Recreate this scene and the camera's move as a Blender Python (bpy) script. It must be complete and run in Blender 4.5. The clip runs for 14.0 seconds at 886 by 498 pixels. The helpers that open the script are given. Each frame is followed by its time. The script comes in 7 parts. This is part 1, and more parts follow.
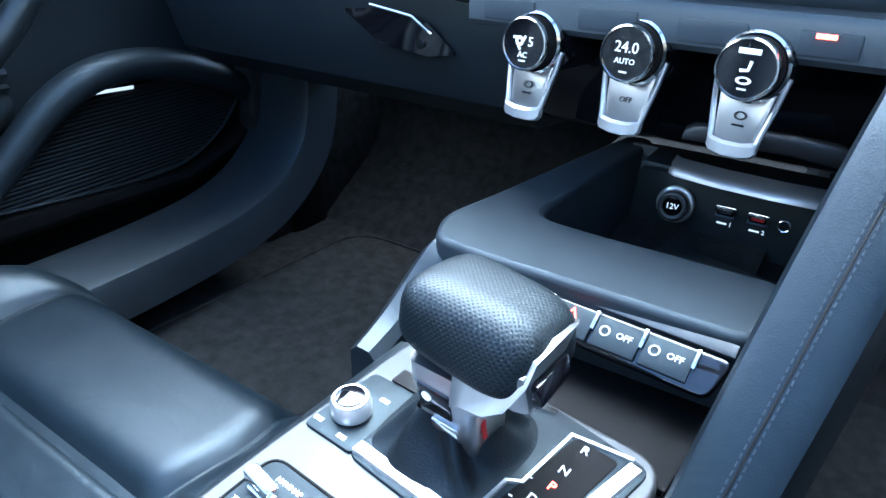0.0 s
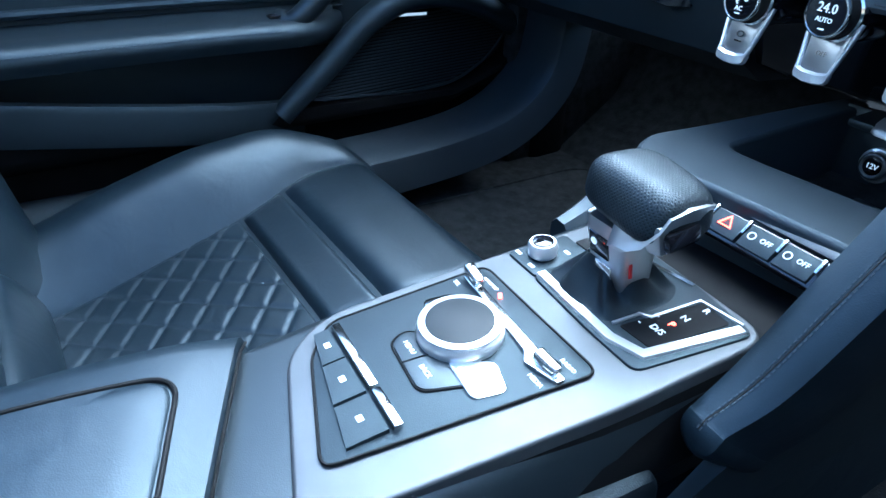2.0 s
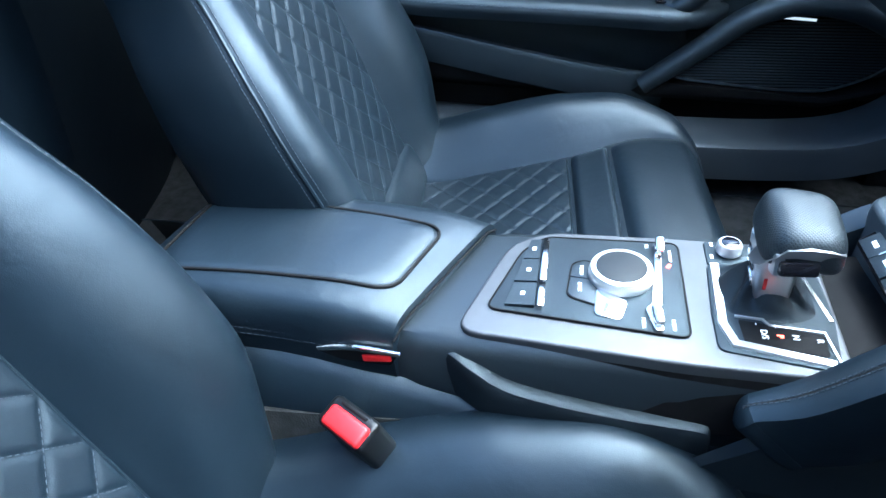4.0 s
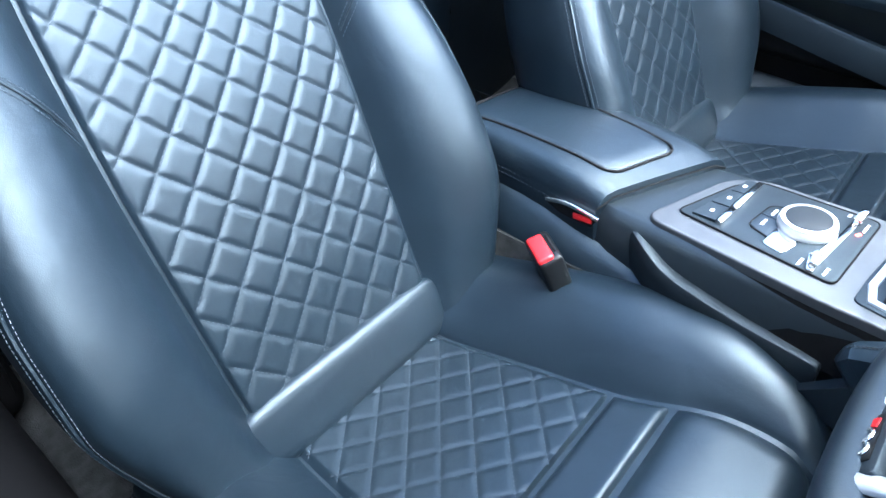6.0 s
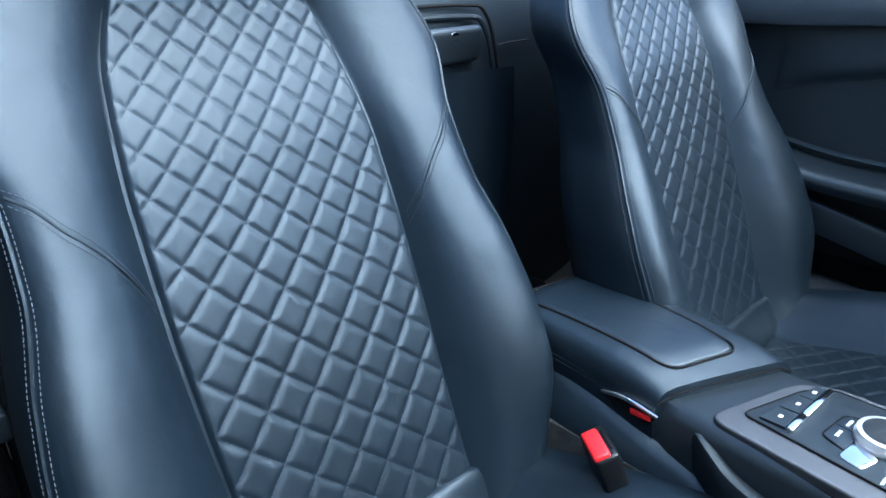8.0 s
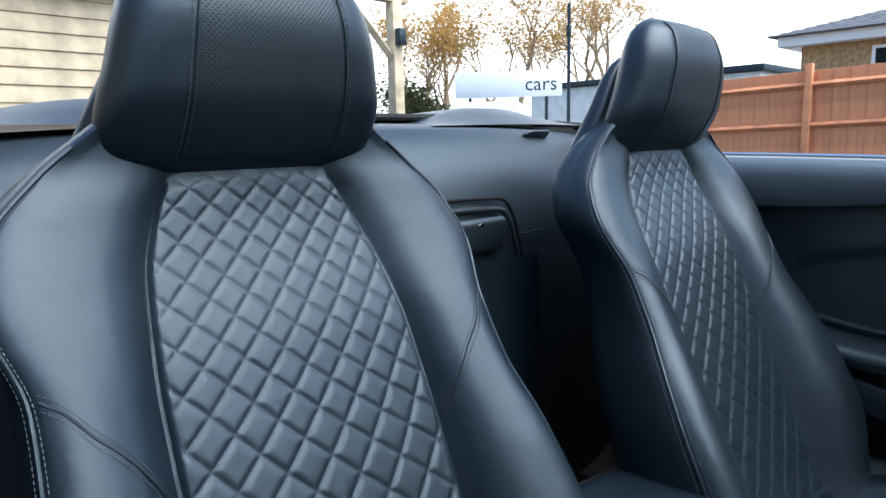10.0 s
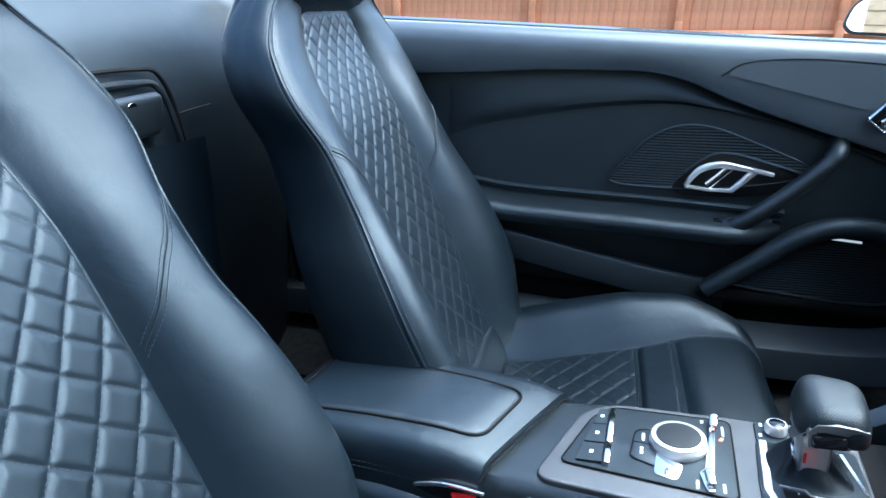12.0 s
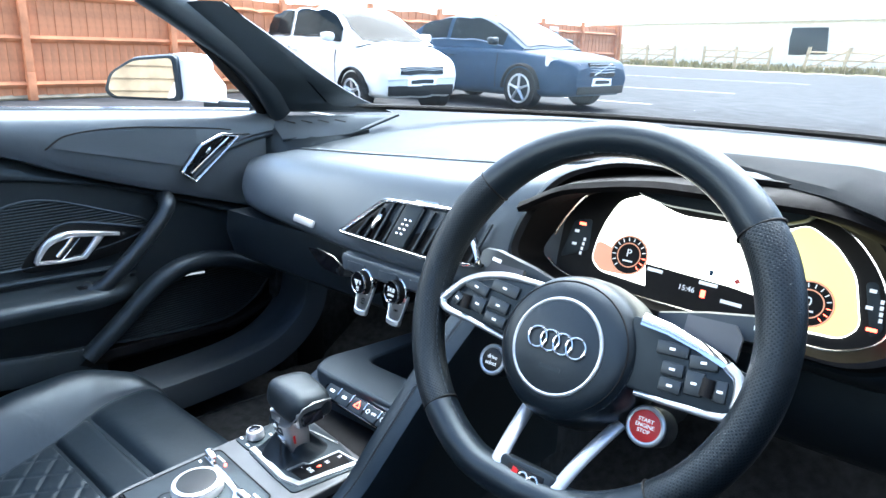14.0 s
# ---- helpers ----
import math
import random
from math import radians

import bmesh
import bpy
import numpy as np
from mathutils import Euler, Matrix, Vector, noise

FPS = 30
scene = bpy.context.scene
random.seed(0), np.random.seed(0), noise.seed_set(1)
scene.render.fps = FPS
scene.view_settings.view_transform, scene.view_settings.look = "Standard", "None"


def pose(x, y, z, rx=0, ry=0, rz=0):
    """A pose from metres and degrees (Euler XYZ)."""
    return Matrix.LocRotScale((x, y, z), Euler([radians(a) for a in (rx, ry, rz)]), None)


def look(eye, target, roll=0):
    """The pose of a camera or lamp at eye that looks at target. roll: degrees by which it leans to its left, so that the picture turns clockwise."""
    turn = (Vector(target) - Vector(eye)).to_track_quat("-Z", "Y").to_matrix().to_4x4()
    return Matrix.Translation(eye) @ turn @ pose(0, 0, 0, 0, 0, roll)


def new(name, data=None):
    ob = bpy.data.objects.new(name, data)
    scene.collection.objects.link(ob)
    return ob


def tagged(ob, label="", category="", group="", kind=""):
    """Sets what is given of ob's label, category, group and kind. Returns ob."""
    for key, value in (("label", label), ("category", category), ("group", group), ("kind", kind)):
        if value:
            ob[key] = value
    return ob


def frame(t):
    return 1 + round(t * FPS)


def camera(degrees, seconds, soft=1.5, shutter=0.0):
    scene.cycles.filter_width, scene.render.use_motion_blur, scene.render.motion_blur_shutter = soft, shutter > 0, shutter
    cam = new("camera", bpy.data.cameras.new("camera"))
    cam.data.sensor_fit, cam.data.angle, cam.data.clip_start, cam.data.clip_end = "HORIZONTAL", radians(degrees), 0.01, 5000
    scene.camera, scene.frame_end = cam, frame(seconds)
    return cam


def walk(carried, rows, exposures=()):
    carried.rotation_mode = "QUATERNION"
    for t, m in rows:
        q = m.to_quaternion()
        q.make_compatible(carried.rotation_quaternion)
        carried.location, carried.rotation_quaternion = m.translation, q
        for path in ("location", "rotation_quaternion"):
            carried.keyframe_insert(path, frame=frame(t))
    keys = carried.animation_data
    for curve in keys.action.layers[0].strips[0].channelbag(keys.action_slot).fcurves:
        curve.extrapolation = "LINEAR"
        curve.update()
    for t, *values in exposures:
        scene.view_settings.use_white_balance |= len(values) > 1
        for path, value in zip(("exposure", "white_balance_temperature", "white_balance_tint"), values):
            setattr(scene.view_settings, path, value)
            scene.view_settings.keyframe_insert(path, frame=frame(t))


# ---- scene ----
cam = camera(67.7, 14.0)
PATH = [
    (0, (0.14, 0.208, 0.706), (-0.85, 1.675, -0.226), 1.1),
    (0.5, (0.166, 0.18, 0.7), (-0.923, 1.563, -0.251), 1.7),
    (1, (0.189, 0.156, 0.706), (-0.983, 1.437, -0.287), 1.6),
    (1.5, (0.217, 0.131, 0.713), (-1.072, 1.265, -0.312), 1.8),
    (2, (0.262, 0.108, 0.729), (-1.149, 1.048, -0.333), 1.4),
    (2.5, (0.319, 0.09, 0.748), (-1.178, 0.824, -0.356), 1.4),
    (2.7, (0.337, 0.093, 0.753), (-1.192, 0.729, -0.368), 1.3),
    (5, (0.586, 0.315, 0.887), (-0.788, -0.431, -0.345), -0.7),
    (5.5, (0.632, 0.362, 0.883), (-0.612, -0.568, -0.361), -0.7),
    (6, (0.653, 0.375, 0.888), (-0.498, -0.615, -0.398), -0.6),
    (6.5, (0.658, 0.370, 0.889), (-0.467, -0.658, -0.391), -0.3),
    (7, (0.656, 0.367, 0.892), (-0.506, -0.761, -0.265), -0.0),
    (7.5, (0.665, 0.366, 0.891), (-0.558, -0.848, -0.104), 0.6),
    (8, (0.659, 0.365, 0.895), (-0.609, -0.917, 0.053), 0.5),
    (8.5, (0.667, 0.343, 0.903), (-0.654, -0.976, 0.214), 1.0),
    (8.7, (0.666, 0.347, 0.904), (-0.654, -1.009, 0.289), 0.8),
    (10.8, (0.668, 0.309, 0.895), (-0.75, -1.078, 0.643), 0.1),
    (11, (0.668, 0.292, 0.897), (-0.825, -0.998, 0.569), -0.1),
    (11.5, (0.651, 0.256, 0.898), (-1.05, -0.655, 0.372), 0.3),
    (12, (0.62, 0.195, 0.892), (-1.203, -0.23, 0.188), 0.9),
    (12.5, (0.603, 0.146, 0.909), (-1.222, 0.207, 0.094), 1.5),
    (13, (0.602, 0.086, 0.947), (-1.149, 0.69, 0.191), 1.9),
    (13.5, (0.636, 0.033, 0.949), (-0.889, 1.153, 0.305), 1.9),
    (14, (0.638, -0.014, 0.934), (-0.632, 1.438, 0.408), 1.8),
]
EXPOSURES = [(0, 3.15, 5150, 2), (1, 3.2, 5150, 2), (2.5, 2.4, 4650, -1), (5, 3.4, 5600, 4), (7, 3.35, 5600, 6), (8.5, 1.75, 5250, 4), (11, 1.5, 6050, 5), (11.7, 2.15, 5850, 5), (12, 2.4, 5450, 2), (12.5, 3.65, 5300, 2), (13.2, 3.25, 5450, 3), (13.6, 2.8, 5650, 4), (14, 2.7, 5800, 5)]
walk(cam, [(t, look(eye, target, roll)) for t, eye, target, roll in PATH], EXPOSURES)

# ---------------- world, sun ----------------
world = bpy.data.worlds.new("world"); scene.world = world; world.use_nodes = True
wn = world.node_tree.nodes; wl = world.node_tree.links
sky = wn.new("ShaderNodeTexSky"); sky.sky_type = 'NISHITA'; sky.sun_disc = False; sky.dust_density = 1.5
SUN_DIR = Vector((-0.20, 0.50, 0.84)).normalized()
sky.sun_elevation = math.asin(SUN_DIR.z); sky.sun_rotation = math.atan2(SUN_DIR.x, SUN_DIR.y)
wl.new(sky.outputs[0], wn["Background"].inputs[0]); wn["Background"].inputs[1].default_value = 0.12
sun = new("sun", bpy.data.lights.new("sun", 'SUN')); sun.data.energy = 2.9; sun.data.angle = radians(72)
sun.data.color = (1.0, 0.97, 0.93)
sun.matrix_world = look(SUN_DIR * 50, (0, 0, 0))


# ---------------- materials ----------------
def mat(name, col, rough=0.5, metal=0.0, var=0.25, scale=8.0, grain=0.0, gscale=400.0, emit=None, strength=0.0,
        coat=0.0, spec=0.5, sheen=0.0, crease=0.0, tint=None):
    m = bpy.data.materials.new(name); m.use_nodes = True
    n, l = m.node_tree.nodes, m.node_tree.links
    b = n["Principled BSDF"]
    b.inputs["Base Color"].default_value = (*col, 1); b.inputs["Roughness"].default_value = rough
    b.inputs["Metallic"].default_value = metal; b.inputs["Coat Weight"].default_value = coat
    b.inputs["Specular IOR Level"].default_value = spec; b.inputs["Sheen Weight"].default_value = sheen
    if tint:
        b.inputs["Specular Tint"].default_value = (*tint, 1)
    tc = n.new("ShaderNodeTexCoord")
    if var:
        no = n.new("ShaderNodeTexNoise"); no.inputs["Scale"].default_value = scale; no.inputs["Detail"].default_value = 6
        l.new(tc.outputs["Object"], no.inputs["Vector"])
        mr = n.new("ShaderNodeMapRange"); mr.inputs[3].default_value = 1 - var; mr.inputs[4].default_value = 1 + var
        mr.inputs[1].default_value = 0.3; mr.inputs[2].default_value = 0.7
        l.new(no.outputs[0], mr.inputs[0])
        mx = n.new("ShaderNodeMix"); mx.data_type = 'RGBA'; mx.blend_type = 'MULTIPLY'; mx.inputs[0].default_value = 1
        mx.inputs[6].default_value = (*col, 1); l.new(mr.outputs[0], mx.inputs[7]); l.new(mx.outputs[2], b.inputs["Base Color"])
        rr = n.new("ShaderNodeMapRange"); rr.inputs[3].default_value = max(0.02, rough * (1 - var * 0.5)); rr.inputs[4].default_value = min(1, rough * (1 + var * 0.5))
        no2 = n.new("ShaderNodeTexNoise"); no2.inputs["Scale"].default_value = scale * 5; no2.inputs["Detail"].default_value = 4
        l.new(tc.outputs["Object"], no2.inputs["Vector"]); l.new(no2.outputs[0], rr.inputs[0]); l.new(rr.outputs[0], b.inputs["Roughness"])
    if grain:
        vo = n.new("ShaderNodeTexVoronoi"); vo.inputs["Scale"].default_value = gscale
        l.new(tc.outputs["Object"], vo.inputs["Vector"])
        bp = n.new("ShaderNodeBump"); bp.inputs["Strength"].default_value = grain; bp.inputs["Distance"].default_value = 0.0006
        l.new(vo.outputs[0], bp.inputs["Height"]); l.new(bp.outputs[0], b.inputs["Normal"])
        if crease:
            wr = n.new("ShaderNodeTexNoise"); wr.inputs["Scale"].default_value = 22; wr.inputs["Detail"].default_value = 3; wr.inputs["Distortion"].default_value = 0.6
            l.new(tc.outputs["Object"], wr.inputs["Vector"])
            b2 = n.new("ShaderNodeBump"); b2.inputs["Strength"].default_value = crease; b2.inputs["Distance"].default_value = 0.006
            l.new(wr.outputs[0], b2.inputs["Height"]); l.new(b2.outputs[0], bp.inputs["Normal"])
    if emit:
        b.inputs["Emission Color"].default_value = (*emit, 1); b.inputs["Emission Strength"].default_value = strength
    return m



# ---------------- mesh helpers ----------------
def finish(name, bm, material, parent=None, label="", sharp=0.7, smooth=True, recalc=True):
    if recalc:
        bmesh.ops.recalc_face_normals(bm, faces=bm.faces)
    if smooth:
        for f in bm.faces:
            f.smooth = True
        for e in bm.edges:
            if len(e.link_faces) == 2 and e.calc_face_angle(0) > sharp:
                e.smooth = False
    me = bpy.data.meshes.new(name); bm.to_mesh(me); bm.free()
    for mm in (material if isinstance(material, (list, tuple)) else [material]):
        me.materials.append(mm)
    ob = new(name, me)
    if parent:
        ob.parent = parent
    if label:
        ob["label"] = label
    return ob


def part(name, bm, material, parent, label="", **kw):
    return finish(name, bm, material, parent, label, **kw)


def thing(name, m=None, label="", category="", group="", kind=""):
    ob = new(name); ob.empty_display_size = 0.05
    if m is not None:
        ob.matrix_world = m
    return tagged(ob, label, category, group, kind)


def lerp(pts, t):
    """Smooth interpolation through (t, value) pairs."""
    if t <= pts[0][0]:
        return pts[0][1]
    for (a, va), (b, vb) in zip(pts, pts[1:]):
        if t <= b:
            i = pts.index((a, va)); k = (t - a) / (b - a)

            def slope(j):
                if j <= 0 or j >= len(pts) - 1:
                    return None
                l = (pts[j][1] - pts[j - 1][1]) / (pts[j][0] - pts[j - 1][0]); r = (pts[j + 1][1] - pts[j][1]) / (pts[j + 1][0] - pts[j][0])
                return 2 * l * r / (l + r) if l * r > 0 else 0.0
            m = (vb - va) / (b - a); s0 = slope(i); s1 = slope(i + 1); s0 = m if s0 is None else s0; s1 = m if s1 is None else s1; h = b - a
            return (2 * k ** 3 - 3 * k * k + 1) * va + (k ** 3 - 2 * k * k + k) * h * s0 + (3 * k * k - 2 * k ** 3) * vb + (k ** 3 - k * k) * h * s1
    return pts[-1][1]


def spline(pts, n, closed=False):
    """n points on a Catmull-Rom curve through pts."""
    P = [Vector(p) for p in pts]; m = len(P); out = []
    segs = m if closed else m - 1
    for i in range(n):
        s = i * segs / (n if closed else n - 1); k = min(int(s), segs - 1); t = s - k
        if closed:
            a, b, c, d = (P[(k + j - 1) % m] for j in range(4))
        else:
            b, c = P[k], P[k + 1]; a = P[k - 1] if k else b * 2 - c; d = P[k + 2] if k + 2 < m else c * 2 - b
        out.append(0.5 * ((2 * b) + (c - a) * t + (2 * a - 5 * b + 4 * c - d) * t * t + (3 * b - a - 3 * c + d) * t ** 3))
    return out


def grid(fn, nu, nv, close_u=False, close_v=False, bm=None, caps=False):
    """A sheet of fn(u, v), u and v from 0 to 1."""
    bm = bm or bmesh.new(); rows = []
    for j in range(nv):
        v = j / (nv if close_v else nv - 1)
        rows.append([bm.verts.new(fn(i / (nu if close_u else nu - 1), v)) for i in range(nu)])
    for j in range(nv if close_v else nv - 1):
        for i in range(nu if close_u else nu - 1):
            a, b = rows[j], rows[(j + 1) % nv]
            bm.faces.new((a[i], a[(i + 1) % nu], b[(i + 1) % nu], b[i]))
    if caps:
        bm.faces.new(rows[0]); bm.faces.new(rows[-1][::-1])
    return bm


def loft(sections, closed=True, caps=True, bm=None):
    bm = bm or bmesh.new(); rows = [[bm.verts.new(p) for p in s] for s in sections]; n = len(rows[0])
    for a, b in zip(rows, rows[1:]):
        for i in range(n if closed else n - 1):
            bm.faces.new((a[i], a[(i + 1) % n], b[(i + 1) % n], b[i]))
    if caps and closed:
        bm.faces.new(rows[0]); bm.faces.new(rows[-1][::-1])
    return bm


def tube(path, r, seg=10, closed=False, bm=None, flat=1.0, up=(0, 0, 1), caps=True):
    """A round or flattened bar along path; r may be a list."""
    P = [Vector(p) for p in path]; n = len(P); rr = r if isinstance(r, (list, tuple)) else [r] * n; secs = []
    for i, p in enumerate(P):
        a = P[(i - 1) % n] if (closed or i) else p; b = P[(i + 1) % n] if (closed or i < n - 1) else p
        d = (b - a).normalized(); s = d.cross(Vector(up))
        s = s.normalized() if s.length > 1e-4 else d.orthogonal().normalized()
        w = s.cross(d).normalized()
        secs.append([p + s * (rr[i] * math.cos(2 * math.pi * k / seg)) + w * (rr[i] * flat * math.sin(2 * math.pi * k / seg)) for k in range(seg)])
    if closed:
        secs.append(secs[0]); bm = loft(secs, True, False, bm); bmesh.ops.remove_doubles(bm, verts=bm.verts, dist=1e-6); return bm
    return loft(secs, True, caps, bm)


def box(sx, sy, sz, m=None, bevel=0.0, seg=2, bm=None):
    """A box centred on m with rounded edges."""
    b = bmesh.new(); bmesh.ops.create_cube(b, size=1.0, matrix=Matrix.Diagonal((sx, sy, sz, 1)))
    if bevel:
        bmesh.ops.bevel(b, geom=b.edges[:], offset=bevel, segments=seg, affect='EDGES', profile=0.5)
    if m is not None:
        bmesh.ops.transform(b, matrix=m, verts=b.verts)
    if bm is None:
        return b
    return merge(bm, b)


def merge(bm, other):
    me = bpy.data.meshes.new("t"); other.to_mesh(me); other.free(); bm.from_mesh(me); bpy.data.meshes.remove(me)
    return bm


def prism(outline, depth, m=None, bevel=0.0, seg=2):
    """The outline (x, y) raised from z = 0 to depth."""
    bm = bmesh.new(); f = bm.faces.new([bm.verts.new((x, y, 0)) for x, y in outline])
    r = bmesh.ops.extrude_face_region(bm, geom=[f]); vs = [g for g in r["geom"] if isinstance(g, bmesh.types.BMVert)]
    bmesh.ops.translate(bm, vec=(0, 0, depth), verts=vs)
    bmesh.ops.recalc_face_normals(bm, faces=bm.faces)
    if bevel:
        top = [e for e in bm.edges if all(abs(v.co.z - depth) < 1e-6 for v in e.verts)]
        bmesh.ops.bevel(bm, geom=top, offset=bevel, segments=seg, affect='EDGES', profile=0.5)
    if m is not None:
        bmesh.ops.transform(bm, matrix=m, verts=bm.verts)
    return bm


def rounded(pts, r, n=4):
    """A polygon with rounded corners."""
    out = []; m = len(pts)
    for i in range(m):
        p = Vector(pts[i]); a = (Vector(pts[i - 1]) - p); b = (Vector(pts[(i + 1) % m]) - p)
        rr = min(r, a.length * 0.45, b.length * 0.45); A = p + a.normalized() * rr; B = p + b.normalized() * rr
        for k in range(n + 1):
            t = k / n; q = A * (1 - t) ** 2 + p * 2 * t * (1 - t) + B * t * t; out.append((q.x, q.y))
    return out


def dense(pts, step):
    """The closed outline with points no further apart than step."""
    out = []
    for a, b in zip(pts, list(pts[1:]) + [pts[0]]):
        a, b = Vector(a), Vector(b); n = max(1, int((b - a).length / step))
        out += [a.lerp(b, i / n) for i in range(n)]
    return out


def disc(r, h, m=None, seg=40, bevel=0.0):
    bm = bmesh.new(); bmesh.ops.create_cone(bm, cap_ends=True, segments=seg, radius1=r, radius2=r, depth=h, matrix=Matrix.Translation((0, 0, h / 2)))
    if bevel:
        bmesh.ops.bevel(bm, geom=[e for e in bm.edges if len([f for f in e.link_faces if len(f.verts) > 4]) == 1], offset=bevel, segments=2, affect='EDGES', profile=0.5)
    if m is not None:
        bmesh.ops.transform(bm, matrix=m, verts=bm.verts)
    return bm


def ring(r, w, h=None, m=None, seg=48):
    """A torus-like ring, w its half thickness."""
    pts = [(r * math.cos(2 * math.pi * i / seg), r * math.sin(2 * math.pi * i / seg), 0) for i in range(seg)]
    bm = tube(pts, w, 8, closed=True, flat=(h or w) / w)
    if m is not None:
        bmesh.ops.transform(bm, matrix=m, verts=bm.verts)
    return bm


def stitches(path, length=0.0045, gap=0.0025, w=0.0007, bm=None):
    """Short raised thread pieces along a path."""
    bm = bm or bmesh.new(); P = [Vector(p) for p in path]; pos = 0.0; nxt = 0.0
    for a, b in zip(P, P[1:]):
        d = (b - a); L = d.length
        if L < 1e-6:
            continue
        d /= L
        while nxt < pos + L:
            p = a + d * (nxt - pos); q = p + d * length; s = d.orthogonal().normalized(); u = d.cross(s)
            vs = [bm.verts.new(c + o * w) for c in (p, q) for o in (s, u, -s, -u)]
            for k in range(4):
                bm.faces.new((vs[k], vs[(k + 1) % 4], vs[4 + (k + 1) % 4], vs[4 + k]))
            nxt += length + gap
        pos += L
    return bm


def dots(bm, pitch=0.0035, fn=None):
    """UVs in units of the perforation's pitch: by fn(co), or by the side that each face looks to."""
    lay = bm.loops.layers.uv.verify(); bm.normal_update()
    for f in bm.faces:
        n = f.normal; a = max(range(3), key=lambda i: abs(n[i]))
        for lp in f.loops:
            c = lp.vert.co
            p = fn(c) if fn else ((c.y, c.z) if a == 0 else (c.x, c.z) if a == 1 else (c.x, c.y))
            lp[lay].uv = (p[0] / pitch, p[1] / pitch)
    return bm


def band(path, w, h, z):
    """A flat mitred strip along (x, y) points."""
    P = [Vector(p) for p in path]; secs = []
    for i, p in enumerate(P):
        d0 = (P[i] - P[i - 1]).normalized() if i else (P[1] - P[0]).normalized(); d1 = (P[i + 1] - P[i]).normalized() if i < len(P) - 1 else d0
        n = Vector((-(d0 + d1).y, (d0 + d1).x)).normalized(); k = w / 2 / max(0.4, n.dot(Vector((-d0.y, d0.x))))
        a, b = p + n * k, p - n * k
        secs.append([(a.x, a.y, z), (a.x * 0.9 + b.x * 0.1, a.y * 0.9 + b.y * 0.1, z + h), (b.x * 0.9 + a.x * 0.1, b.y * 0.9 + a.y * 0.1, z + h), (b.x, b.y, z)])
    return loft(secs)


def words(text, size, m, material, parent=None, name="lettering", depth=0.0003, align='CENTER'):
    cu = bpy.data.curves.new("t", 'FONT'); cu.body = text; cu.size = size; cu.extrude = depth; cu.align_x = align; cu.align_y = 'CENTER'
    cu.resolution_u = 2
    tmp = new("t", cu); bpy.context.view_layer.update()
    me = bpy.data.meshes.new_from_object(tmp.evaluated_get(bpy.context.evaluated_depsgraph_get())); bpy.data.objects.remove(tmp); bpy.data.curves.remove(cu)
    me.transform(m); me.materials.clear(); me.materials.append(material)
    ob = new(name, me)
    if parent:
        ob.parent = parent
    return ob

LEATHER = mat("leather", (0.0034, 0.0070, 0.0110), 0.40, var=0.16, scale=5, grain=0.10, gscale=1100, spec=0.55, crease=0.16, tint=(0.78, 0.91, 1.0))
LEATHER_PERF = mat("perforated_leather", (0.0050, 0.0076, 0.0100), 0.44, var=0.1, scale=5, tint=(0.80, 0.92, 1.0))
_n, _l = LEATHER_PERF.node_tree.nodes, LEATHER_PERF.node_tree.links
_uv = _n.new("ShaderNodeUVMap"); _rot = _n.new("ShaderNodeMapping"); _rot.inputs["Rotation"].default_value = (0, 0, math.pi / 4)
_vo = _n.new("ShaderNodeTexVoronoi"); _vo.voronoi_dimensions = '2D'; _vo.inputs["Scale"].default_value = 1.0; _vo.inputs["Randomness"].default_value = 0.0
_mr = _n.new("ShaderNodeMapRange"); _mr.inputs[1].default_value = 0.22; _mr.inputs[2].default_value = 0.34
_bp = _n.new("ShaderNodeBump"); _bp.inputs["Strength"].default_value = 0.30; _bp.inputs["Distance"].default_value = 0.0012
_l.new(_uv.outputs[0], _rot.inputs[0]); _l.new(_rot.outputs[0], _vo.inputs["Vector"]); _l.new(_vo.outputs["Distance"], _mr.inputs[0])
_l.new(_mr.outputs[0], _bp.inputs["Height"]); _l.new(_bp.outputs[0], _n["Principled BSDF"].inputs["Normal"])
_hole = _n.new("ShaderNodeMapRange"); _hole.inputs[1].default_value = 0.20; _hole.inputs[2].default_value = 0.30; _hole.inputs[3].default_value = 0.22; _hole.inputs[4].default_value = 0.5
_l.new(_vo.outputs["Distance"], _hole.inputs[0]); _l.new(_hole.outputs[0], _n["Principled BSDF"].inputs["Specular IOR Level"])
GAITER = mat("gaiter_leather", (0.0040, 0.0060, 0.0082), 0.52, var=0.2, scale=30, grain=0.2, gscale=900, spec=0.4, tint=(0.76, 0.91, 1.0))
BRIDGESKIN = mat("bridge_skin", (0.024, 0.031, 0.038), 0.50, var=0.10, scale=6, grain=0.12, gscale=1300, spec=0.5, tint=(0.78, 0.92, 1.0))
HOODSKIN = mat("hood_skin", (0.012, 0.015, 0.018), 0.85, var=0.12, scale=8, grain=0.2, gscale=1200, spec=0.10)
SHELF = mat("shelf_skin", (0.028, 0.036, 0.043), 0.62, var=0.10, scale=6, grain=0.12, gscale=1300, spec=0.25, tint=(0.80, 0.92, 1.0))
# lighter copy of the leather: extra light on door and bulkhead put into colour
LITLEATHER = mat("lit_leather", (0.0095, 0.0135, 0.0175), 0.46, var=0.15, scale=5, grain=0.10, gscale=1100, spec=0.55, crease=0.1, tint=(0.74, 0.90, 1.0))
THREAD = mat("thread", (0.034, 0.046, 0.060), 0.7, var=0)
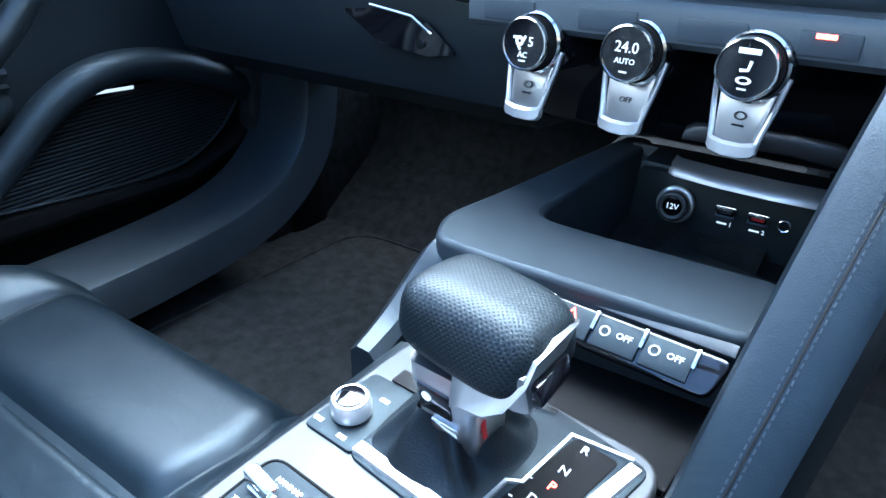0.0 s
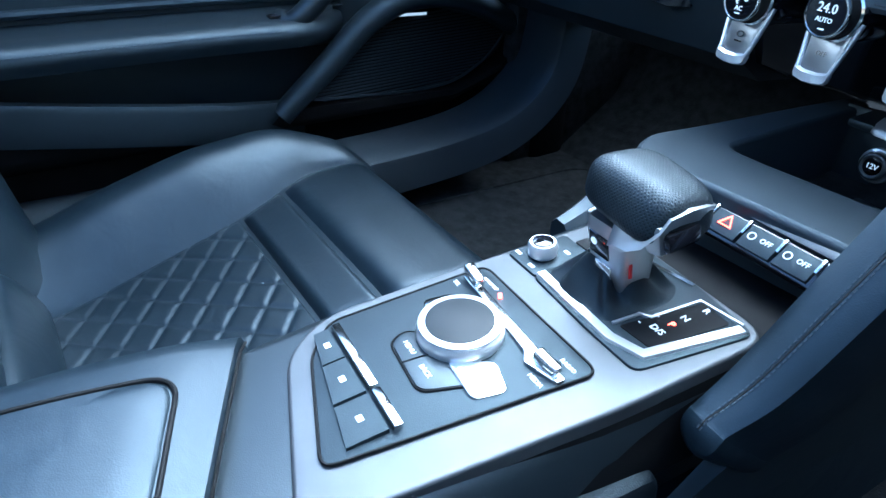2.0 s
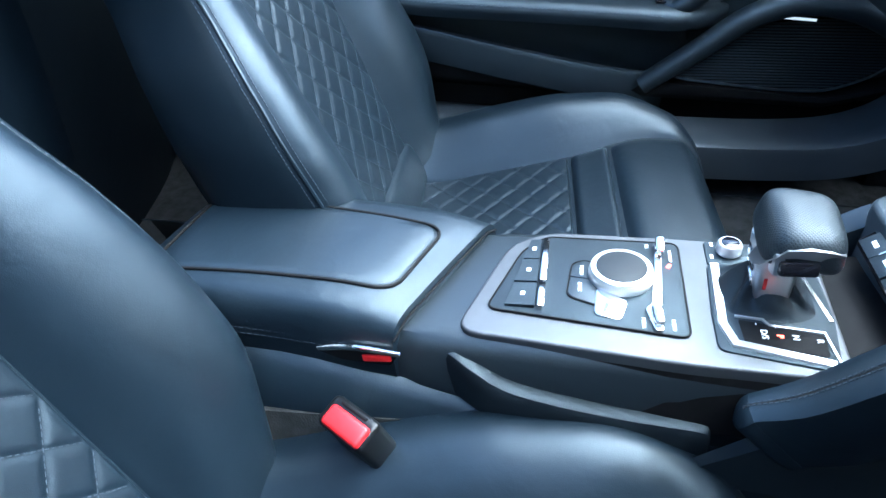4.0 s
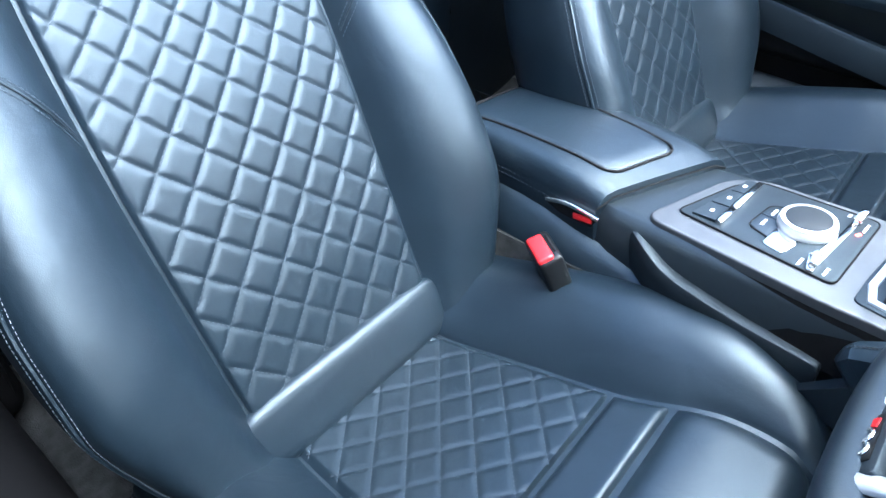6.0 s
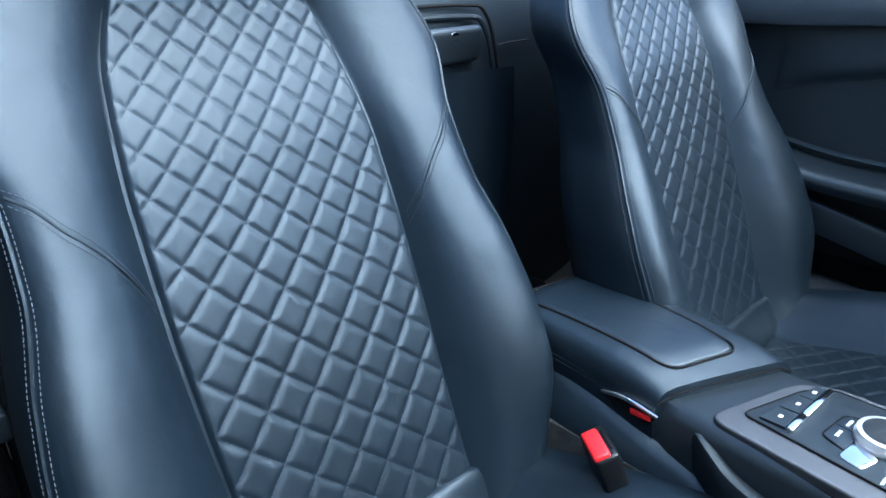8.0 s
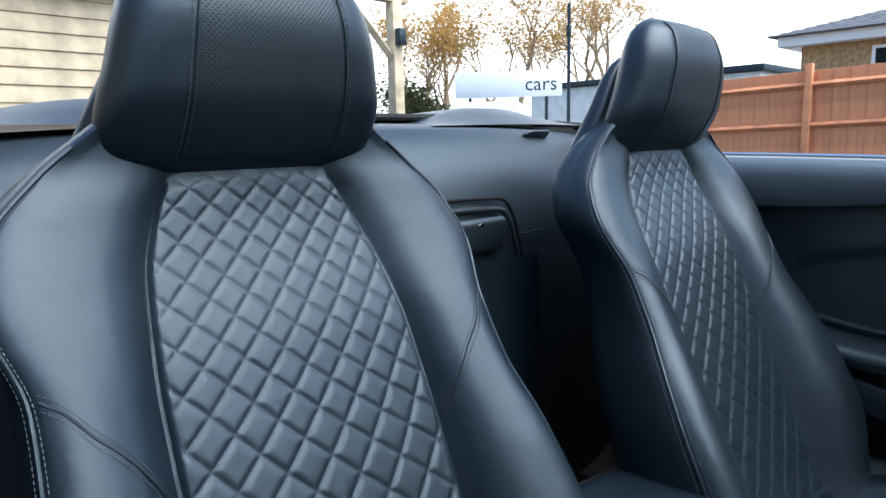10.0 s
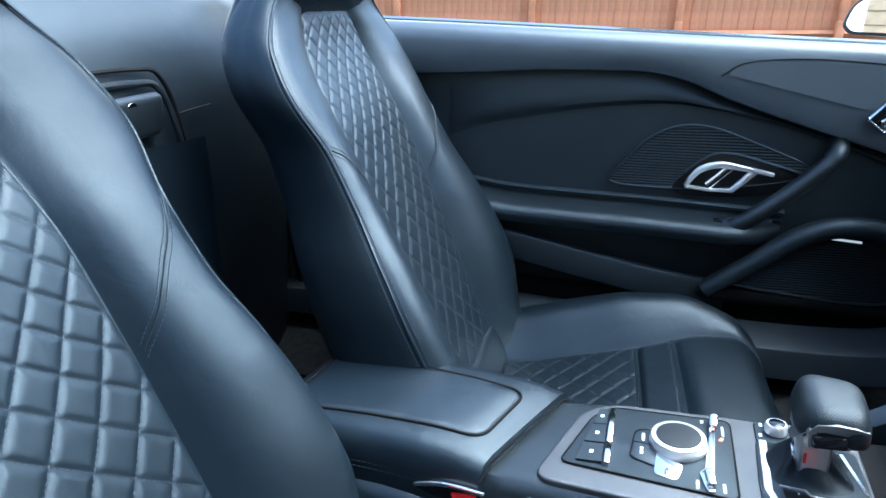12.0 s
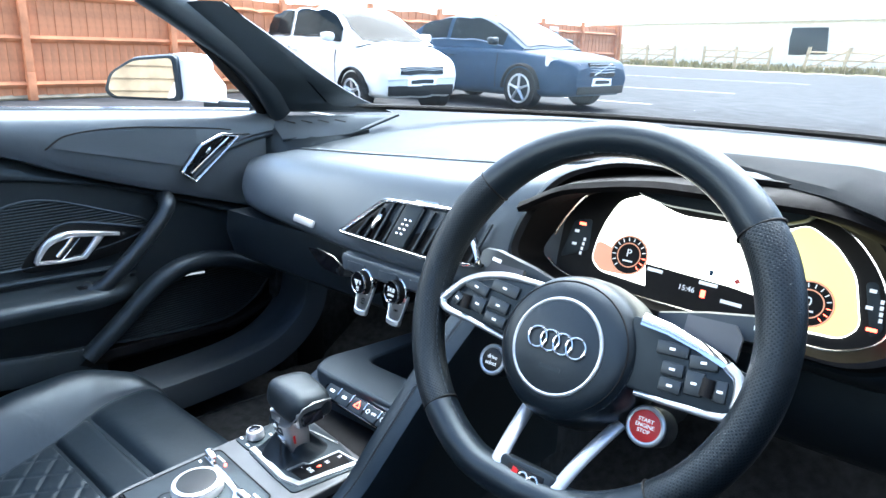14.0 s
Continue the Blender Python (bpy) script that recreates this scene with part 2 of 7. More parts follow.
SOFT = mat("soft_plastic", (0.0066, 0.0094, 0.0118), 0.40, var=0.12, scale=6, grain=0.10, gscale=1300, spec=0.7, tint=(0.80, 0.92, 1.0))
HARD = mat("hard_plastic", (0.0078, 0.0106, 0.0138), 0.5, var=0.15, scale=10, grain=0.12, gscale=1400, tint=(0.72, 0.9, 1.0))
# dash plastic made far paler, bright sky sheen put into its base colour
LITDASH = mat("lit_dash_skin", (0.064, 0.078, 0.093), 0.36, var=0.08, scale=6, grain=0.08, gscale=1300, spec=0.5, tint=(0.8, 0.93, 1.0))
GLOSS = mat("gloss_black", (0.006, 0.006, 0.008), 0.08, var=0, coat=0.5)
SILVER = mat("satin_silver", (0.110, 0.116, 0.124), 0.54, metal=0.9, var=0.06, scale=30)
BRUSHED = mat("brushed_aluminium", (0.58, 0.60, 0.62), 0.38, metal=0.85, var=0.06, scale=40)
CHROME = mat("chrome", (0.86, 0.83, 0.80), 0.12, metal=1.0, var=0)
CARPET = mat("carpet", (0.0215, 0.0225, 0.0225), 0.95, var=0.4, scale=60, grain=0.8, gscale=500, spec=0.1)
# white for print, plates and display marks, with a faint glow added
WHITE = mat("glowing_print_white", (0.7, 0.73, 0.75), 0.5, var=0, emit=(0.8, 0.85, 0.9), strength=0.12)
REDLIT = mat("red_lit", (0.8, 0.05, 0.03), 0.4, var=0, emit=(1, 0.08, 0.04), strength=2.0)
RED = mat("red_plastic", (0.55, 0.010, 0.013), 0.4, var=0.1, scale=40)
WHITEPAINT = mat("white_paint", (0.76, 0.77, 0.78), 0.3, var=0.03, coat=0.15)
BLUEPAINT = mat("blue_paint", (0.012, 0.042, 0.088), 0.50, var=0.05, spec=0.12)
RUBBER = mat("rubber", (0.007, 0.007, 0.0075), 0.7, var=0.2, scale=30, spec=0.25)
# black trim, deeper than real rubber: shade of sills and recesses in its colour
BLACKTRIM_SHADE = mat("black_trim_and_shade", (0.0035, 0.0035, 0.004), 0.7, var=0.2, scale=20, spec=0.15)
SATINBLACK = mat("satin_black", (0.004, 0.0045, 0.005), 0.32, var=0.1, scale=20, spec=0.3)
PALEMETAL = mat("pale_metal", (0.55, 0.56, 0.57), 0.35, metal=0.3, var=0.05, scale=30)
# satin metal paled so the bright overhead reflection sits in its colour
LITRING = mat("lit_satin_metal", (0.82, 0.83, 0.84), 0.30, metal=0.75, var=0.04, scale=40)
TOUCH = mat("touch_surface", (0.010, 0.013, 0.016), 0.55, var=0.08, scale=20, spec=0.3)
NECKMETAL = mat("lever_metal", (0.42, 0.43, 0.44), 0.32, metal=0.95, var=0.05, scale=30)
ASPHALT = mat("asphalt", (0.050, 0.051, 0.053), 0.9, var=0.35, scale=3, grain=0.6, gscale=120, spec=0.15)
FENCEWOOD = mat("fence_wood", (0.60, 0.24, 0.11), 0.8, var=0.25, scale=4, grain=0.3, gscale=60)
OLDWOOD = mat("pale_wood", (0.44, 0.35, 0.23), 0.8, var=0.3, scale=5, grain=0.4, gscale=60)
PANE = bpy.data.materials.new("clear_glass"); PANE.use_nodes = True
_b = PANE.node_tree.nodes["Principled BSDF"]; _b.inputs["Transmission Weight"].default_value = 1.0; _b.inputs["Roughness"].default_value = 0.0
_b.inputs["Base Color"].default_value = (0.97, 0.985, 0.98, 1); _b.inputs["IOR"].default_value = 1.45



# ---------------- ground and car shell ----------------
SLOPE = 0.033


def gz(x, y):
    """The car park's height: it rises gently ahead and to the left."""
    return SLOPE * (-0.66 * x + 0.75 * y)


bm = bmesh.new()
vs = [bm.verts.new((x, y, gz(x, y) - 0.0)) for x, y in ((-400, -400), (400, -400), (400, 400), (-400, 400))]
bm.faces.new(vs)
tagged(finish("ground", bm, ASPHALT, smooth=False), "dark grey worn asphalt of a car park", "ground", kind="structure")

# floor pan and tunnel
bm = box(1.45, 1.75, 0.03, pose(0, 0.35, 0.185))
tagged(finish("floor", bm, CARPET), "black carpeted car floor", "floor", kind="structure")


# ---------------- seats ----------------
BACK_Y = [(0.26, 0.0), (0.30, -0.035), (0.40, -0.082), (0.475, -0.115), (0.70, -0.212), (0.875, -0.285), (0.95, -0.274), (1.10, -0.268)]
BACK_W = [(0.26, 0.20), (0.30, 0.235), (0.36, 0.262), (0.43, 0.280), (0.50, 0.279), (0.57, 0.268), (0.65, 0.247), (0.71, 0.243), (0.78, 0.258), (0.83, 0.244), (0.875, 0.203), (0.91, 0.160), (0.94, 0.118), (0.965, 0.05)]
BACK_Q = [(0.26, 0.134), (0.40, 0.139), (0.55, 0.143), (0.68, 0.140), (0.78, 0.126), (0.84, 0.104), (0.875, 0.088), (0.95, 0.085)]
BACK_B = [(0.26, 0.028), (0.34, 0.052), (0.45, 0.070), (0.55, 0.060), (0.65, 0.040), (0.72, 0.031), (0.80, 0.025), (0.85, 0.016), (0.89, 0.000), (0.95, -0.01)]
CUSH_Q = [(-0.06, 0.112), (0.1, 0.128), (0.225, 0.138), (0.37, 0.168), (0.42, 0.162), (0.455, 0.13)]
CUSH_Z = [(-0.10, 0.250), (0.0, 0.259), (0.10, 0.281), (0.225, 0.312), (0.34, 0.338), (0.39, 0.338), (0.43, 0.314), (0.455, 0.26)]
QC = (0.054, 0.047)
SEAM = [(0.26, 0.602), (0.33, 0.642), (0.39, 0.679), (0.45, 0.702), (0.54, 0.718)]


def back_profile(z, n=29):
    """Half section of the backrest at height z: (offset, forward) from the middle outwards, round the bolster to the back."""
    q, w, b = lerp(BACK_Q, z), lerp(BACK_W, z), lerp(BACK_B, z)
    q = min(q, w * 0.8); c = q + (w - q) * 0.58; t = lerp([(0.45, 1.0), (0.60, 0.85), (0.75, 0.66), (0.85, 0.55), (0.93, 0.45), (0.965, 0.3)], z)
    return spline([(0, -0.010, 0), (q * 0.6, -0.010, 0), (q * 0.97, -0.010, 0), (q + 0.005, -0.006, 0), (q + (c - q) * 0.45, b * 0.60, 0), (c + 0.006, b * 0.97, 0), (w - 0.020, b * 0.93, 0),
                   (w - 0.003, b * 0.55, 0), (w, b * 0.4 - 0.02, 0), (w - 0.003, -0.055 * t, 0), (w - 0.025 * t, -0.10 * t, 0), (w * 0.5, -0.118 * t, 0), (0, -0.125 * t, 0)], n)


def on_back(z, s, side, lift=0.0):
    """The point at share s of the half section at height z."""
    f = back_profile(z, 121); i = min(119, int(s * 120)); p = f[i].lerp(f[i + 1], s * 120 - i)
    return Vector((side * p.x, lerp(BACK_Y, z) + p.y + lift, z))


SIZE_A = [(0.28, 0.056), (0.45, 0.055), (0.56, 0.052), (0.67, 0.042), (0.77, 0.038), (0.87, 0.034)]
SIZE_B = [(0.28, 0.052), (0.45, 0.051), (0.56, 0.049), (0.67, 0.0395), (0.77, 0.035), (0.87, 0.031)]
QUILT_B = [0.5]
for _i in range(700):
    QUILT_B.append(QUILT_B[-1] - 0.001 / lerp(SIZE_B, 0.90 - 0.001 * _i))


def grade(z):
    """Diamonds counted down the backrest: they grow towards the cushion."""
    return QUILT_B[max(0, min(700, int(round((0.90 - z) * 1000))))] + 0.84


def pillow(a, b):
    s, t = a + b, a - b
    k = min(abs(s - round(s)) * 2, abs(t - round(t)) * 2)
    return 1 - (1 - min(1, k * 2.0)) ** 2.4


def quilt_lines(a_of, lo, hi, count, width, place):
    """Threads along both families of diamond lines; a_of(b) is the half width at b, place(a, b) the surface."""
    bm = bmesh.new()
    for sgn in (1, -1):
        for k in range(-24, 25):
            run = []
            for i in range(int((hi - lo) / 0.004) + 2):
                b = lo + i * 0.004; a = width(b) * (k - sgn * count(b))
                if abs(a) < a_of(b) - 0.003 and b <= hi:
                    run.append(place(a, b))
                else:
                    if len(run) > 2:
                        stitches(run, 0.0032, 0.0022, 0.0005, bm)
                    run = []
    return bm


def seat(name, m, label):
    root = thing(name, m, label, "car seat", "front seats")

    def back(u, v):
        z = 0.265 + (0.965 - 0.265) * v
        k = u * 2 - 1; p = back_profile(z)[min(28, int(round(abs(k) * 28)))]
        return (math.copysign(p.x, k) if abs(k) > 0.001 else 0, lerp(BACK_Y, z) + p.y, z)
    backrest = part("backrest", grid(back, 57, 60), LEATHER, root)

    # quilted panel of the backrest
    def qz(k, v):
        return 0.29 + (0.870 - 0.29) * v + 0.014 * (1 - k * k) * max(0, (v - 0.9) / 0.1)

    def qp(u, v):
        k = u * 2 - 1; z = qz(k, v); a = k * lerp(BACK_Q, 0.29 + 0.58 * v) * 0.99
        edge = min(1, (1 - abs(k)) * 40) * min(1, (1 - v) * 40); soft = min(1, (1 - abs(k)) * 14) * min(1, (1 - v) * 20)
        return (a, lerp(BACK_Y, z) - 0.0085 + edge * 0.0045 + soft * 0.0022 * pillow(a / lerp(SIZE_A, z), grade(z)), z)
    panel = part("quilted_back_panel", grid(qp, 140, 290), LEATHER, root, "diamond-quilted leather panel with pale stitching")
    part("quilting_thread", quilt_lines(lambda b: lerp(BACK_Q, b) * 0.97, 0.30, 0.872, grade, lambda b: lerp(SIZE_A, b), lambda a, b: (a, lerp(BACK_Y, b) - 0.0035, b)), THREAD, panel)
    # seams of the bolsters
    for side in (1, -1):
        edge = [on_back(0.30 + 0.60 * i / 60, 0.575, side, 0.0006) for i in range(61)]
        part("bolster_piping", tube(edge, 0.0022, 6), LEATHER, backrest)
        th = stitches([on_back(0.30 + 0.58 * i / 80, 0.556, side, 0.0006) for i in range(81)], 0.0030, 0.0018, 0.0005)
        stitches([on_back(0.30 + 0.58 * i / 80, 0.594, side, 0.0004) + Vector((side * 0.001, 0, 0)) for i in range(81)], 0.0030, 0.0018, 0.0005, th)
        for off in (-0.006, 0.006):
            stitches([on_back(lerp(SEAM, 0.26 + 0.28 * i / 40) + off, 0.26 + 0.28 * i / 40, side, 0.0006) for i in range(41)], 0.0030, 0.0018, 0.0005, th)
        part("bolster_thread", th, THREAD, backrest)
        part("bolster_seam", tube([on_back(lerp(SEAM, 0.26 + 0.28 * i / 40), 0.26 + 0.28 * i / 40, side, 0.0002) for i in range(41)], 0.0012, 6), HARD, backrest)

    # headrest
    def hd(u, v):
        z = 0.868 + 0.212 * v
        w = lerp([(0, 0.118), (0.12, 0.146), (0.25, 0.148), (0.5, 0.138), (0.75, 0.124), (0.88, 0.106), (0.96, 0.08), (1, 0.05)], v)
        f = lerp([(0, -0.02), (0.08, 0.012), (0.2, 0.030), (0.4, 0.044), (0.65, 0.05), (0.85, 0.040), (0.95, 0.02), (1, -0.01)], v)
        bk = lerp([(0, -0.062), (0.5, -0.046), (0.85, -0.038), (0.95, -0.030), (1, -0.022)], v)
        a = 2 * math.pi * u; cx, cy = math.cos(a), math.sin(a)
        x = w * math.copysign(abs(cx) ** 0.7, cx); mid = (f + bk) / 2; y = mid + (f - bk) / 2 * math.copysign(abs(cy) ** 0.74, cy)
        return (x, lerp(BACK_Y, z) + y, z)
    head = part("headrest", grid(hd, 72, 40, close_u=True, caps=True), LEATHER, root)

    def hp(u, v):
        k = u * 2 - 1; vv = 0.10 + 0.84 * v; hw = lerp([(0, 0.082), (0.5, 0.078), (1, 0.066)], vv)
        x = k * hw; w = lerp([(0, 0.118), (0.12, 0.146), (0.25, 0.148), (0.5, 0.138), (0.75, 0.124), (0.88, 0.106), (0.96, 0.08)], vv)
        c = (min(0.999, abs(x) / w)) ** (1 / 0.7); s = math.sqrt(1 - c * c)
        f = lerp([(0, -0.02), (0.08, 0.012), (0.2, 0.030), (0.4, 0.044), (0.65, 0.05), (0.85, 0.040), (0.95, 0.02), (1, -0.01)], vv)
        bk = lerp([(0, -0.062), (0.5, -0.046), (0.85, -0.038), (0.95, -0.030), (1, -0.022)], vv); z = 0.868 + 0.212 * vv
        return (x, lerp(BACK_Y, z) + (f + bk) / 2 + (f - bk) / 2 * s ** 0.74 + 0.0012 * min(1, (1 - abs(k)) * 12), z)
    part("perforated_panel", dots(grid(hp, 30, 30), 0.0036, lambda c: (c.x, c.z)), LEATHER_PERF, head, "finely perforated leather panel")
    for side in (0, 1):
        p = [Vector(hp(side, i / 40)) + Vector((0, 0.001, 0)) for i in range(41)]
        part("headrest_piping", tube(p, 0.0016, 6), HARD, head)
        part("headrest_thread", stitches([q + Vector(((0.005 if side else -0.005), -0.0006, 0)) for q in p], 0.0045, 0.003, 0.0006), THREAD, head)

    # shell that rises behind the headrest
    def shell(u, v):
        z = 0.84 + 0.19 * v; a = 2 * math.pi * u; c, sn = math.cos(a), math.sin(a)
        w = lerp([(0, 0.205), (0.3, 0.160), (0.55, 0.138), (0.8, 0.112), (0.94, 0.085), (1, 0.05)], v); d = lerp([(0, 0.034), (0.6, 0.028), (0.92, 0.018), (1, 0.006)], v)
        return (w * math.copysign(abs(c) ** 0.7, c), lerp(BACK_Y, z) - 0.058 + 0.012 * v + d * math.copysign(abs(sn) ** 0.7, sn), z)
    part("back_shell", grid(shell, 48, 24, close_u=True, caps=True), LEATHER, backrest)

    # cushion
    def cprof(y):
        q = lerp(CUSH_Q, y)
        w = lerp([(-0.10, 0.255), (0.0, 0.264), (0.15, 0.268), (0.28, 0.262), (0.34, 0.252), (0.39, 0.234), (0.435, 0.198), (0.455, 0.15)], y)
        bh = lerp([(-0.10, 0.036), (-0.02, 0.050), (0.08, 0.062), (0.18, 0.064), (0.28, 0.050), (0.36, 0.026), (0.41, 0.009), (0.455, 0.0)], y)
        return spline([(0, -0.008, 0), (q * 0.6, -0.008, 0), (q * 0.97, -0.008, 0), (q + 0.006, 0.0, 0), (q + (w - q) * 0.33, bh * 0.68, 0), (q + (w - q) * 0.58, bh, 0), (w - 0.020, bh * 0.95, 0), (w - 0.001, bh * 0.55, 0), (w, -0.02, 0), (w - 0.01, -0.10, 0)], 25)

    def cu(u, v):
        y = -0.10 + 0.555 * v; k = u * 2 - 1; s = abs(k); p = cprof(y)[min(24, int(round(s * 24)))]
        return (math.copysign(p.x, k) if s > 0.001 else 0, y, lerp(CUSH_Z, y) + p.y)
    cushion = part("seat_cushion", grid(cu, 49, 48), LEATHER, root)

    def qc(u, v):
        y = -0.03 + 0.252 * v; k = u * 2 - 1; a = k * lerp(CUSH_Q, y) * 0.985
        edge = min(1, (1 - abs(k)) * 12) * min(1, (1 - v) * 60)
        return (a, y, lerp(CUSH_Z, y) - 0.009 + edge * (0.0066 + 0.0019 * pillow(a / QC[0], y / QC[1])))
    qpan = part("quilted_seat_panel", grid(qc, 130, 124), LEATHER, root, "diamond-quilted leather panel with pale stitching")
    part("quilting_thread", quilt_lines(lambda b: lerp(CUSH_Q, b) * 0.97, -0.03, 0.218, lambda b: b / QC[1], lambda b: QC[0], lambda a, b: (a, b, lerp(CUSH_Z, b) - 0.0024)), THREAD, qpan)
    for y0, y1 in ((0.226, 0.284), (0.288, 0.425)):
        def pad(u, v, y0=y0, y1=y1):
            y = y0 + (y1 - y0) * v; k = u * 2 - 1
            e = min(1, (1 - abs(k)) * 9) * min(1, v * 8, (1 - v) * 8)
            return (k * lerp(CUSH_Q, y) * 0.985, y, lerp(CUSH_Z, y) - 0.010 + 0.012 * math.sqrt(max(0, e)))
        part("front_pad", grid(pad, 36, 20), LEATHER, root)
    for side in (1, -1):
        run = []
        for i in range(60):
            y = -0.02 + 0.40 * i / 59; p = cprof(y)[19]; run.append((side * (p.x + 0.0008), y, lerp(CUSH_Z, y) + p.y))
        part("bolster_thread", stitches(run, 0.0042, 0.0026, 0.0005), THREAD, cushion)
    # roll between back and cushion
    def roll(u, v):
        k = u * 2 - 1; e = math.sqrt(max(0, 1 - abs(k) ** 7)); y, z, _ = rp[int(round(v * 15))]
        return (0.150 * k, -0.030 + (y + 0.030) * (0.75 + 0.25 * e) - 0.004 * k * k, 0.276 + (z - 0.276) * (0.75 + 0.25 * e) - 0.004 * k * k)
    rp = spline([(-0.060, 0.316, 0), (-0.043, 0.3195, 0), (-0.032, 0.310, 0), (-0.015, 0.280, 0), (-0.006, 0.260, 0), (-0.010, 0.244, 0)], 16)
    part("lower_back_roll", grid(roll, 40, 16), LEATHER, root)
    part("seat_base", box(0.44, 0.46, 0.09, pose(0, 0.14, 0.185), 0.02), HARD, root)
    part("side_trim", box(0.03, 0.42, 0.06, pose(0.245, 0.08, 0.205), 0.012), HARD, root)
    return root


seat("driver_seat", pose(0.335, 0, 0), "black leather sports seat with diamond-quilted panels, beside the steering wheel")
seat("passenger_seat", pose(-0.36, 0.075, 0), "black leather sports seat with diamond-quilted panels, beside the passenger door")


# ---------------- centre console ----------------
CPL = pose(-0.01, 0.30, 0.4385, 3.5, 0, -4.5)
console = thing("centre_console", CPL, "dark centre console with satin silver trim and controls", "console")
secs = []
for v, hw, zt in ((-0.165, 0.080, -0.004), (-0.13, 0.086, 0.0), (-0.05, 0.090, 0.0), (0.06, 0.093, 0.0), (0.185, 0.094, 0.0)):
    sk = 0.035 if v < -0.1 else 0.0
    secs.append([(x, v - sk * x / 0.09, z) for x, z in ((-hw - 0.016, -0.25), (-hw - 0.008, -0.06), (-hw - 0.003, -0.016), (-hw + 0.006, -0.003), (-hw + 0.016, zt), (0, zt), (hw - 0.016, zt), (hw - 0.006, -0.003), (hw + 0.003, -0.016), (hw + 0.006, -0.06), (hw + 0.012, -0.25))])
part("body", loft(secs), SOFT, console)
# dark wall under the silver edge and the padded ledge below it
part("side_wall", grid(lambda u, v: (lerp([(-0.115, 0.080), (0.0, 0.089), (0.06, 0.0935), (0.185, 0.0965)], -0.115 + 0.30 * u) + 0.008 * v, -0.115 + 0.30 * u, -0.007 - 0.060 * v), 12, 4), BLACKTRIM_SHADE, console)
run = spline([(0.066, -0.158, -0.016), (0.083, -0.134, -0.016), (0.093, -0.112, -0.024), (0.0975, -0.085, -0.038), (0.0995, -0.045, -0.047), (0.100, 0.01, -0.055), (0.100, 0.078, -0.061), (0.099, 0.088, -0.066)], 40)
part("side_ledge", loft([[(p.x - 0.004, p.y, p.z + 0.003), (p.x + 0.004, p.y, p.z + 0.0030), (p.x + 0.0085, p.y, p.z + 0.0008), (p.x + 0.0105, p.y, p.z - 0.004), (p.x + 0.0110, p.y, p.z - 0.016), (p.x + 0.0095, p.y, p.z - 0.045), (p.x - 0.004, p.y, p.z - 0.050)] for p in run]), GAITER, console, "padded ledge under the silver edge")
for side in (1, -1):
    tz = [(-0.55, 0.405), (-0.30, 0.400), (-0.17, 0.372), (-0.065, 0.354), (0.04, 0.352), (0.12, 0.345), (0.5, 0.36)]
    low = []
    for i in range(30):
        y = -0.55 + 1.05 * i / 29; z = lerp(tz, y) - 0.4385; q = 0.085
        low.append([(side * (q + 0.004), y, z + 0.012), (side * (q + 0.012), y, z + 0.008), (side * (q + 0.020), y, z), (side * (q + 0.034), y, z - 0.035), (side * (q + 0.044), y, z - 0.15)])
    part("lower_padding", loft(low, closed=False), LEATHER, console, "leather-covered tunnel side")
frame_out = rounded([(-0.078, -0.062), (-0.052, -0.098), (0.078, -0.134), (0.094, 0.06), (0.096, 0.186), (-0.077, 0.192), (-0.080, 0.06)], 0.022, 5)
part("silver_frame", prism(frame_out, 0.012, pose(0, 0, -0.0075), 0.0030, 4), SILVER, console, "satin silver trim plate")
panel_out = rounded([(-0.066, -0.062), (-0.040, -0.084), (0.048, -0.109), (0.066, 0.066), (-0.068, 0.066)], 0.010, 5)
pan = part("control_panel", prism(panel_out, 0.003, pose(0, 0, 0.0035), 0.001), HARD, console, "dark control panel around the dial")
rim_pts = [(x, y, 0.0062) for x, y in panel_out]
part("panel_rim", tube(rim_pts, 0.0011, 6, closed=True), BLACKTRIM_SHADE, pan)
# recess bowl line and key plate
part("key_plate", prism(rounded([(-0.030, -0.020), (-0.024, -0.034), (0.024, -0.038), (0.036, -0.006), (0.0, 0.005)], 0.008), 0.0014, pose(0, 0, 0.0064), 0.0005), SOFT, pan)
part("key_gap", tube([(-0.003, -0.036, 0.0080), (-0.001, -0.018, 0.0080)], 0.0006, 6), GLOSS, pan)
part("key_edge", tube([(x, y, 0.0072) for x, y in rounded([(-0.031, -0.020), (-0.025, -0.035), (0.025, -0.039), (0.037, -0.006), (0.0, 0.006)], 0.008)], 0.0007, 6, closed=True), BLACKTRIM_SHADE, pan)
words("MENU", 0.0050, pose(-0.013, -0.026, 0.0082, 0, 0, 0), WHITE, pan)
words("BACK", 0.0050, pose(0.012, -0.027, 0.0082, 0, 0, 0), WHITE, pan)
words("RADIO", 0.0046, pose(0.052, 0.053, 0.0068, 0, 0, 0), WHITE, pan)
words("MEDIA", 0.0046, pose(0.052, 0.028, 0.0068, 0, 0, 0), WHITE, pan)
words("NAV/MAP", 0.0042, pose(-0.046, 0.057, 0.0068, 0, 0, 0), WHITE, pan)
words("TEL", 0.0046, pose(-0.060, 0.036, 0.0068, 0, 0, 0), WHITE, pan)
part("warning_lamp", box(0.006, 0.003, 0.001, pose(-0.030, 0.055, 0.007, 0, 0, -30), 0.0003), REDLIT, pan, "lit orange-red indicator")
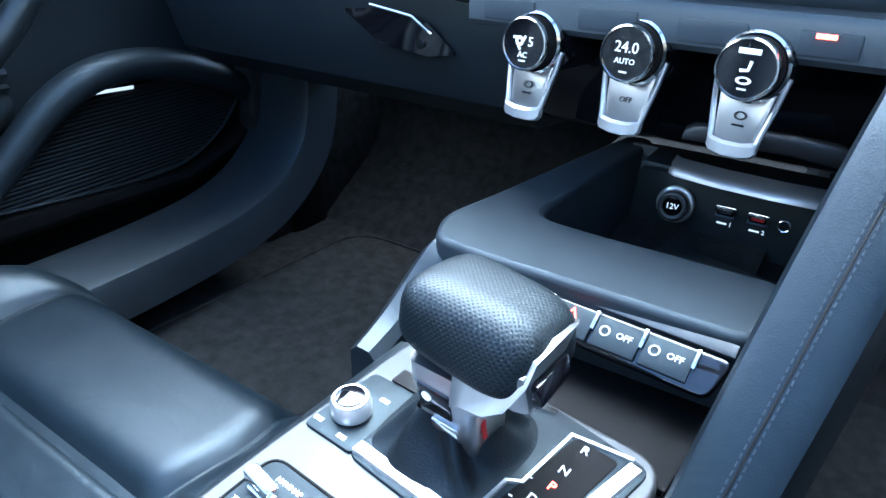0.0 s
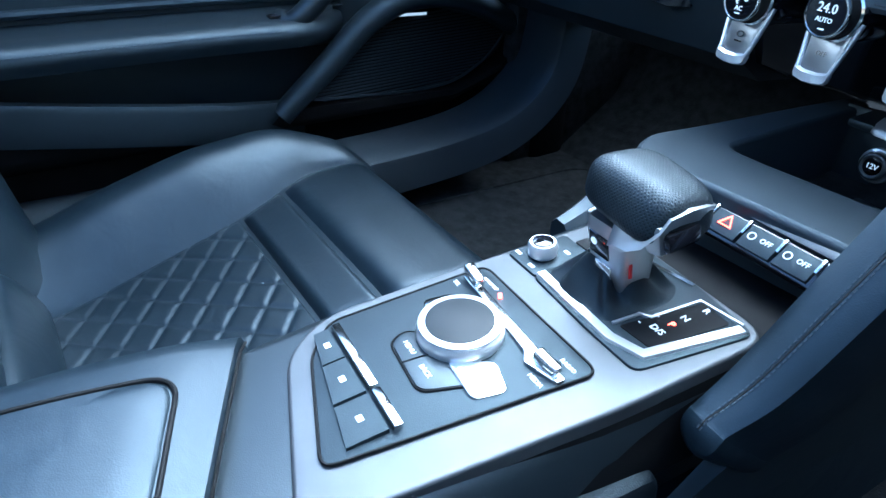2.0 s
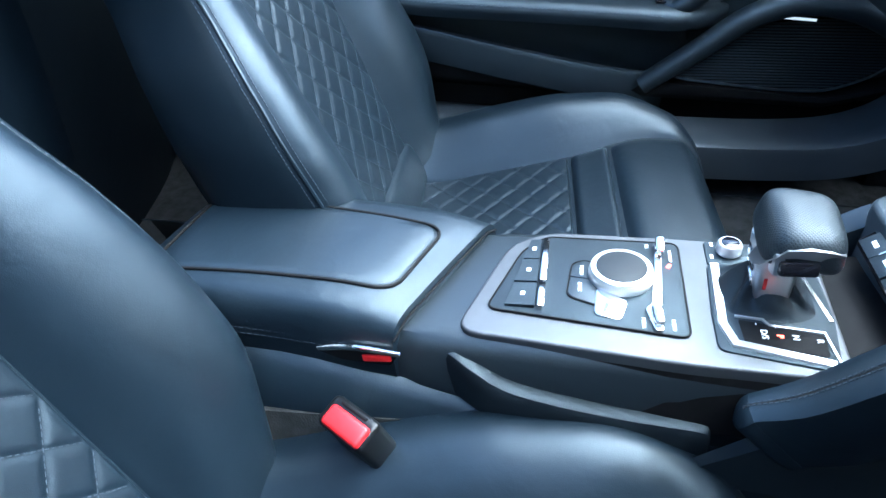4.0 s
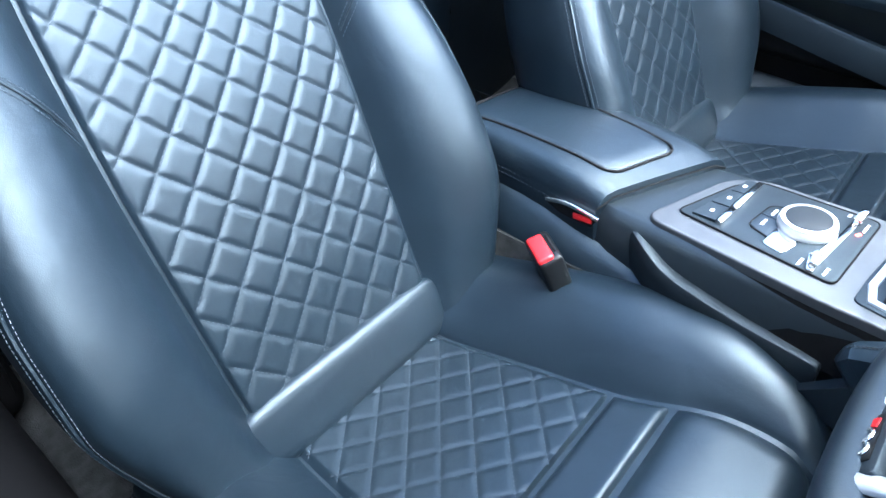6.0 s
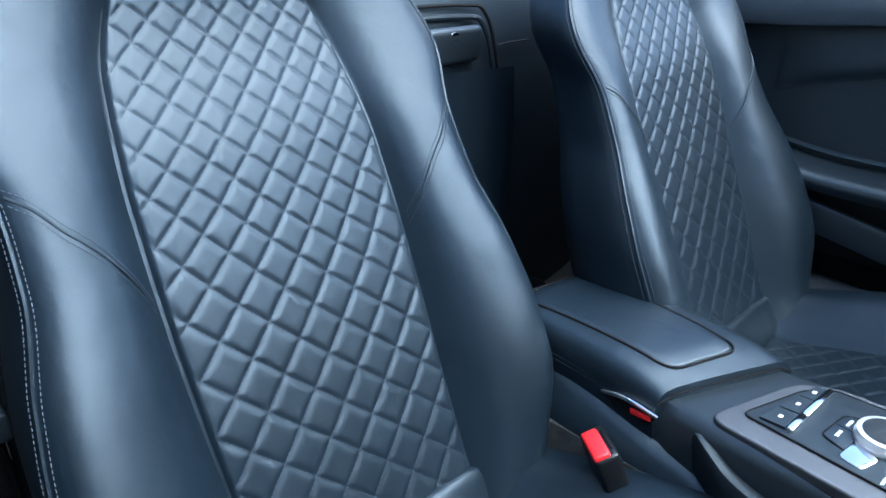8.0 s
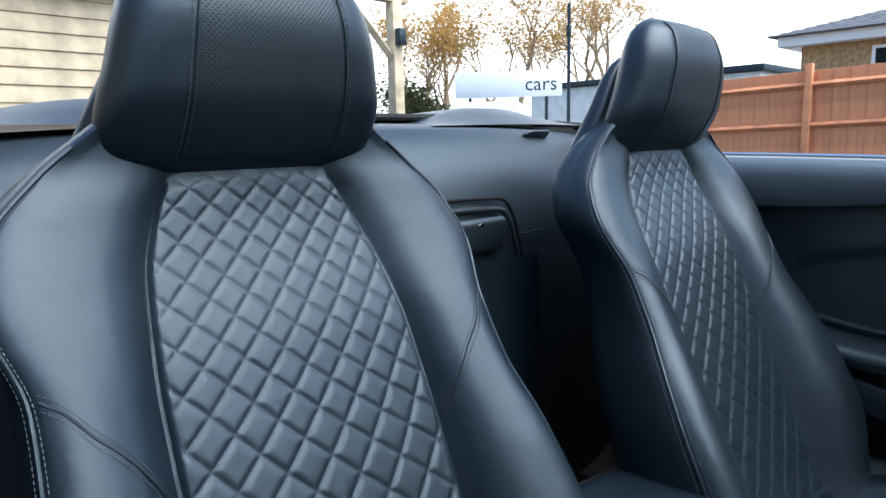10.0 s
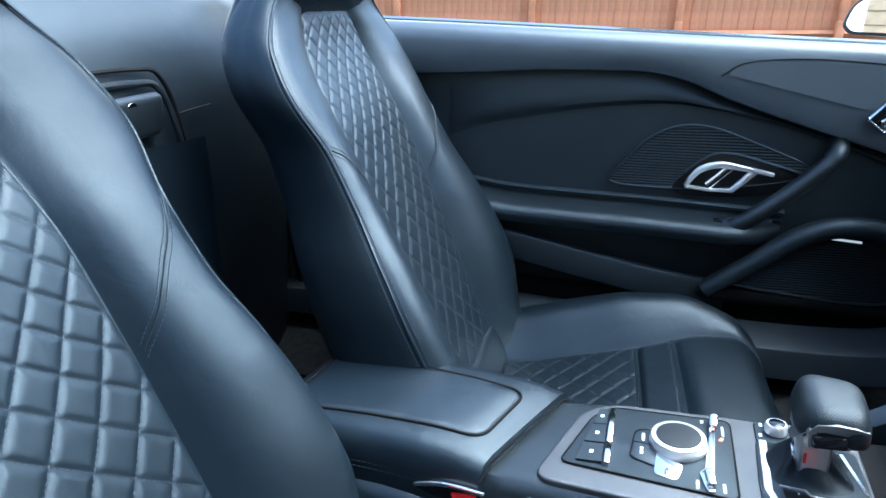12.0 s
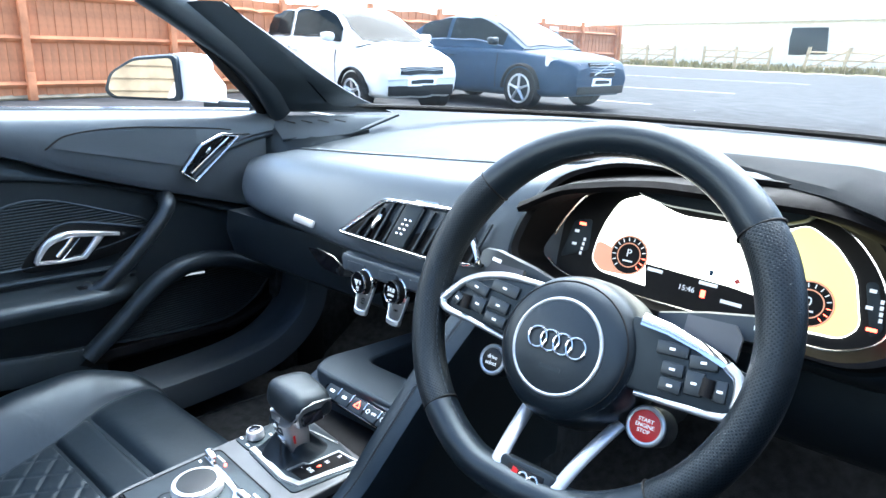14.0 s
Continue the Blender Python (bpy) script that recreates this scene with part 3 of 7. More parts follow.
# silver cross bar with its two rockers
bar = part("cross_bar", prism(rounded([(-0.062, 0.043), (-0.02, 0.041), (0.028, 0.036), (0.036, 0.030), (0.062, 0.037), (0.062, 0.044), (0.036, 0.045), (-0.02, 0.048), (-0.062, 0.050)], 0.002), 0.003, pose(0, 0, 0.0064), 0.0008), CHROME, pan)
for u, v, a in ((0.048, 0.0395, 8), (-0.054, 0.0475, -4)):
    part("rocker", box(0.020, 0.0085, 0.010, pose(u, v, 0.013, 0, 10, a), 0.0025), CHROME, pan)
# dial
dial = thing("rotary_dial", CPL @ pose(-0.009, 0.010, 0.0005), "knurled silver rotary dial with dark touch top", "dial")
part("base", disc(0.0285, 0.005, None, 48, 0.001), CHROME, dial)
kn = bmesh.new()
loft([[(r * math.cos(2 * math.pi * i / 120) * (1 + 0.006 * (i % 2)), r * math.sin(2 * math.pi * i / 120) * (1 + 0.006 * (i % 2)), z) for i in range(120)] for r, z in ((0.0285, 0.005), (0.0295, 0.007), (0.0295, 0.013), (0.028, 0.016))], bm=kn)
part("knurled_ring", kn, LITRING, dial)
part("top_ring", disc(0.0284, 0.0026, pose(0, 0, 0.0157), 48, 0.0012), LITRING, dial)
part("touch_top", disc(0.0232, 0.0008, pose(0, 0, 0.0181), 48, 0.0003), TOUCH, dial, "dark satin touch surface")
part("paddle", prism(rounded([(0.020, -0.022), (0.036, 0.006), (0.061, -0.001), (0.056, -0.024)], 0.006), 0.004, pose(0, 0, 0.0065, 0, 3), 0.0012), CHROME, dial)
part("paddle", prism(rounded([(-0.026, -0.012), (-0.020, 0.020), (-0.040, 0.016), (-0.044, -0.006)], 0.006), 0.004, pose(0, 0, 0.0065, 0, -3), 0.0012), CHROME, dial)
# row of switches behind the dial
for u0, u1, icon in ((-0.056, -0.025, 0), (-0.0235, 0.010, 1), (0.0125, 0.044, 2)):
    sw = thing("console_switch", CPL, "dark console rocker switch with silver front bar", "switch", "console switches")
    um = (u0 + u1) / 2
    y0 = -0.083 - 0.16 * um; y1 = -0.0662
    part("key", loft([[(u0, y0, 0.0065), (u1, y0 - 0.16 * (u1 - u0), 0.0065), (u1, y0 - 0.16 * (u1 - u0), 0.0090), (u0, y0, 0.0090)], [(u0, y1, 0.0065), (u1, y1, 0.0065), (u1, y1, 0.0100), (u0, y1, 0.0100)]]), HARD, sw)
    part("icon", box(0.005, 0.004, 0.0006, pose(um, (y0 + y1) / 2 - 0.001, 0.0096, 2), 0.0002), WHITE, sw)
for u0, u1 in ((-0.056, 0.010), (0.0125, 0.046)):
    part("silver_bar", box(u1 - u0, 0.0062, 0.007, pose((u0 + u1) / 2, -0.0612, 0.0090, -8), 0.0010), CHROME, pan)
# volume knob and plate
part("volume_plate", prism(rounded([(-0.075, 0.091), (-0.038, 0.091), (-0.040, 0.145), (-0.072, 0.145)], 0.004), 0.003, pose(0, 0, 0.0035), 0.001), HARD, console)
vk = thing("volume_knob", CPL @ pose(-0.058, 0.112, 0.0065), "small knurled silver volume knob", "knob")
part("knob_body", loft([[(r * math.cos(2 * math.pi * i / 80) * (1 + 0.01 * (i % 2)), r * math.sin(2 * math.pi * i / 80) * (1 + 0.01 * (i % 2)), z) for i in range(80)] for r, z in ((0.0095, 0), (0.0115, 0.002), (0.0115, 0.010), (0.010, 0.0125))]), LITRING, vk)
part("cap", disc(0.0085, 0.0012, pose(0, 0, 0.0122), 32, 0.0004), GLOSS, vk)
for u, v in ((-0.070, 0.098), (-0.050, 0.096), (-0.050, 0.130)):
    part("skip_mark", box(0.006, 0.0028, 0.0004, pose(u, v, 0.0068)), WHITE, console)
part("coin_slot", box(0.020, 0.012, 0.002, pose(-0.050, 0.152, 0.0055, 0, 0, 0), 0.001), RUBBER, console)
# gear selector plate
gp = part("gear_plate", prism(rounded([(-0.040, 0.090), (0.030, 0.086), (0.076, 0.086), (0.090, 0.176), (0.028, 0.185), (-0.040, 0.185)], 0.008), 0.003, pose(0, 0, 0.0036), 0.001), HARD, console, "satin black gear selector plate")
part("chrome_strip", band([(-0.038, 0.0965), (0.044, 0.0930), (0.068, 0.1000), (0.083, 0.172)], 0.0085, 0.0022, 0.0064), BRUSHED, gp)
part("chrome_strip", band([(0.034, 0.104), (0.036, 0.126), (0.043, 0.130), (0.047, 0.172), (0.080, 0.176)], 0.0024, 0.0016, 0.0064), BRUSHED, gp)
part("chrome_strip", band([(-0.032, 0.170), (0.032, 0.181)], 0.0040, 0.0018, 0.0064), CHROME, gp)
part("shift_display", prism(rounded([(0.038, 0.106), (0.066, 0.108), (0.075, 0.170), (0.050, 0.172)], 0.003), 0.001, pose(0, 0, 0.0064), 0.0003), BLACKTRIM_SHADE, gp)
for txt, u, v, mt in (("R", 0.058, 0.166, WHITE), ("N", 0.056, 0.148, WHITE), ("P", 0.056, 0.136, REDLIT), ("D/S", 0.055, 0.124, WHITE), ("+", 0.044, 0.134, WHITE), ("-", 0.043, 0.120, WHITE)):
    words(txt, 0.0075, pose(u, v, 0.0079, 0, 0, 0), mt, gp)
# gear lever
lever = thing("gear_lever", CPL, "leather-topped automatic gear lever with silver neck", "gear lever")
def gaiter(u, v):
    c, sn = math.cos(2 * math.pi * u), math.sin(2 * math.pi * u); r = 1 - v ** 0.8 * 0.58 + 0.085 * math.sin(14 * math.pi * u + 3 * v) * math.sin(math.pi * v)
    return (0.040 * r * math.copysign(abs(c) ** 0.6, c) - 0.002, 0.134 + 0.041 * r * math.copysign(abs(sn) ** 0.6, sn), 0.006 + 0.027 * v ** 1.2 + 0.003 * math.sin(6 * math.pi * u) * v)


boot = grid(gaiter, 64, 16, close_u=True)
part("boot", boot, GAITER, lever, "black leather gaiter")
neck = loft([[(0.005 + x * k, 0.134 + y * k + s, z) for x, y in rounded([(-0.017, -0.015), (0.017, -0.015), (0.017, 0.015), (-0.017, 0.015)], 0.006)] for z, k, s in ((0.012, 0.95, 0.0), (0.026, 1.02, -0.001), (0.042, 1.08, -0.002), (0.055, 1.16, -0.003), (0.068, 1.2, -0.003))])
part("neck", neck, NECKMETAL, lever, "satin silver neck")
part("neck_inlay", box(0.020, 0.002, 0.018, pose(0.001, 0.1148, 0.048, 8), 0.001), GLOSS, lever)
part("neck_foot", box(0.016, 0.003, 0.020, pose(0.006, 0.1172, 0.026, 8), 0.001), CHROME, lever)
part("parking_letter", disc(0.0028, 0.0006, pose(-0.003, 0.1134, 0.050, 98), 16), WHITE, lever)
part("neck_lamp", box(0.0015, 0.003, 0.011, pose(0.0238, 0.124, 0.036, 0, -8), 0.0006), RED, lever, "red lit inlay")


def knob(u, v):
    a = 2 * math.pi * u; ph = math.pi * (v - 0.5); c, s = math.cos(a), math.sin(a); e = 0.52
    x = 0.0415 * math.copysign(abs(c) ** e, c) * math.cos(ph) ** 0.55; y = 0.033 * math.copysign(abs(s) ** e, s) * math.cos(ph) ** 0.55
    z = (0.0295 if ph > 0 else 0.020) * math.copysign(abs(math.sin(ph)) ** 0.6, math.sin(ph))
    w = 1.0 - 0.22 * (z / 0.03) * (0.5 + 0.5 * (x / 0.04))
    return (x, y * w, z - 0.10 * x + 0.05 * y)


kb = grid(knob, 56, 30, close_u=True)
bmesh.ops.remove_doubles(kb, verts=kb.verts, dist=1e-5)
bmesh.ops.transform(kb, matrix=pose(0.012, 0.142, 0.082, -10, 0, 0) @ Matrix.Diagonal((0.93, 0.96, 0.77, 1)), verts=kb.verts)
part("knob", dots(kb, 0.0020), LEATHER_PERF, lever, "perforated black leather knob")
part("knob_trim", loft([[(x, y - 0.004, z - 0.006), (x + 0.006, y - 0.005, z - 0.002), (x + 0.006, y + 0.003, z + 0.006), (x - 0.004, y + 0.004, z + 0.006)] for x, y, z in ((0.016, 0.111, 0.065), (0.029, 0.111, 0.067), (0.0385, 0.113, 0.073), (0.0445, 0.121, 0.084), (0.0460, 0.136, 0.087), (0.0450, 0.152, 0.085), (0.041, 0.164, 0.080))]), NECKMETAL, lever, "polished bracket on the knob")
part("release_button", box(0.012, 0.030, 0.013, pose(0.0485, 0.135, 0.0740, 0, -12, 4), 0.003), GLOSS, lever)
part("button_rim", box(0.014, 0.038, 0.021, pose(0.0430, 0.135, 0.0745, 0, -12, 4), 0.004), NECKMETAL, lever)

# armrest
arm = thing("armrest", CPL, "dark leather centre armrest with inset lid", "armrest")
ARM_W = [(-0.47, 0.062), (-0.455, 0.077), (-0.42, 0.086), (-0.34, 0.090), (-0.25, 0.091), (-0.19, 0.0905), (-0.152, 0.089)]
ARM_Z = [(-0.47, -0.012), (-0.455, 0.015), (-0.42, 0.0325), (-0.34, 0.0345), (-0.25, 0.031), (-0.19, 0.0235), (-0.152, 0.0120)]
ARM_S = [(-0.47, 0.136), (-0.25, 0.18), (-0.152, 0.386)]


def arm_top(x, y):
    """Height of the armrest's upper face."""
    v = y
    for _ in range(8):
        v = y + lerp(ARM_S, v) * x
    return lerp(ARM_Z, v) + 0.002 * (1 - (x / 0.09) ** 2)


secs = []
for i in range(34):
    v = -0.47 + 0.318 * i / 33; hw, zt = lerp(ARM_W, v), lerp(ARM_Z, v)
    prof = [(-hw + 0.006, -0.09), (-hw - 0.002, -0.045), (-hw - 0.003, zt - 0.032), (-hw, zt - 0.016), (-hw + 0.004, zt - 0.008), (-hw + 0.011, zt - 0.002), (-hw + 0.024, zt + 0.001), (-0.03, zt + 0.0018)]
    secs.append([(x, v - lerp(ARM_S, v) * x, z) for x, z in prof + [(0, zt + 0.002)] + [(-x, z) for x, z in prof[::-1]]])
part("armrest_body", loft(secs), LEATHER, arm)
lid_out = dense(rounded([(-0.064, -0.420), (0.062, -0.430), (0.055, -0.193), (-0.046, -0.162)], 0.022, 7), 0.010)
lid_mid = Vector((0.0, -0.305))
rings = [[lid_mid + (p - lid_mid) * k for p in lid_out] for k in (0.985, 0.975, 0.955, 0.8, 0.6, 0.4, 0.2, 0.02)]
part("lid", loft([[(p.x, p.y, arm_top(p.x, p.y) + h) for p in rg] for rg, h in zip(rings, (-0.002, 0.0006, 0.0016, 0.0018, 0.002, 0.002, 0.002, 0.002))]), LEATHER, arm, "inset leather lid")
# raised near-black tube: shade of the recessed lid gap put in as colour
part("lid_gap_shade", tube([(p.x, p.y, arm_top(p.x, p.y) + 0.0010) for p in lid_out], 0.0017, 8, closed=True), BLACKTRIM_SHADE, arm)
for off in (0.0, 0.007):
    part("side_stitching", stitches([(0.0935, -0.44 + 0.24 * i / 40, lerp([(-0.44, -0.004), (-0.34, -0.002), (-0.2, -0.012)], -0.44 + 0.24 * i / 40) - off) for i in range(41)], 0.0042, 0.0026, 0.0005), THREAD, arm)
part("latch", tube(spline([(0.0925, -0.258, -0.020), (0.0965, -0.222, -0.011), (0.0945, -0.180, -0.017)], 14), 0.0020, 8, flat=1.6), CHROME, arm, "chrome release latch")
part("latch_recess", prism(rounded([(-0.258, -0.021), (-0.222, -0.013), (-0.182, -0.018), (-0.19, -0.032), (-0.235, -0.030)], 0.004), 0.002, Matrix(((0, 0, 1, 0.0925), (1, 0, 0, 0), (0, 1, 0, 0), (0, 0, 0, 1)))), BLACKTRIM_SHADE, arm)
part("latch_lamp", box(0.005, 0.028, 0.009, pose(0.0935, -0.202, -0.0235, 6), 0.002), RED, arm, "red marker")
part("seam_gap", tube([(-0.088, -0.117, -0.004), (-0.070, -0.1235, 0.0042), (0, -0.151, 0.0056), (0.070, -0.178, 0.0042), (0.090, -0.186, -0.006)], 0.0012, 6), BLACKTRIM_SHADE, arm)
# seat belt buckle
buckle = thing("seat_belt_buckle", pose(0.128, 0.080, 0.378, 0, 22, -34), "black seat belt buckle with red release button", "buckle")
part("housing", box(0.030, 0.054, 0.080, pose(-0.002, 0, -0.028), 0.006, 3), SATINBLACK, buckle)
part("release_button", box(0.020, 0.044, 0.012, pose(0.002, 0.002, 0.0105), 0.004, 3), RED, buckle, "red release button")
part("slot", box(0.003, 0.030, 0.004, pose(-0.012, 0, 0.0115), 0.001), BLACKTRIM_SHADE, buckle)
part("side_recess", box(0.002, 0.020, 0.024, pose(-0.0175, 0.004, -0.022), 0.0008), BLACKTRIM_SHADE, buckle)
part("stalk", box(0.014, 0.030, 0.12, pose(-0.002, 0, -0.12), 0.004), RUBBER, buckle)

# bridge, switch strip and tray ahead of the lever
tray = thing("storage_tray", None, "dark storage tray with padded bridge ahead of the gear lever", "tray")
rim_out = dense(rounded([(-0.052, 0.80), (-0.074, 0.70), (-0.092, 0.622), (-0.106, 0.572), (-0.094, 0.541), (-0.060, 0.538), (0.122, 0.540), (0.126, 0.606), (-0.006, 0.602), (-0.046, 0.604), (-0.043, 0.640), (-0.026, 0.80)], 0.020, 6), 0.02)
mould = prism([(p.x, p.y) for p in rim_out], 0.070, None, 0.0045, 3)
for v in mould.verts:
    v.co.z += 0.4375 + 0.045 * (v.co.y - 0.60) - 0.10 * max(0, 0.570 - v.co.y) - 0.05 * max(0, abs(v.co.x - 0.02) - 0.09)
bridge = part("bridge", mould, BRIDGESKIN, tray, "padded bridge and rim of the tray")
for f in bridge.data.polygons:
    f.use_smooth = abs(f.normal.z) < 0.98
leg = [[(x - w, y, z - 0.05), (x - w, y, z - 0.006), (x - w + 0.006, y, z), (x + w - 0.006, y, z - 0.001), (x + w, y, z - 0.008), (x + w, y, z - 0.05)] for x, y, z, w in ((-0.088, 0.562, 0.498, 0.014), (-0.092, 0.545, 0.490, 0.014), (-0.0965, 0.520, 0.470, 0.013), (-0.0985, 0.495, 0.455, 0.012), (-0.0985, 0.470, 0.447, 0.011))]
part("side_leg", loft([list(c) for c in zip(*[spline(c, 18) for c in zip(*leg)])]), SOFT, tray)
part("tray_floor", box(0.19, 0.20, 0.006, pose(0.04, 0.70, 0.435, 4), 0.002), RUBBER, tray, "black rubber tray mat")
part("front_wall", box(0.20, 0.012, 0.085, pose(0.06, 0.776, 0.475, -8), 0.002), HARD, tray)
part("chrome_lip", loft([[(x, y + 0.006, 0.5125), (x, y + 0.001, 0.5140), (x, y + 0.002, 0.5175), (x, y + 0.007, 0.5215), (x, y + 0.018, 0.5245), (x, y + 0.020, 0.515)] for x, y in ((0.008, 0.728), (0.014, 0.722), (0.05, 0.717), (0.09, 0.716), (0.12, 0.718), (0.13, 0.724))]), BRUSHED, tray, "brushed silver edge")
part("lip_shelf", box(0.16, 0.05, 0.008, pose(0.065, 0.755, 0.516), 0.003), HARD, tray)
part("tray_step", box(0.10, 0.05, 0.012, pose(0.06, 0.70, 0.444, 6, 0, -12), 0.003), HARD, tray)
sock = thing("power_socket", pose(0.010, 0.764, 0.474, 82), "round power socket with chrome ring and cap", "socket")
part("ring", ring(0.0138, 0.0030), LITRING, sock)
part("cap", disc(0.0125, 0.010, None, 32, 0.002), GLOSS, sock)
part("knurl", ring(0.0105, 0.0025, None, pose(0, 0, 0.009)), SILVER, sock)
words("12V", 0.007, pose(0, 0, 0.0106), WHITE, sock)
for i, x in enumerate((0.052, 0.078)):
    usb = thing("usb_port", pose(x, 0.763, 0.478, 82), "small USB port in the tray wall", "port", "usb ports")
    part("frame", prism(rounded([(-0.0085, -0.005), (0.0085, -0.005), (0.0085, 0.005), (-0.0085, 0.005)], 0.002), 0.0012, None, 0.0004), CHROME, usb)
    part("slot", box(0.013, 0.0055, 0.002, pose(0, 0, 0.0012), 0.0004), GLOSS, usb)
    part("tongue", box(0.010, 0.002, 0.002, pose(0, 0.0006, 0.002)), RED if i else HARD, usb)
    words("1" if i == 0 else "2", 0.005, pose(0.006, -0.0098, 0.0006), WHITE, usb)
    part("trident_mark", box(0.008, 0.0014, 0.0004, pose(-0.001, -0.0098, 0.0006)), WHITE, usb)
jack = thing("audio_jack", pose(0.098, 0.762, 0.478, 82), "small round audio jack", "port")
part("ring", ring(0.0045, 0.0012), CHROME, jack)
# dark well between lever plate and switches
part("well", box(0.178, 0.085, 0.006, pose(0.016, 0.520, 0.4445, 6, 0, -4.5), 0.002), BLACKTRIM_SHADE, tray)
# switch strip
STRIP = pose(0.022, 0.530, 0.484, 38, 0, -3.5)
strip = thing("switch_strip", STRIP, "row of dark push switches with silver dividers", "switch strip")
part("backing", prism(rounded([(-0.080, -0.014), (0.082, -0.014), (0.088, 0.010), (-0.084, 0.010)], 0.006), 0.006, pose(0, 0, -0.006), 0.001), GLOSS, strip)
part("silver_line", box(0.172, 0.008, 0.004, pose(0.002, 0.016, -0.001), 0.001), SILVER, strip)
for k, x in enumerate((-0.062, -0.034, -0.004, 0.026, 0.056)):
    key = part("switch_key", box(0.0275, 0.019, 0.004, pose(x, -0.002, 0.001), 0.0006), HARD, strip)
    part("divider", box(0.0022, 0.012, 0.005, pose(x + 0.0148, 0.003, 0.002), 0.0005), CHROME, key)
    if k == 2:
        tri = [(x + 0.006 * math.cos(a), -0.001 + 0.006 * math.sin(a)) for a in (math.pi / 2, math.pi * 7 / 6, math.pi * 11 / 6)]
        part("hazard_triangle", tube([(a, b, 0.0036) for a, b in tri], 0.0010, 6, closed=True), REDLIT, key, "red hazard triangle")
    elif k in (3, 4):
        words("OFF", 0.0056, pose(x + 0.0045, -0.001, 0.0033), WHITE, key)
        part("icon", ring(0.0028, 0.0005, None, pose(x - 0.0075, -0.001, 0.0034)), WHITE, key)
    else:
        part("icon", box(0.009, 0.004, 0.0004, pose(x, -0.001, 0.0033)), WHITE, key)

# padded bar between console and dash on the driver's side
bar_secs = []
for y, z, x0, wdt in ((0.402, 0.438, 0.099, 0.034), (0.43, 0.462, 0.103, 0.041), (0.47, 0.515, 0.112, 0.044), (0.53, 0.592, 0.126, 0.046), (0.58, 0.648, 0.138, 0.048), (0.63, 0.690, 0.150, 0.050)):
    d = Vector((0.12, 0.62, 0.77)).normalized(); s = Vector((0.98, -0.12, -0.05)).normalized(); n = s.cross(d).normalized()
    p = Vector((x0, y, z))
    bar_secs.append([p - n * 0.06, p - n * 0.010, p + s * 0.003 - n * 0.003, p + s * 0.010, p + s * (wdt - 0.012), p + s * (wdt - 0.003) - n * 0.004, p + s * wdt - n * 0.014, p + s * (wdt + 0.004) - n * 0.06])
first = bar_secs[0]
bar_secs = [[q + Vector((-0.002 * (1 - f), -0.013 * (1 - f), -0.020 * (1 - f) ** 1.6)) for q in first] for f in (0.0, 0.35, 0.7)] + bar_secs
bar_secs = [list(c) for c in zip(*[spline(c, 30) for c in zip(*bar_secs)])]
for i, k in enumerate((0.25, 0.62, 0.82, 0.93, 0.98)):
    c = sum((Vector(p) for p in bar_secs[i][2:7]), Vector()) / 5
    bar_secs[i] = [c + (Vector(p) - c) * k for p in bar_secs[i]]
knee = thing("console_side_bar", None, "padded leather bar with double stitching beside the console", "trim bar")
part("bar", loft(bar_secs), LEATHER, knee)
for k in (0.50, 0.68):
    run = [a[3] + (a[4] - a[3]) * k + Vector((0, -0.0004, 0.0004)) for a in bar_secs[5:]]
    part("bar_stitching", stitches(spline(run, 60), 0.0026, 0.0016, 0.0005), THREAD, knee)
part("bar_seam", tube([a[3] + (a[4] - a[3]) * 0.59 + Vector((0, 0.0003, -0.0003)) for a in bar_secs[5:]], 0.0009, 6), RUBBER, knee)
part("side_panel", loft([[(0.114, 0.36, 0.33), (0.116, 0.36, 0.34), (0.110, 0.36, 0.345), (0.108, 0.36, 0.33)], [(0.138, 0.46, 0.35), (0.146, 0.46, 0.465), (0.130, 0.46, 0.47), (0.125, 0.46, 0.35)], [(0.175, 0.80, 0.36), (0.175, 0.80, 0.66), (0.150, 0.80, 0.66), (0.150, 0.80, 0.36)]]), HARD, knee)



# ---------------- dashboard ----------------
dash = thing("dashboard", None, "dark grey sweeping dashboard with soft-touch top", "dashboard")
NOSE = [(-0.69, 0.83), (-0.62, 0.765), (-0.56, 0.722), (-0.50, 0.697), (-0.44, 0.680), (-0.34, 0.662), (-0.24, 0.646), (-0.115, 0.628), (0.0, 0.622), (0.12, 0.628), (0.18, 0.650), (0.24, 0.70), (0.30, 0.735), (0.72, 0.735)]
TOPZ = [(-0.69, 0.735), (-0.60, 0.745), (-0.52, 0.757), (-0.44, 0.765), (-0.24, 0.780), (-0.1, 0.791), (0.1, 0.803), (0.24, 0.815), (0.72, 0.815)]


def dash_sec(x):
    y, z = lerp(NOSE, x), lerp(TOPZ, x)
    e = max(0, min(1, (x + 0.69) / 0.16)) ** 0.6
    lo = z - (z - 0.662) * e
    return spline([(x, y + 0.060, lo - 0.030), (x, y + 0.022, lo - 0.012), (x, y + 0.004, lo - 0.001), (x, y + 0.000, lo + 0.016 * e), (x, y + 0.012, lo + 0.052 * e), (x, y + 0.034, lo + (z - lo) * 0.78), (x, y + 0.060, lo + (z - lo) * 0.95), (x, y + 0.100, z), (x, y + 0.150, z + 0.006)], 28)


bm = bmesh.new()
xs = [-0.69 + 1.41 * i / 70 for i in range(71)]
loft([dash_sec(x) for x in xs], closed=False, bm=bm)
wing = part("wing", bm, LITDASH, dash, "front wing of the dashboard, paled for its bright sheen")
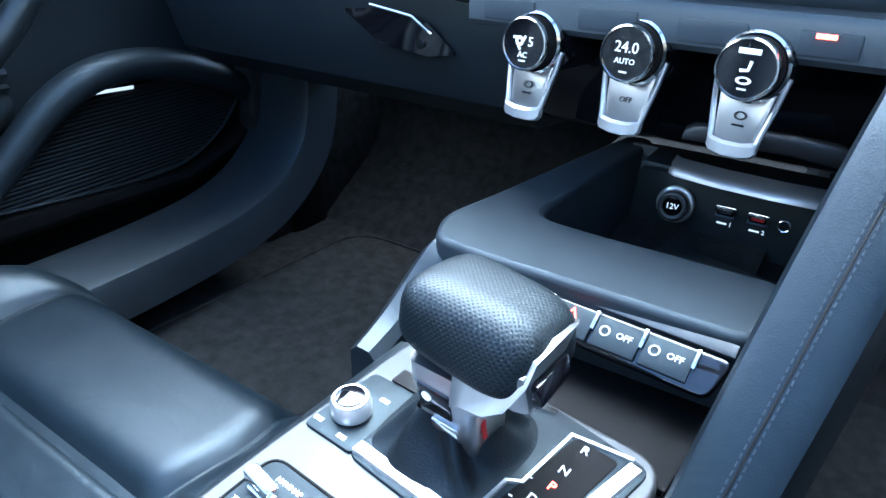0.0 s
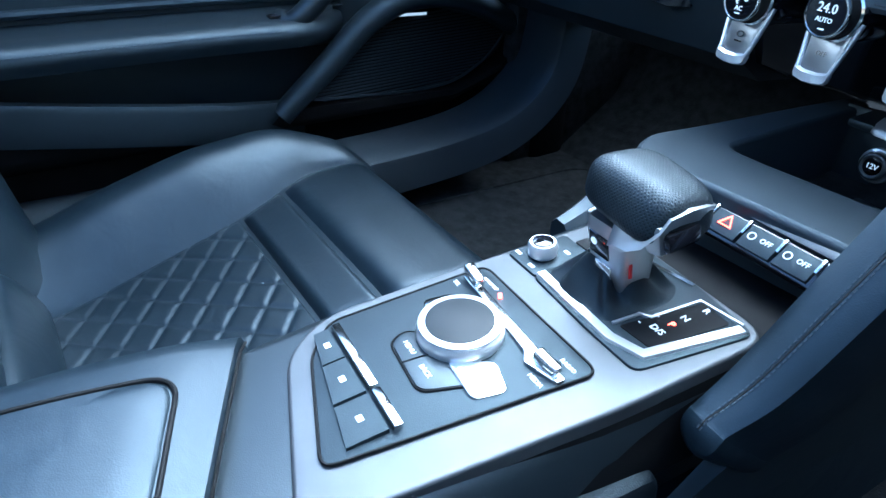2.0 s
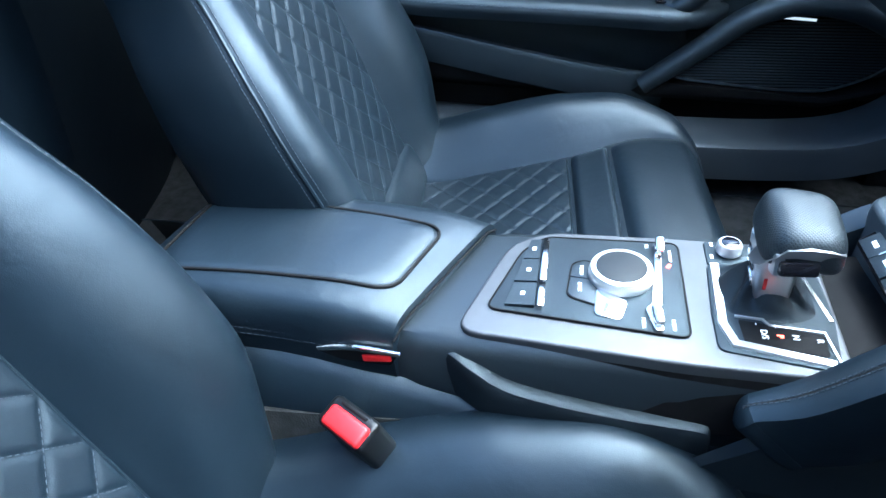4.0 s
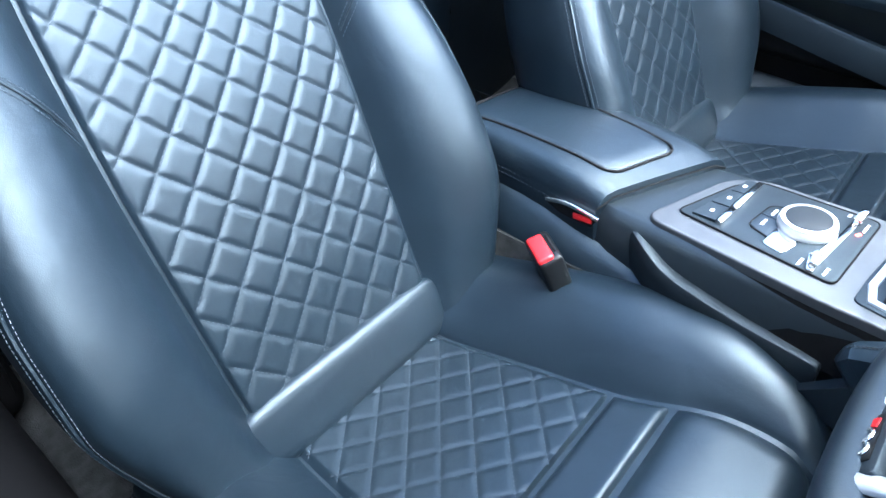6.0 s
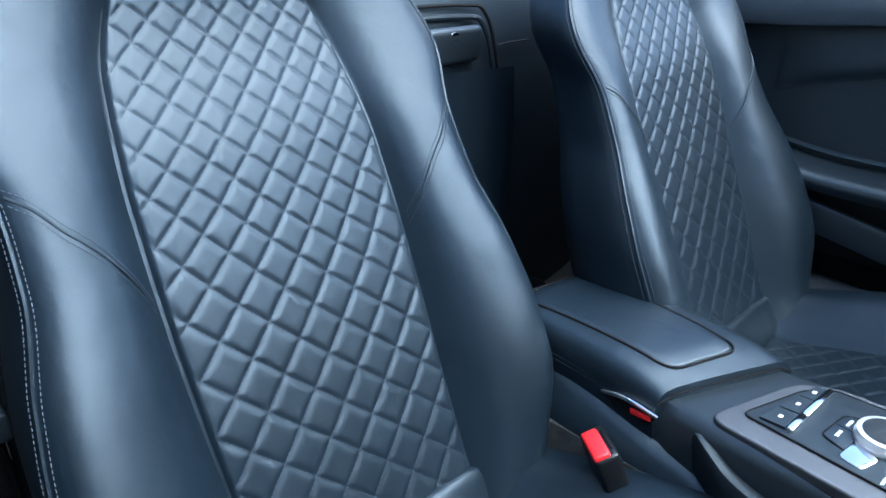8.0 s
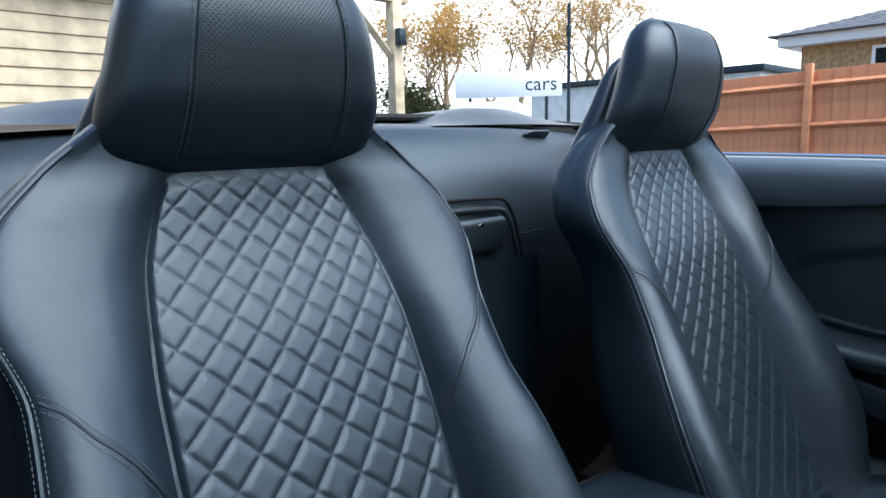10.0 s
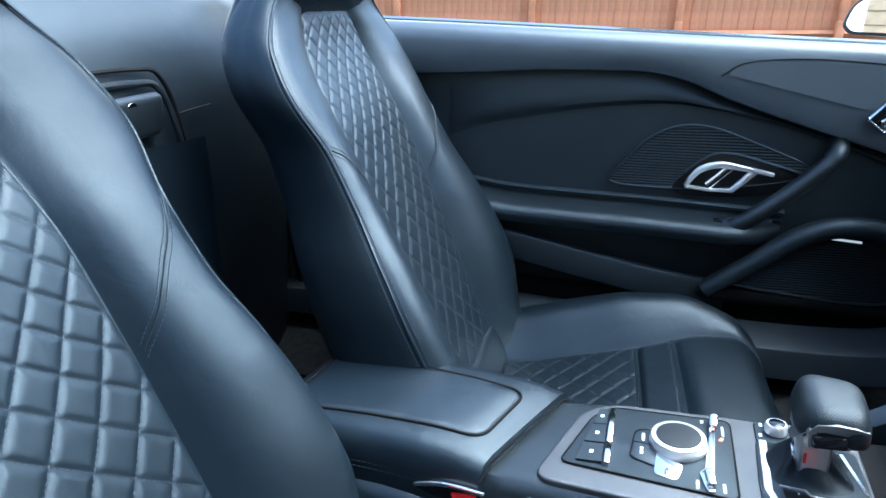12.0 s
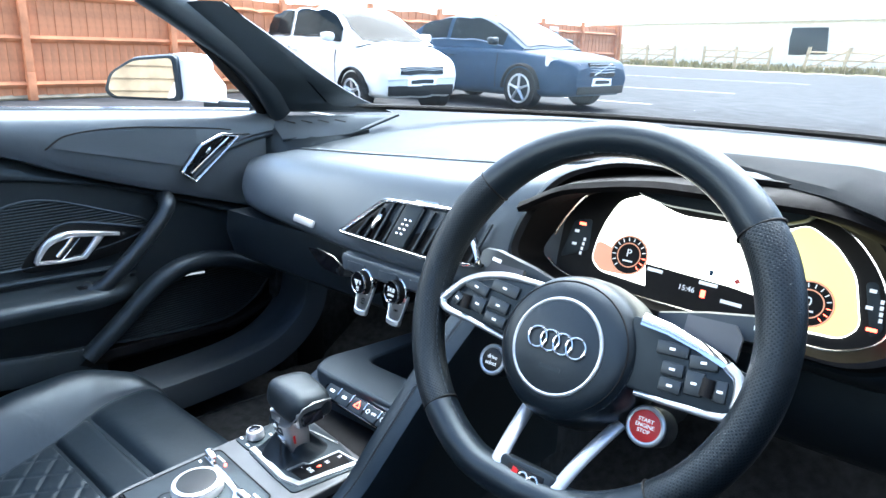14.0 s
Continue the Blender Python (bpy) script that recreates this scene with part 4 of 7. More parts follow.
# upper shelf to the windscreen
def shelf(u, v):
    x = -0.72 + 1.47 * u; y0, z0 = lerp(NOSE, x) + 0.135, lerp(TOPZ, x) + 0.002
    y1 = 1.20 + 0.10 * math.cos((x - 0.02) * 1.9)
    y = y0 + (y1 - y0) * v; bump = 0.016 * math.exp(-((x - 0.36) / 0.26) ** 2) * (1 - v)
    return (x, y, z0 + (0.838 - z0) * v ** (0.8 + 0.5 * max(0, min(1, (-x - 0.15) / 0.3))) + bump)
part("upper_shelf", grid(shelf, 50, 20), SHELF, dash)
part("shelf_line", tube([(x, lerp(NOSE, x) + 0.128, lerp(TOPZ, x) + 0.0052) for x in [-0.60 + 0.8 * i / 40 for i in range(41)]], 0.0014, 6), HARD, dash)
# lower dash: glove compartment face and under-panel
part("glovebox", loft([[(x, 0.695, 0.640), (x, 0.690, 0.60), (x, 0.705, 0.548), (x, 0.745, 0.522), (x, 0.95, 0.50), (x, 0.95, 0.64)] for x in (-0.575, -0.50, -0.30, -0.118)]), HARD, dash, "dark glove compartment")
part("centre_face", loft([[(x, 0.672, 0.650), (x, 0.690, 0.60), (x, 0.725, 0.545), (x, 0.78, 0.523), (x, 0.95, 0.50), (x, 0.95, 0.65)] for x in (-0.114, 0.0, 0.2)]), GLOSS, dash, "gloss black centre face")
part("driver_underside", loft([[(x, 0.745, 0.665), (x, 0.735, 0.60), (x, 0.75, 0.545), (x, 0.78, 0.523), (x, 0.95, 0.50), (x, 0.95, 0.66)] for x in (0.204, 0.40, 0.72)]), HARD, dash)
gh = part("glovebox_handle", loft([[(-0.300, 0.690, 0.617), (-0.300, 0.690, 0.614), (-0.300, 0.697, 0.615)], [(-0.25, 0.681, 0.622), (-0.25, 0.680, 0.592), (-0.25, 0.697, 0.60)], [(-0.20, 0.681, 0.615), (-0.20, 0.681, 0.587), (-0.20, 0.697, 0.60)], [(-0.178, 0.690, 0.592), (-0.178, 0.690, 0.589), (-0.178, 0.697, 0.590)]]), GLOSS, dash)
part("handle_edge", tube([(-0.262, 0.681, 0.6245), (-0.215, 0.680, 0.6190), (-0.196, 0.682, 0.606)], 0.0016, 8), CHROME, gh)
part("lock", disc(0.004, 0.002, pose(-0.205, 0.6795, 0.597, 90), 16), CHROME, gh)
part("wing_badge", box(0.066, 0.006, 0.012, pose(-0.250, 0.6445, 0.6805, -17, 0, -9), 0.002), PALEMETAL, dash, "small silver badge")
# control lip above the climate knobs
part("control_lip", loft([[(x, 0.628, 0.659), (x, 0.619, 0.657), (x, 0.6165, 0.653), (x, 0.6175, 0.634), (x, 0.622, 0.630), (x, 0.69, 0.632), (x, 0.69, 0.655)] for x in (-0.118, -0.11, 0.0, 0.12, 0.15)]), LITDASH, dash, "dark grey control strip")
for x, w in ((-0.086, 0.038), (-0.017, 0.038), (0.0455, 0.039), (0.106, 0.030)):
    part("touch_key", box(w, 0.013, 0.0024, pose(x, 0.6168, 0.6425, 93), 0.0008), LITDASH, dash)
part("heater_lamp", box(0.010, 0.0025, 0.001, pose(0.104, 0.6153, 0.6468, 93)), REDLIT, dash, "lit red seat heater lamp")
# climate knobs
def lathe(prof, n=60, mill=0.0):
    return loft([[(r * math.cos(2 * math.pi * i / n) * (1 + mill * (i % 2)), r * math.sin(2 * math.pi * i / n) * (1 + mill * (i % 2)), h) for i in range(n)] for r, h in prof])


for k, (x, y, z) in enumerate(((-0.066, 0.602, 0.625), (0.002, 0.604, 0.627), (0.071, 0.601, 0.628))):
    kn = thing("climate_knob", pose(x, y, z, 86, 0, -6), "round climate control knob with display face and chrome toggle", "knob", "climate knobs")
    part("barrel", lathe(((0.0195, -0.075), (0.0208, -0.034), (0.0206, -0.016), (0.0190, -0.0135))), GLOSS, kn, "gloss black barrel")
    part("grip", lathe(((0.0168, -0.0135), (0.0170, -0.0105), (0.0170, -0.0025), (0.0164, -0.001)), 110, 0.012), RUBBER, kn, "milled black grip")
    part("chrome_ring", lathe(((0.0150, -0.0012), (0.0158, 0.0006), (0.0168, 0.0004), (0.0174, -0.0012), (0.0172, -0.0026))), CHROME, kn)
    part("chrome_ring", lathe(((0.0168, -0.0128), (0.0185, -0.0112), (0.0200, -0.0124), (0.0206, -0.0158), (0.0200, -0.0172))), CHROME, kn)
    part("display_face", disc(0.0153, 0.001, pose(0, 0, -0.0014), 40), GLOSS, kn)
    if k == 1:
        words("24.0", 0.0092, pose(0, 0.0035, 0.0001), WHITE, kn); words("AUTO", 0.0048, pose(0, -0.0045, 0.0001), WHITE, kn)
    elif k == 0:
        words("5", 0.0085, pose(0.0055, 0.0015, 0.0001), WHITE, kn); words("AC", 0.0052, pose(0, -0.0070, 0.0001), WHITE, kn)
        part("fan_icon", ring(0.0022, 0.0011, 0.0003, pose(-0.003, 0.0015, 0.0002), 16), WHITE, kn)
        for b in range(3):
            part("fan_icon", box(0.0036, 0.0018, 0.0003, pose(-0.003 + 0.0040 * math.cos(b * 2.1 + 0.5), 0.0015 + 0.0040 * math.sin(b * 2.1 + 0.5), 0.0002, 0, 0, 120 * b + 60), 0.0001), WHITE, kn)
    else:
        part("seat_icon", tube([(0.0022, 0.0045, 0.0002), (0.0012, -0.0005, 0.0002), (-0.0032, -0.0010, 0.0002)], 0.0009, 6, flat=0.3), WHITE, kn)
        part("display_icon", ring(0.0034, 0.0009, 0.0003, pose(0, -0.0062, 0.0002) @ Matrix.Diagonal((1, 0.5, 1, 1)), 20), WHITE, kn)
        part("display_icon", box(0.012, 0.0030, 0.0003, pose(0, 0.0095, 0.0002), 0.0001), WHITE, kn)
    for by in (-0.0108,):
        part("display_icon", box(0.0050, 0.0009, 0.0003, pose(0, by, 0.0002)), WHITE, kn)
    tg = part("toggle", prism(rounded([(-0.0165, -0.008), (0.0165, -0.008), (0.0120, -0.0440), (-0.0120, -0.0440)], 0.004), 0.004, pose(0, 0, -0.022, -12), 0.0012), NECKMETAL, kn, "polished toggle with dark symbol")
    rail = [(-0.0195, -0.004, -0.0170), (-0.0175, -0.018, -0.0140), (-0.0145, -0.034, -0.0105), (-0.0128, -0.0430, -0.0080)]
    for sx in (1, -1):
        part("toggle_side", tube(spline([(sx * a, b, c) for a, b, c in rail], 14), 0.0017, 8, flat=1.4), LITRING, tg)
    part("toggle_lip", loft([[(a, b, c - 0.003), (a, b - 0.0045, c - 0.001), (a, b - 0.0030, c + 0.0032), (a, b + 0.0030, c + 0.0030), (a, b + 0.0048, c + 0.0005)] for a, b, c in ((-0.0140, -0.0425, -0.0090), (-0.0120, -0.0448, -0.0078), (-0.005, -0.0462, -0.0070), (0.005, -0.0462, -0.0070), (0.0120, -0.0448, -0.0078), (0.0140, -0.0425, -0.0090))]), LITRING, tg, "polished toggle lip")
    if k == 1:
        words("OFF", 0.0050, pose(0, -0.029, -0.0112, -12), GLOSS, tg)
    else:
        part("symbol", ring(0.0026, 0.0006, 0.0003, pose(0, -0.027, -0.0112, -12) @ Matrix.Diagonal((1.2, 0.8, 1, 1)), 16), GLOSS, tg)
        part("symbol", box(0.0070, 0.0012, 0.0004, pose(0, -0.0325, -0.0102, -12)), GLOSS, tg)


# ---------------- vents ----------------
def vent(name, m, outline, slats, label, back=-0.002, wide=0.006):
    """Outline in the vent's own plane; each slat a leaning blade."""
    v = thing(name, m, label, "air vent", "air vents")
    part("backing", prism(outline, 0.003, pose(0, 0, back - 0.003)), RUBBER, v)
    part("surround", tube([(x, y, back + 0.009) for x, y in outline], 0.0036, 8, closed=True, flat=2.0), CHROME, v)
    for x0, x1, y0, y1 in slats:
        part("slat", loft([[(x0, y0, back), (x0 + 0.002, y0, back), (x0 + wide, y0, back + 0.009), (x0 + wide - 0.003, y0, back + 0.010)], [(x1, y1, back), (x1 + 0.002, y1, back), (x1 + wide, y1, back + 0.009), (x1 + wide - 0.003, y1, back + 0.010)]]), SOFT, v)
    return v


CVENT = pose(0.0, 0.634, 0.718, 66, 0, 0)
co = rounded([(-0.118, -0.032), (-0.046, 0.030), (0.10, 0.036), (0.15, -0.028), (0.06, -0.036)], 0.010)
sl = []
for i in range(12):
    xb = -0.090 + 0.0195 * i
    yt = 0.028 if xb > -0.06 else 0.028 - (-0.06 - xb) * 0.9
    sl.append((xb, xb + 0.018, -0.031, yt))
cv = vent("centre_vent", CVENT, co, sl, "wide centre air vent with chrome surround and slanted slats")
part("vent_block", prism(rounded([(-0.020, -0.030), (0.014, -0.031), (0.030, 0.030), (-0.004, 0.029)], 0.003), 0.010, pose(0, 0, -0.001), 0.001), HARD, cv)
for i in range(2):
    for j in range(4):
        part("vent_mark", box(0.0045, 0.003, 0.0006, pose(-0.004 + 0.009 * i + 0.0030 * j, -0.013 + 0.0070 * j, 0.0094), 0.0001), CHROME, cv)
part("thumb_wheel", box(0.0075, 0.026, 0.006, pose(-0.050, -0.004, 0.008, 0, 0, -28), 0.002), CHROME, cv)
part("thumb_wheel", box(0.0075, 0.026, 0.006, pose(0.076, -0.008, 0.008, 0, 0, -28), 0.002), CHROME, cv)
part("top_plate", box(0.040, 0.007, 0.004, pose(0.035, 0.036, 0.009, 0, 0, 2), 0.001), CHROME, cv)

# ---------------- instrument binnacle ----------------
binn = thing("instrument_binnacle", pose(0.388, 0.700, 0.738, 74, 0, 0), "dark hooded instrument binnacle with lit screen", "instrument cluster")
bo = rounded([(-0.187, -0.036), (-0.176, 0.011), (-0.146, 0.058), (-0.085, 0.079), (0.09, 0.078), (0.141, 0.0555), (0.173, 0.018), (0.190, -0.035), (0.15, -0.060), (-0.145, -0.052)], 0.028, 6)
part("bezel", loft([[(x * k, y * k, z) for x, y in bo] for k, z in ((1.19, 0.040), (1.15, 0.052), (1.10, 0.050), (1.03, 0.022), (1.0, 0.004))], closed=True, caps=False), BLACKTRIM_SHADE, binn, "black inner bezel")
part("bezel_outer", loft([[(x * k, y * k - 0.004, z) for x, y in bo] for k, z in ((1.19, 0.040), (1.24, 0.036), (1.36, 0.010), (1.40, -0.03))], closed=True, caps=False), HARD, binn)
part("face", prism(bo, 0.004, pose(0, 0, -0.002)), RUBBER, binn)
part("chrome_line", tube([(x * 1.005, y * 1.005, 0.007) for x, y in bo], 0.0018, 6, closed=True), CHROME, binn)
SCREEN = mat("map_screen", (0.05, 0.05, 0.04), 0.3, var=0, emit=(1.0, 0.96, 0.80), strength=1.15)
AMBER = mat("map_amber", (0.05, 0.04, 0.02), 0.3, var=0, emit=(0.80, 0.70, 0.22), strength=0.34)
BROWN = mat("gauge_brown", (0.2, 0.1, 0.07), 0.4, var=0, emit=(0.5, 0.24, 0.15), strength=0.3)
scr_out = rounded([(-0.125, -0.024), (-0.123, 0.002), (-0.116, 0.028), (-0.103, 0.053), (-0.072, 0.064), (-0.049, 0.052), (-0.024, 0.046), (0.078, 0.048), (0.100, 0.0585), (0.1285, 0.042), (0.150, 0.017), (0.163, -0.031), (0.150, -0.046), (0.07, -0.050), (-0.06, -0.040), (-0.112, -0.036)], 0.010)
scr = part("screen", prism(scr_out, 0.001, pose(0, 0, 0.0025)), SCREEN, binn, "bright lit map screen")
part("screen_edge", prism(rounded([(0.084, 0.050), (0.100, 0.0575), (0.1280, 0.0415), (0.149, 0.017), (0.162, -0.031), (0.150, -0.045), (0.090, -0.046), (0.072, 0.0)], 0.010), 0.0006, pose(0, 0, 0.0036)), AMBER, scr, "yellow-green lit map edge")
part("screen_edge", prism(rounded([(-0.124, -0.023), (-0.122, 0.000), (-0.102, -0.004), (-0.072, -0.034), (-0.110, -0.035)], 0.006), 0.0006, pose(0, 0, 0.0036)), BROWN, scr, "brown lit gauge surround")
part("status_bar", prism(rounded([(-0.056, -0.015), (0.04, -0.020), (0.098, -0.027), (0.092, -0.052), (-0.05, -0.043)], 0.003), 0.0006, pose(0, 0, 0.0044)), RUBBER, scr)
words("15:46", 0.0085, pose(-0.004, -0.0325, 0.0054, 0, 0, -1), WHITE, scr)
part("status_lamp", box(0.005, 0.008, 0.0005, pose(0.0145, -0.034, 0.0054)), REDLIT, scr)
for x, y, w in ((0.045, -0.037, 0.022), (0.018, -0.0225, 0.020), (-0.043, -0.0205, 0.018)):
    part("status_text", box(w, 0.0038, 0.0005, pose(x, y, 0.0054, 0, 0, -2)), WHITE, scr)
part("map_symbol", box(0.004, 0.006, 0.0005, pose(0.018, -0.010, 0.0040)), BLUEPAINT, scr)
part("map_symbol", box(0.005, 0.005, 0.0005, pose(0.046, -0.013, 0.0040, 0, 0, 45)), RED, scr)
for x, y, txt in ((-0.078, -0.010, "P"), (0.1156, -0.019, "0")):
    dl = part("round_gauge", disc(0.0235, 0.0006, pose(x, y, 0.0046), 40), RUBBER, scr)
    part("gauge_ring", ring(0.0225, 0.0009, None, pose(x, y, 0.0054)), BROWN, dl)
    part("gauge_ring", ring(0.0140, 0.0007, None, pose(x, y, 0.0054)), BROWN, dl)
    for i in range(14):
        a = math.radians(225 - 270 * i / 13)
        part("tick", box(0.0042, 0.0010, 0.0004, pose(x + 0.0185 * math.cos(a), y + 0.0185 * math.sin(a), 0.0055, 0, 0, math.degrees(a))), REDLIT if i > 10 else WHITE, dl)
    words(txt, 0.013, pose(x, y + 0.002, 0.0055), WHITE, dl)
    part("gauge_text", box(0.012, 0.0018, 0.0004, pose(x, y - 0.007, 0.0055)), WHITE, dl)
for side, pts in ((-1, [(-0.168, -0.030), (-0.158, 0.019), (-0.135, 0.024), (-0.131, -0.014)]), (1, [(0.158, 0.013), (0.168, 0.015), (0.181, -0.028), (0.172, -0.038)])):
    sg = part("side_gauge", prism(rounded(pts, 0.005), 0.0008, pose(0, 0, 0.0026), 0.0003), HARD, binn)
    cx = sum(p[0] for p in pts) / 4
    for i in range(4):
        part("gauge_bar", box(0.0030, 0.0040, 0.0004, pose(cx + 0.007 - 0.0006 * i * side, -0.020 + 0.0058 * i, 0.0036)), WHITE, sg)
    part("gauge_mark", box(0.0060, 0.0035, 0.0004, pose(cx - 0.004, 0.006, 0.0036)), WHITE, sg)
    part("gauge_mark", box(0.0060, 0.0035, 0.0004, pose(cx - 0.004, -0.010, 0.0036)), WHITE, sg)
    part("gauge_lamp", box(0.009, 0.0032, 0.0004, pose(cx + 0.002, 0.016 if side < 0 else -0.030, 0.0036)), REDLIT, sg)
part("screen_pod", prism(rounded([(-0.086, 0.082), (-0.080, 0.062), (-0.043, 0.053), (0.075, 0.051), (0.104, 0.062), (0.115, 0.084)], 0.010), 0.016, pose(0, 0, 0.004), 0.004), HARD, binn, "black pod above the screen")
# hood over the binnacle
HOODZ = [(0.19, 0.790), (0.26, 0.822), (0.38, 0.838), (0.50, 0.838), (0.58, 0.822), (0.64, 0.79)]
EDGE = [(0.19, 0.690), (0.25, 0.722), (0.30, 0.742), (0.38, 0.752), (0.43, 0.715), (0.484, 0.664), (0.536, 0.632), (0.58, 0.622), (0.64, 0.620)]
BIN = pose(0.388, 0.700, 0.738, 74, 0, 0)
hx = [0.19 + 0.45 * i / 30 for i in range(31)]
hood = loft([[(x, lerp(EDGE, x) + k * (0.80 - lerp(EDGE, x)), lerp(HOODZ, x) + dz) for k, dz in ((0.05, -0.010), (0.0, -0.003), (0.05, 0.004), (0.4, 0.010), (1.0, 0.010), (1.0, -0.02))] for x in hx])
part("hood", hood, HOODSKIN, binn).matrix_parent_inverse = BIN.inverted()
# underside of the hood, its deep shadow painted as near-black
hood_underside = loft([[(x, 0.634, lerp(HOODZ, x) - 0.020), (x, 0.630, lerp(HOODZ, x) - 0.014), (x, 0.636, lerp(HOODZ, x) - 0.008), (x, lerp(EDGE, x) + 0.004, lerp(HOODZ, x) - 0.004), (x, lerp(EDGE, x) + 0.03, lerp(HOODZ, x) - 0.03)] for x in hx])
part("hood_underside", hood_underside, BLACKTRIM_SHADE, binn, "underside of the hood, its shadow put in as black").matrix_parent_inverse = BIN.inverted()

# ---------------- steering wheel ----------------
TW = radians(25.4)
WHEEL = Matrix(((1, 0, 0, 0.362), (0, math.sin(TW), -math.cos(TW), 0.486), (0, math.cos(TW), math.sin(TW), 0.726), (0, 0, 0, 1)))
wheel = thing("steering_wheel", WHEEL, "flat-bottomed black leather steering wheel with silver spokes", "steering wheel")


def rim_pt(a, r=0.1665):
    """The rim's middle line: round above, squeezed to a flat foot below."""
    x, y = r * math.cos(a), r * math.sin(a)
    flat = -0.166
    if y < flat + 0.012:
        k = (flat + 0.012 - y); y = flat + 0.012 - 0.012 * (1 - math.exp(-k / 0.012))
    return Vector((x, y, 0))


def grip(a):
    """Half thickness of the rim: thumb swells at ten and two, slimmer above and below."""
    d = min(abs((a - 150 + 180) % 360 - 180), abs((a - 30 + 180) % 360 - 180))
    return 0.0166 + 0.0022 * math.exp(-(d / 20) ** 2)


def wrap(c):
    return (math.atan2(c.y, -abs(c.x)) * 0.166, math.atan2(c.z, math.hypot(c.x, c.y) - 0.1665) * 0.017)


for a0, a1, mt in ((38, 142, LEATHER), (142, 228, LEATHER_PERF), (228, 312, LEATHER), (312, 398, LEATHER_PERF)):
    ang = [a0 + (a1 - a0) * i / 43 for i in range(44)]
    rr = [grip(a) * (0.975 if i in (0, 43) else 1) for i, a in enumerate(ang)]
    part("rim_section", dots(tube([rim_pt(math.radians(a)) for a in ang], rr, 24, up=(0, 0, 1), flat=1.10), 0.0025, wrap), mt, wheel)
for a in (38, 142, 228, 312):
    c = rim_pt(math.radians(a)); d = (rim_pt(math.radians(a + 2)) - rim_pt(math.radians(a - 2))).normalized()
    part("rim_seam", ring(grip(a) * 1.02, 0.0012, None, Matrix.Translation(c) @ d.to_track_quat('Z', 'Y').to_matrix().to_4x4(), 24), RUBBER, wheel)
inner = [rim_pt(math.radians(3.0 * i), 0.1512) + Vector((0, 0, 0.006)) for i in range(121)]
part("rim_stitching", stitches(inner, 0.0040, 0.0030, 0.0008), THREAD, wheel)
# deep drum of the airbag: flat face, rounded shoulder, straight side
HUBP = [(0.001, 0.0135), (0.030, 0.0135), (0.048, 0.0125), (0.057, 0.0095), (0.0635, 0.0035), (0.0675, -0.006), (0.0700, -0.018), (0.0715, -0.036), (0.0705, -0.056), (0.066, -0.070)]
air = loft([[(r * 1.02 * math.cos(2 * math.pi * i / 64), -0.031 + r * (0.97 if math.sin(2 * math.pi * i / 64) > 0 else 1.0) * math.sin(2 * math.pi * i / 64), z) for i in range(64)] for r, z in HUBP])
part("airbag_cover", air, LEATHER, wheel)
part("cover_seam", tube([(0.0605 * math.cos(2 * math.pi * i / 64), -0.031 + 0.0580 * math.sin(2 * math.pi * i / 64), 0.0072) for i in range(64)], 0.0009, 6, closed=True), RUBBER, wheel)
part("hub_stitching", stitches([(0.0645 * math.cos(math.radians(a)), -0.031 + 0.0630 * math.sin(math.radians(a)), 0.0028) for a in range(180, 361, 4)], 0.004, 0.0025, 0.0008), THREAD, wheel)
HUB = pose(-0.002, -0.0335, 0.0136)
part("hub_ring", ring(0.0425, 0.0019, None, HUB), BRUSHED, wheel)
part("hub_disc", disc(0.0412, 0.0010, HUB @ pose(0, 0, 0.0002), 48, 0.0004), LEATHER, wheel)
for i in range(4):
    part("emblem_ring", ring(0.0092, 0.0013, None, HUB @ pose(-0.0195 + 0.013 * i, 0.003, 0.0022), 32), CHROME, wheel)
part("hub_text", box(0.022, 0.003, 0.0004, HUB @ pose(0, -0.020, 0.0014)), HARD, wheel)
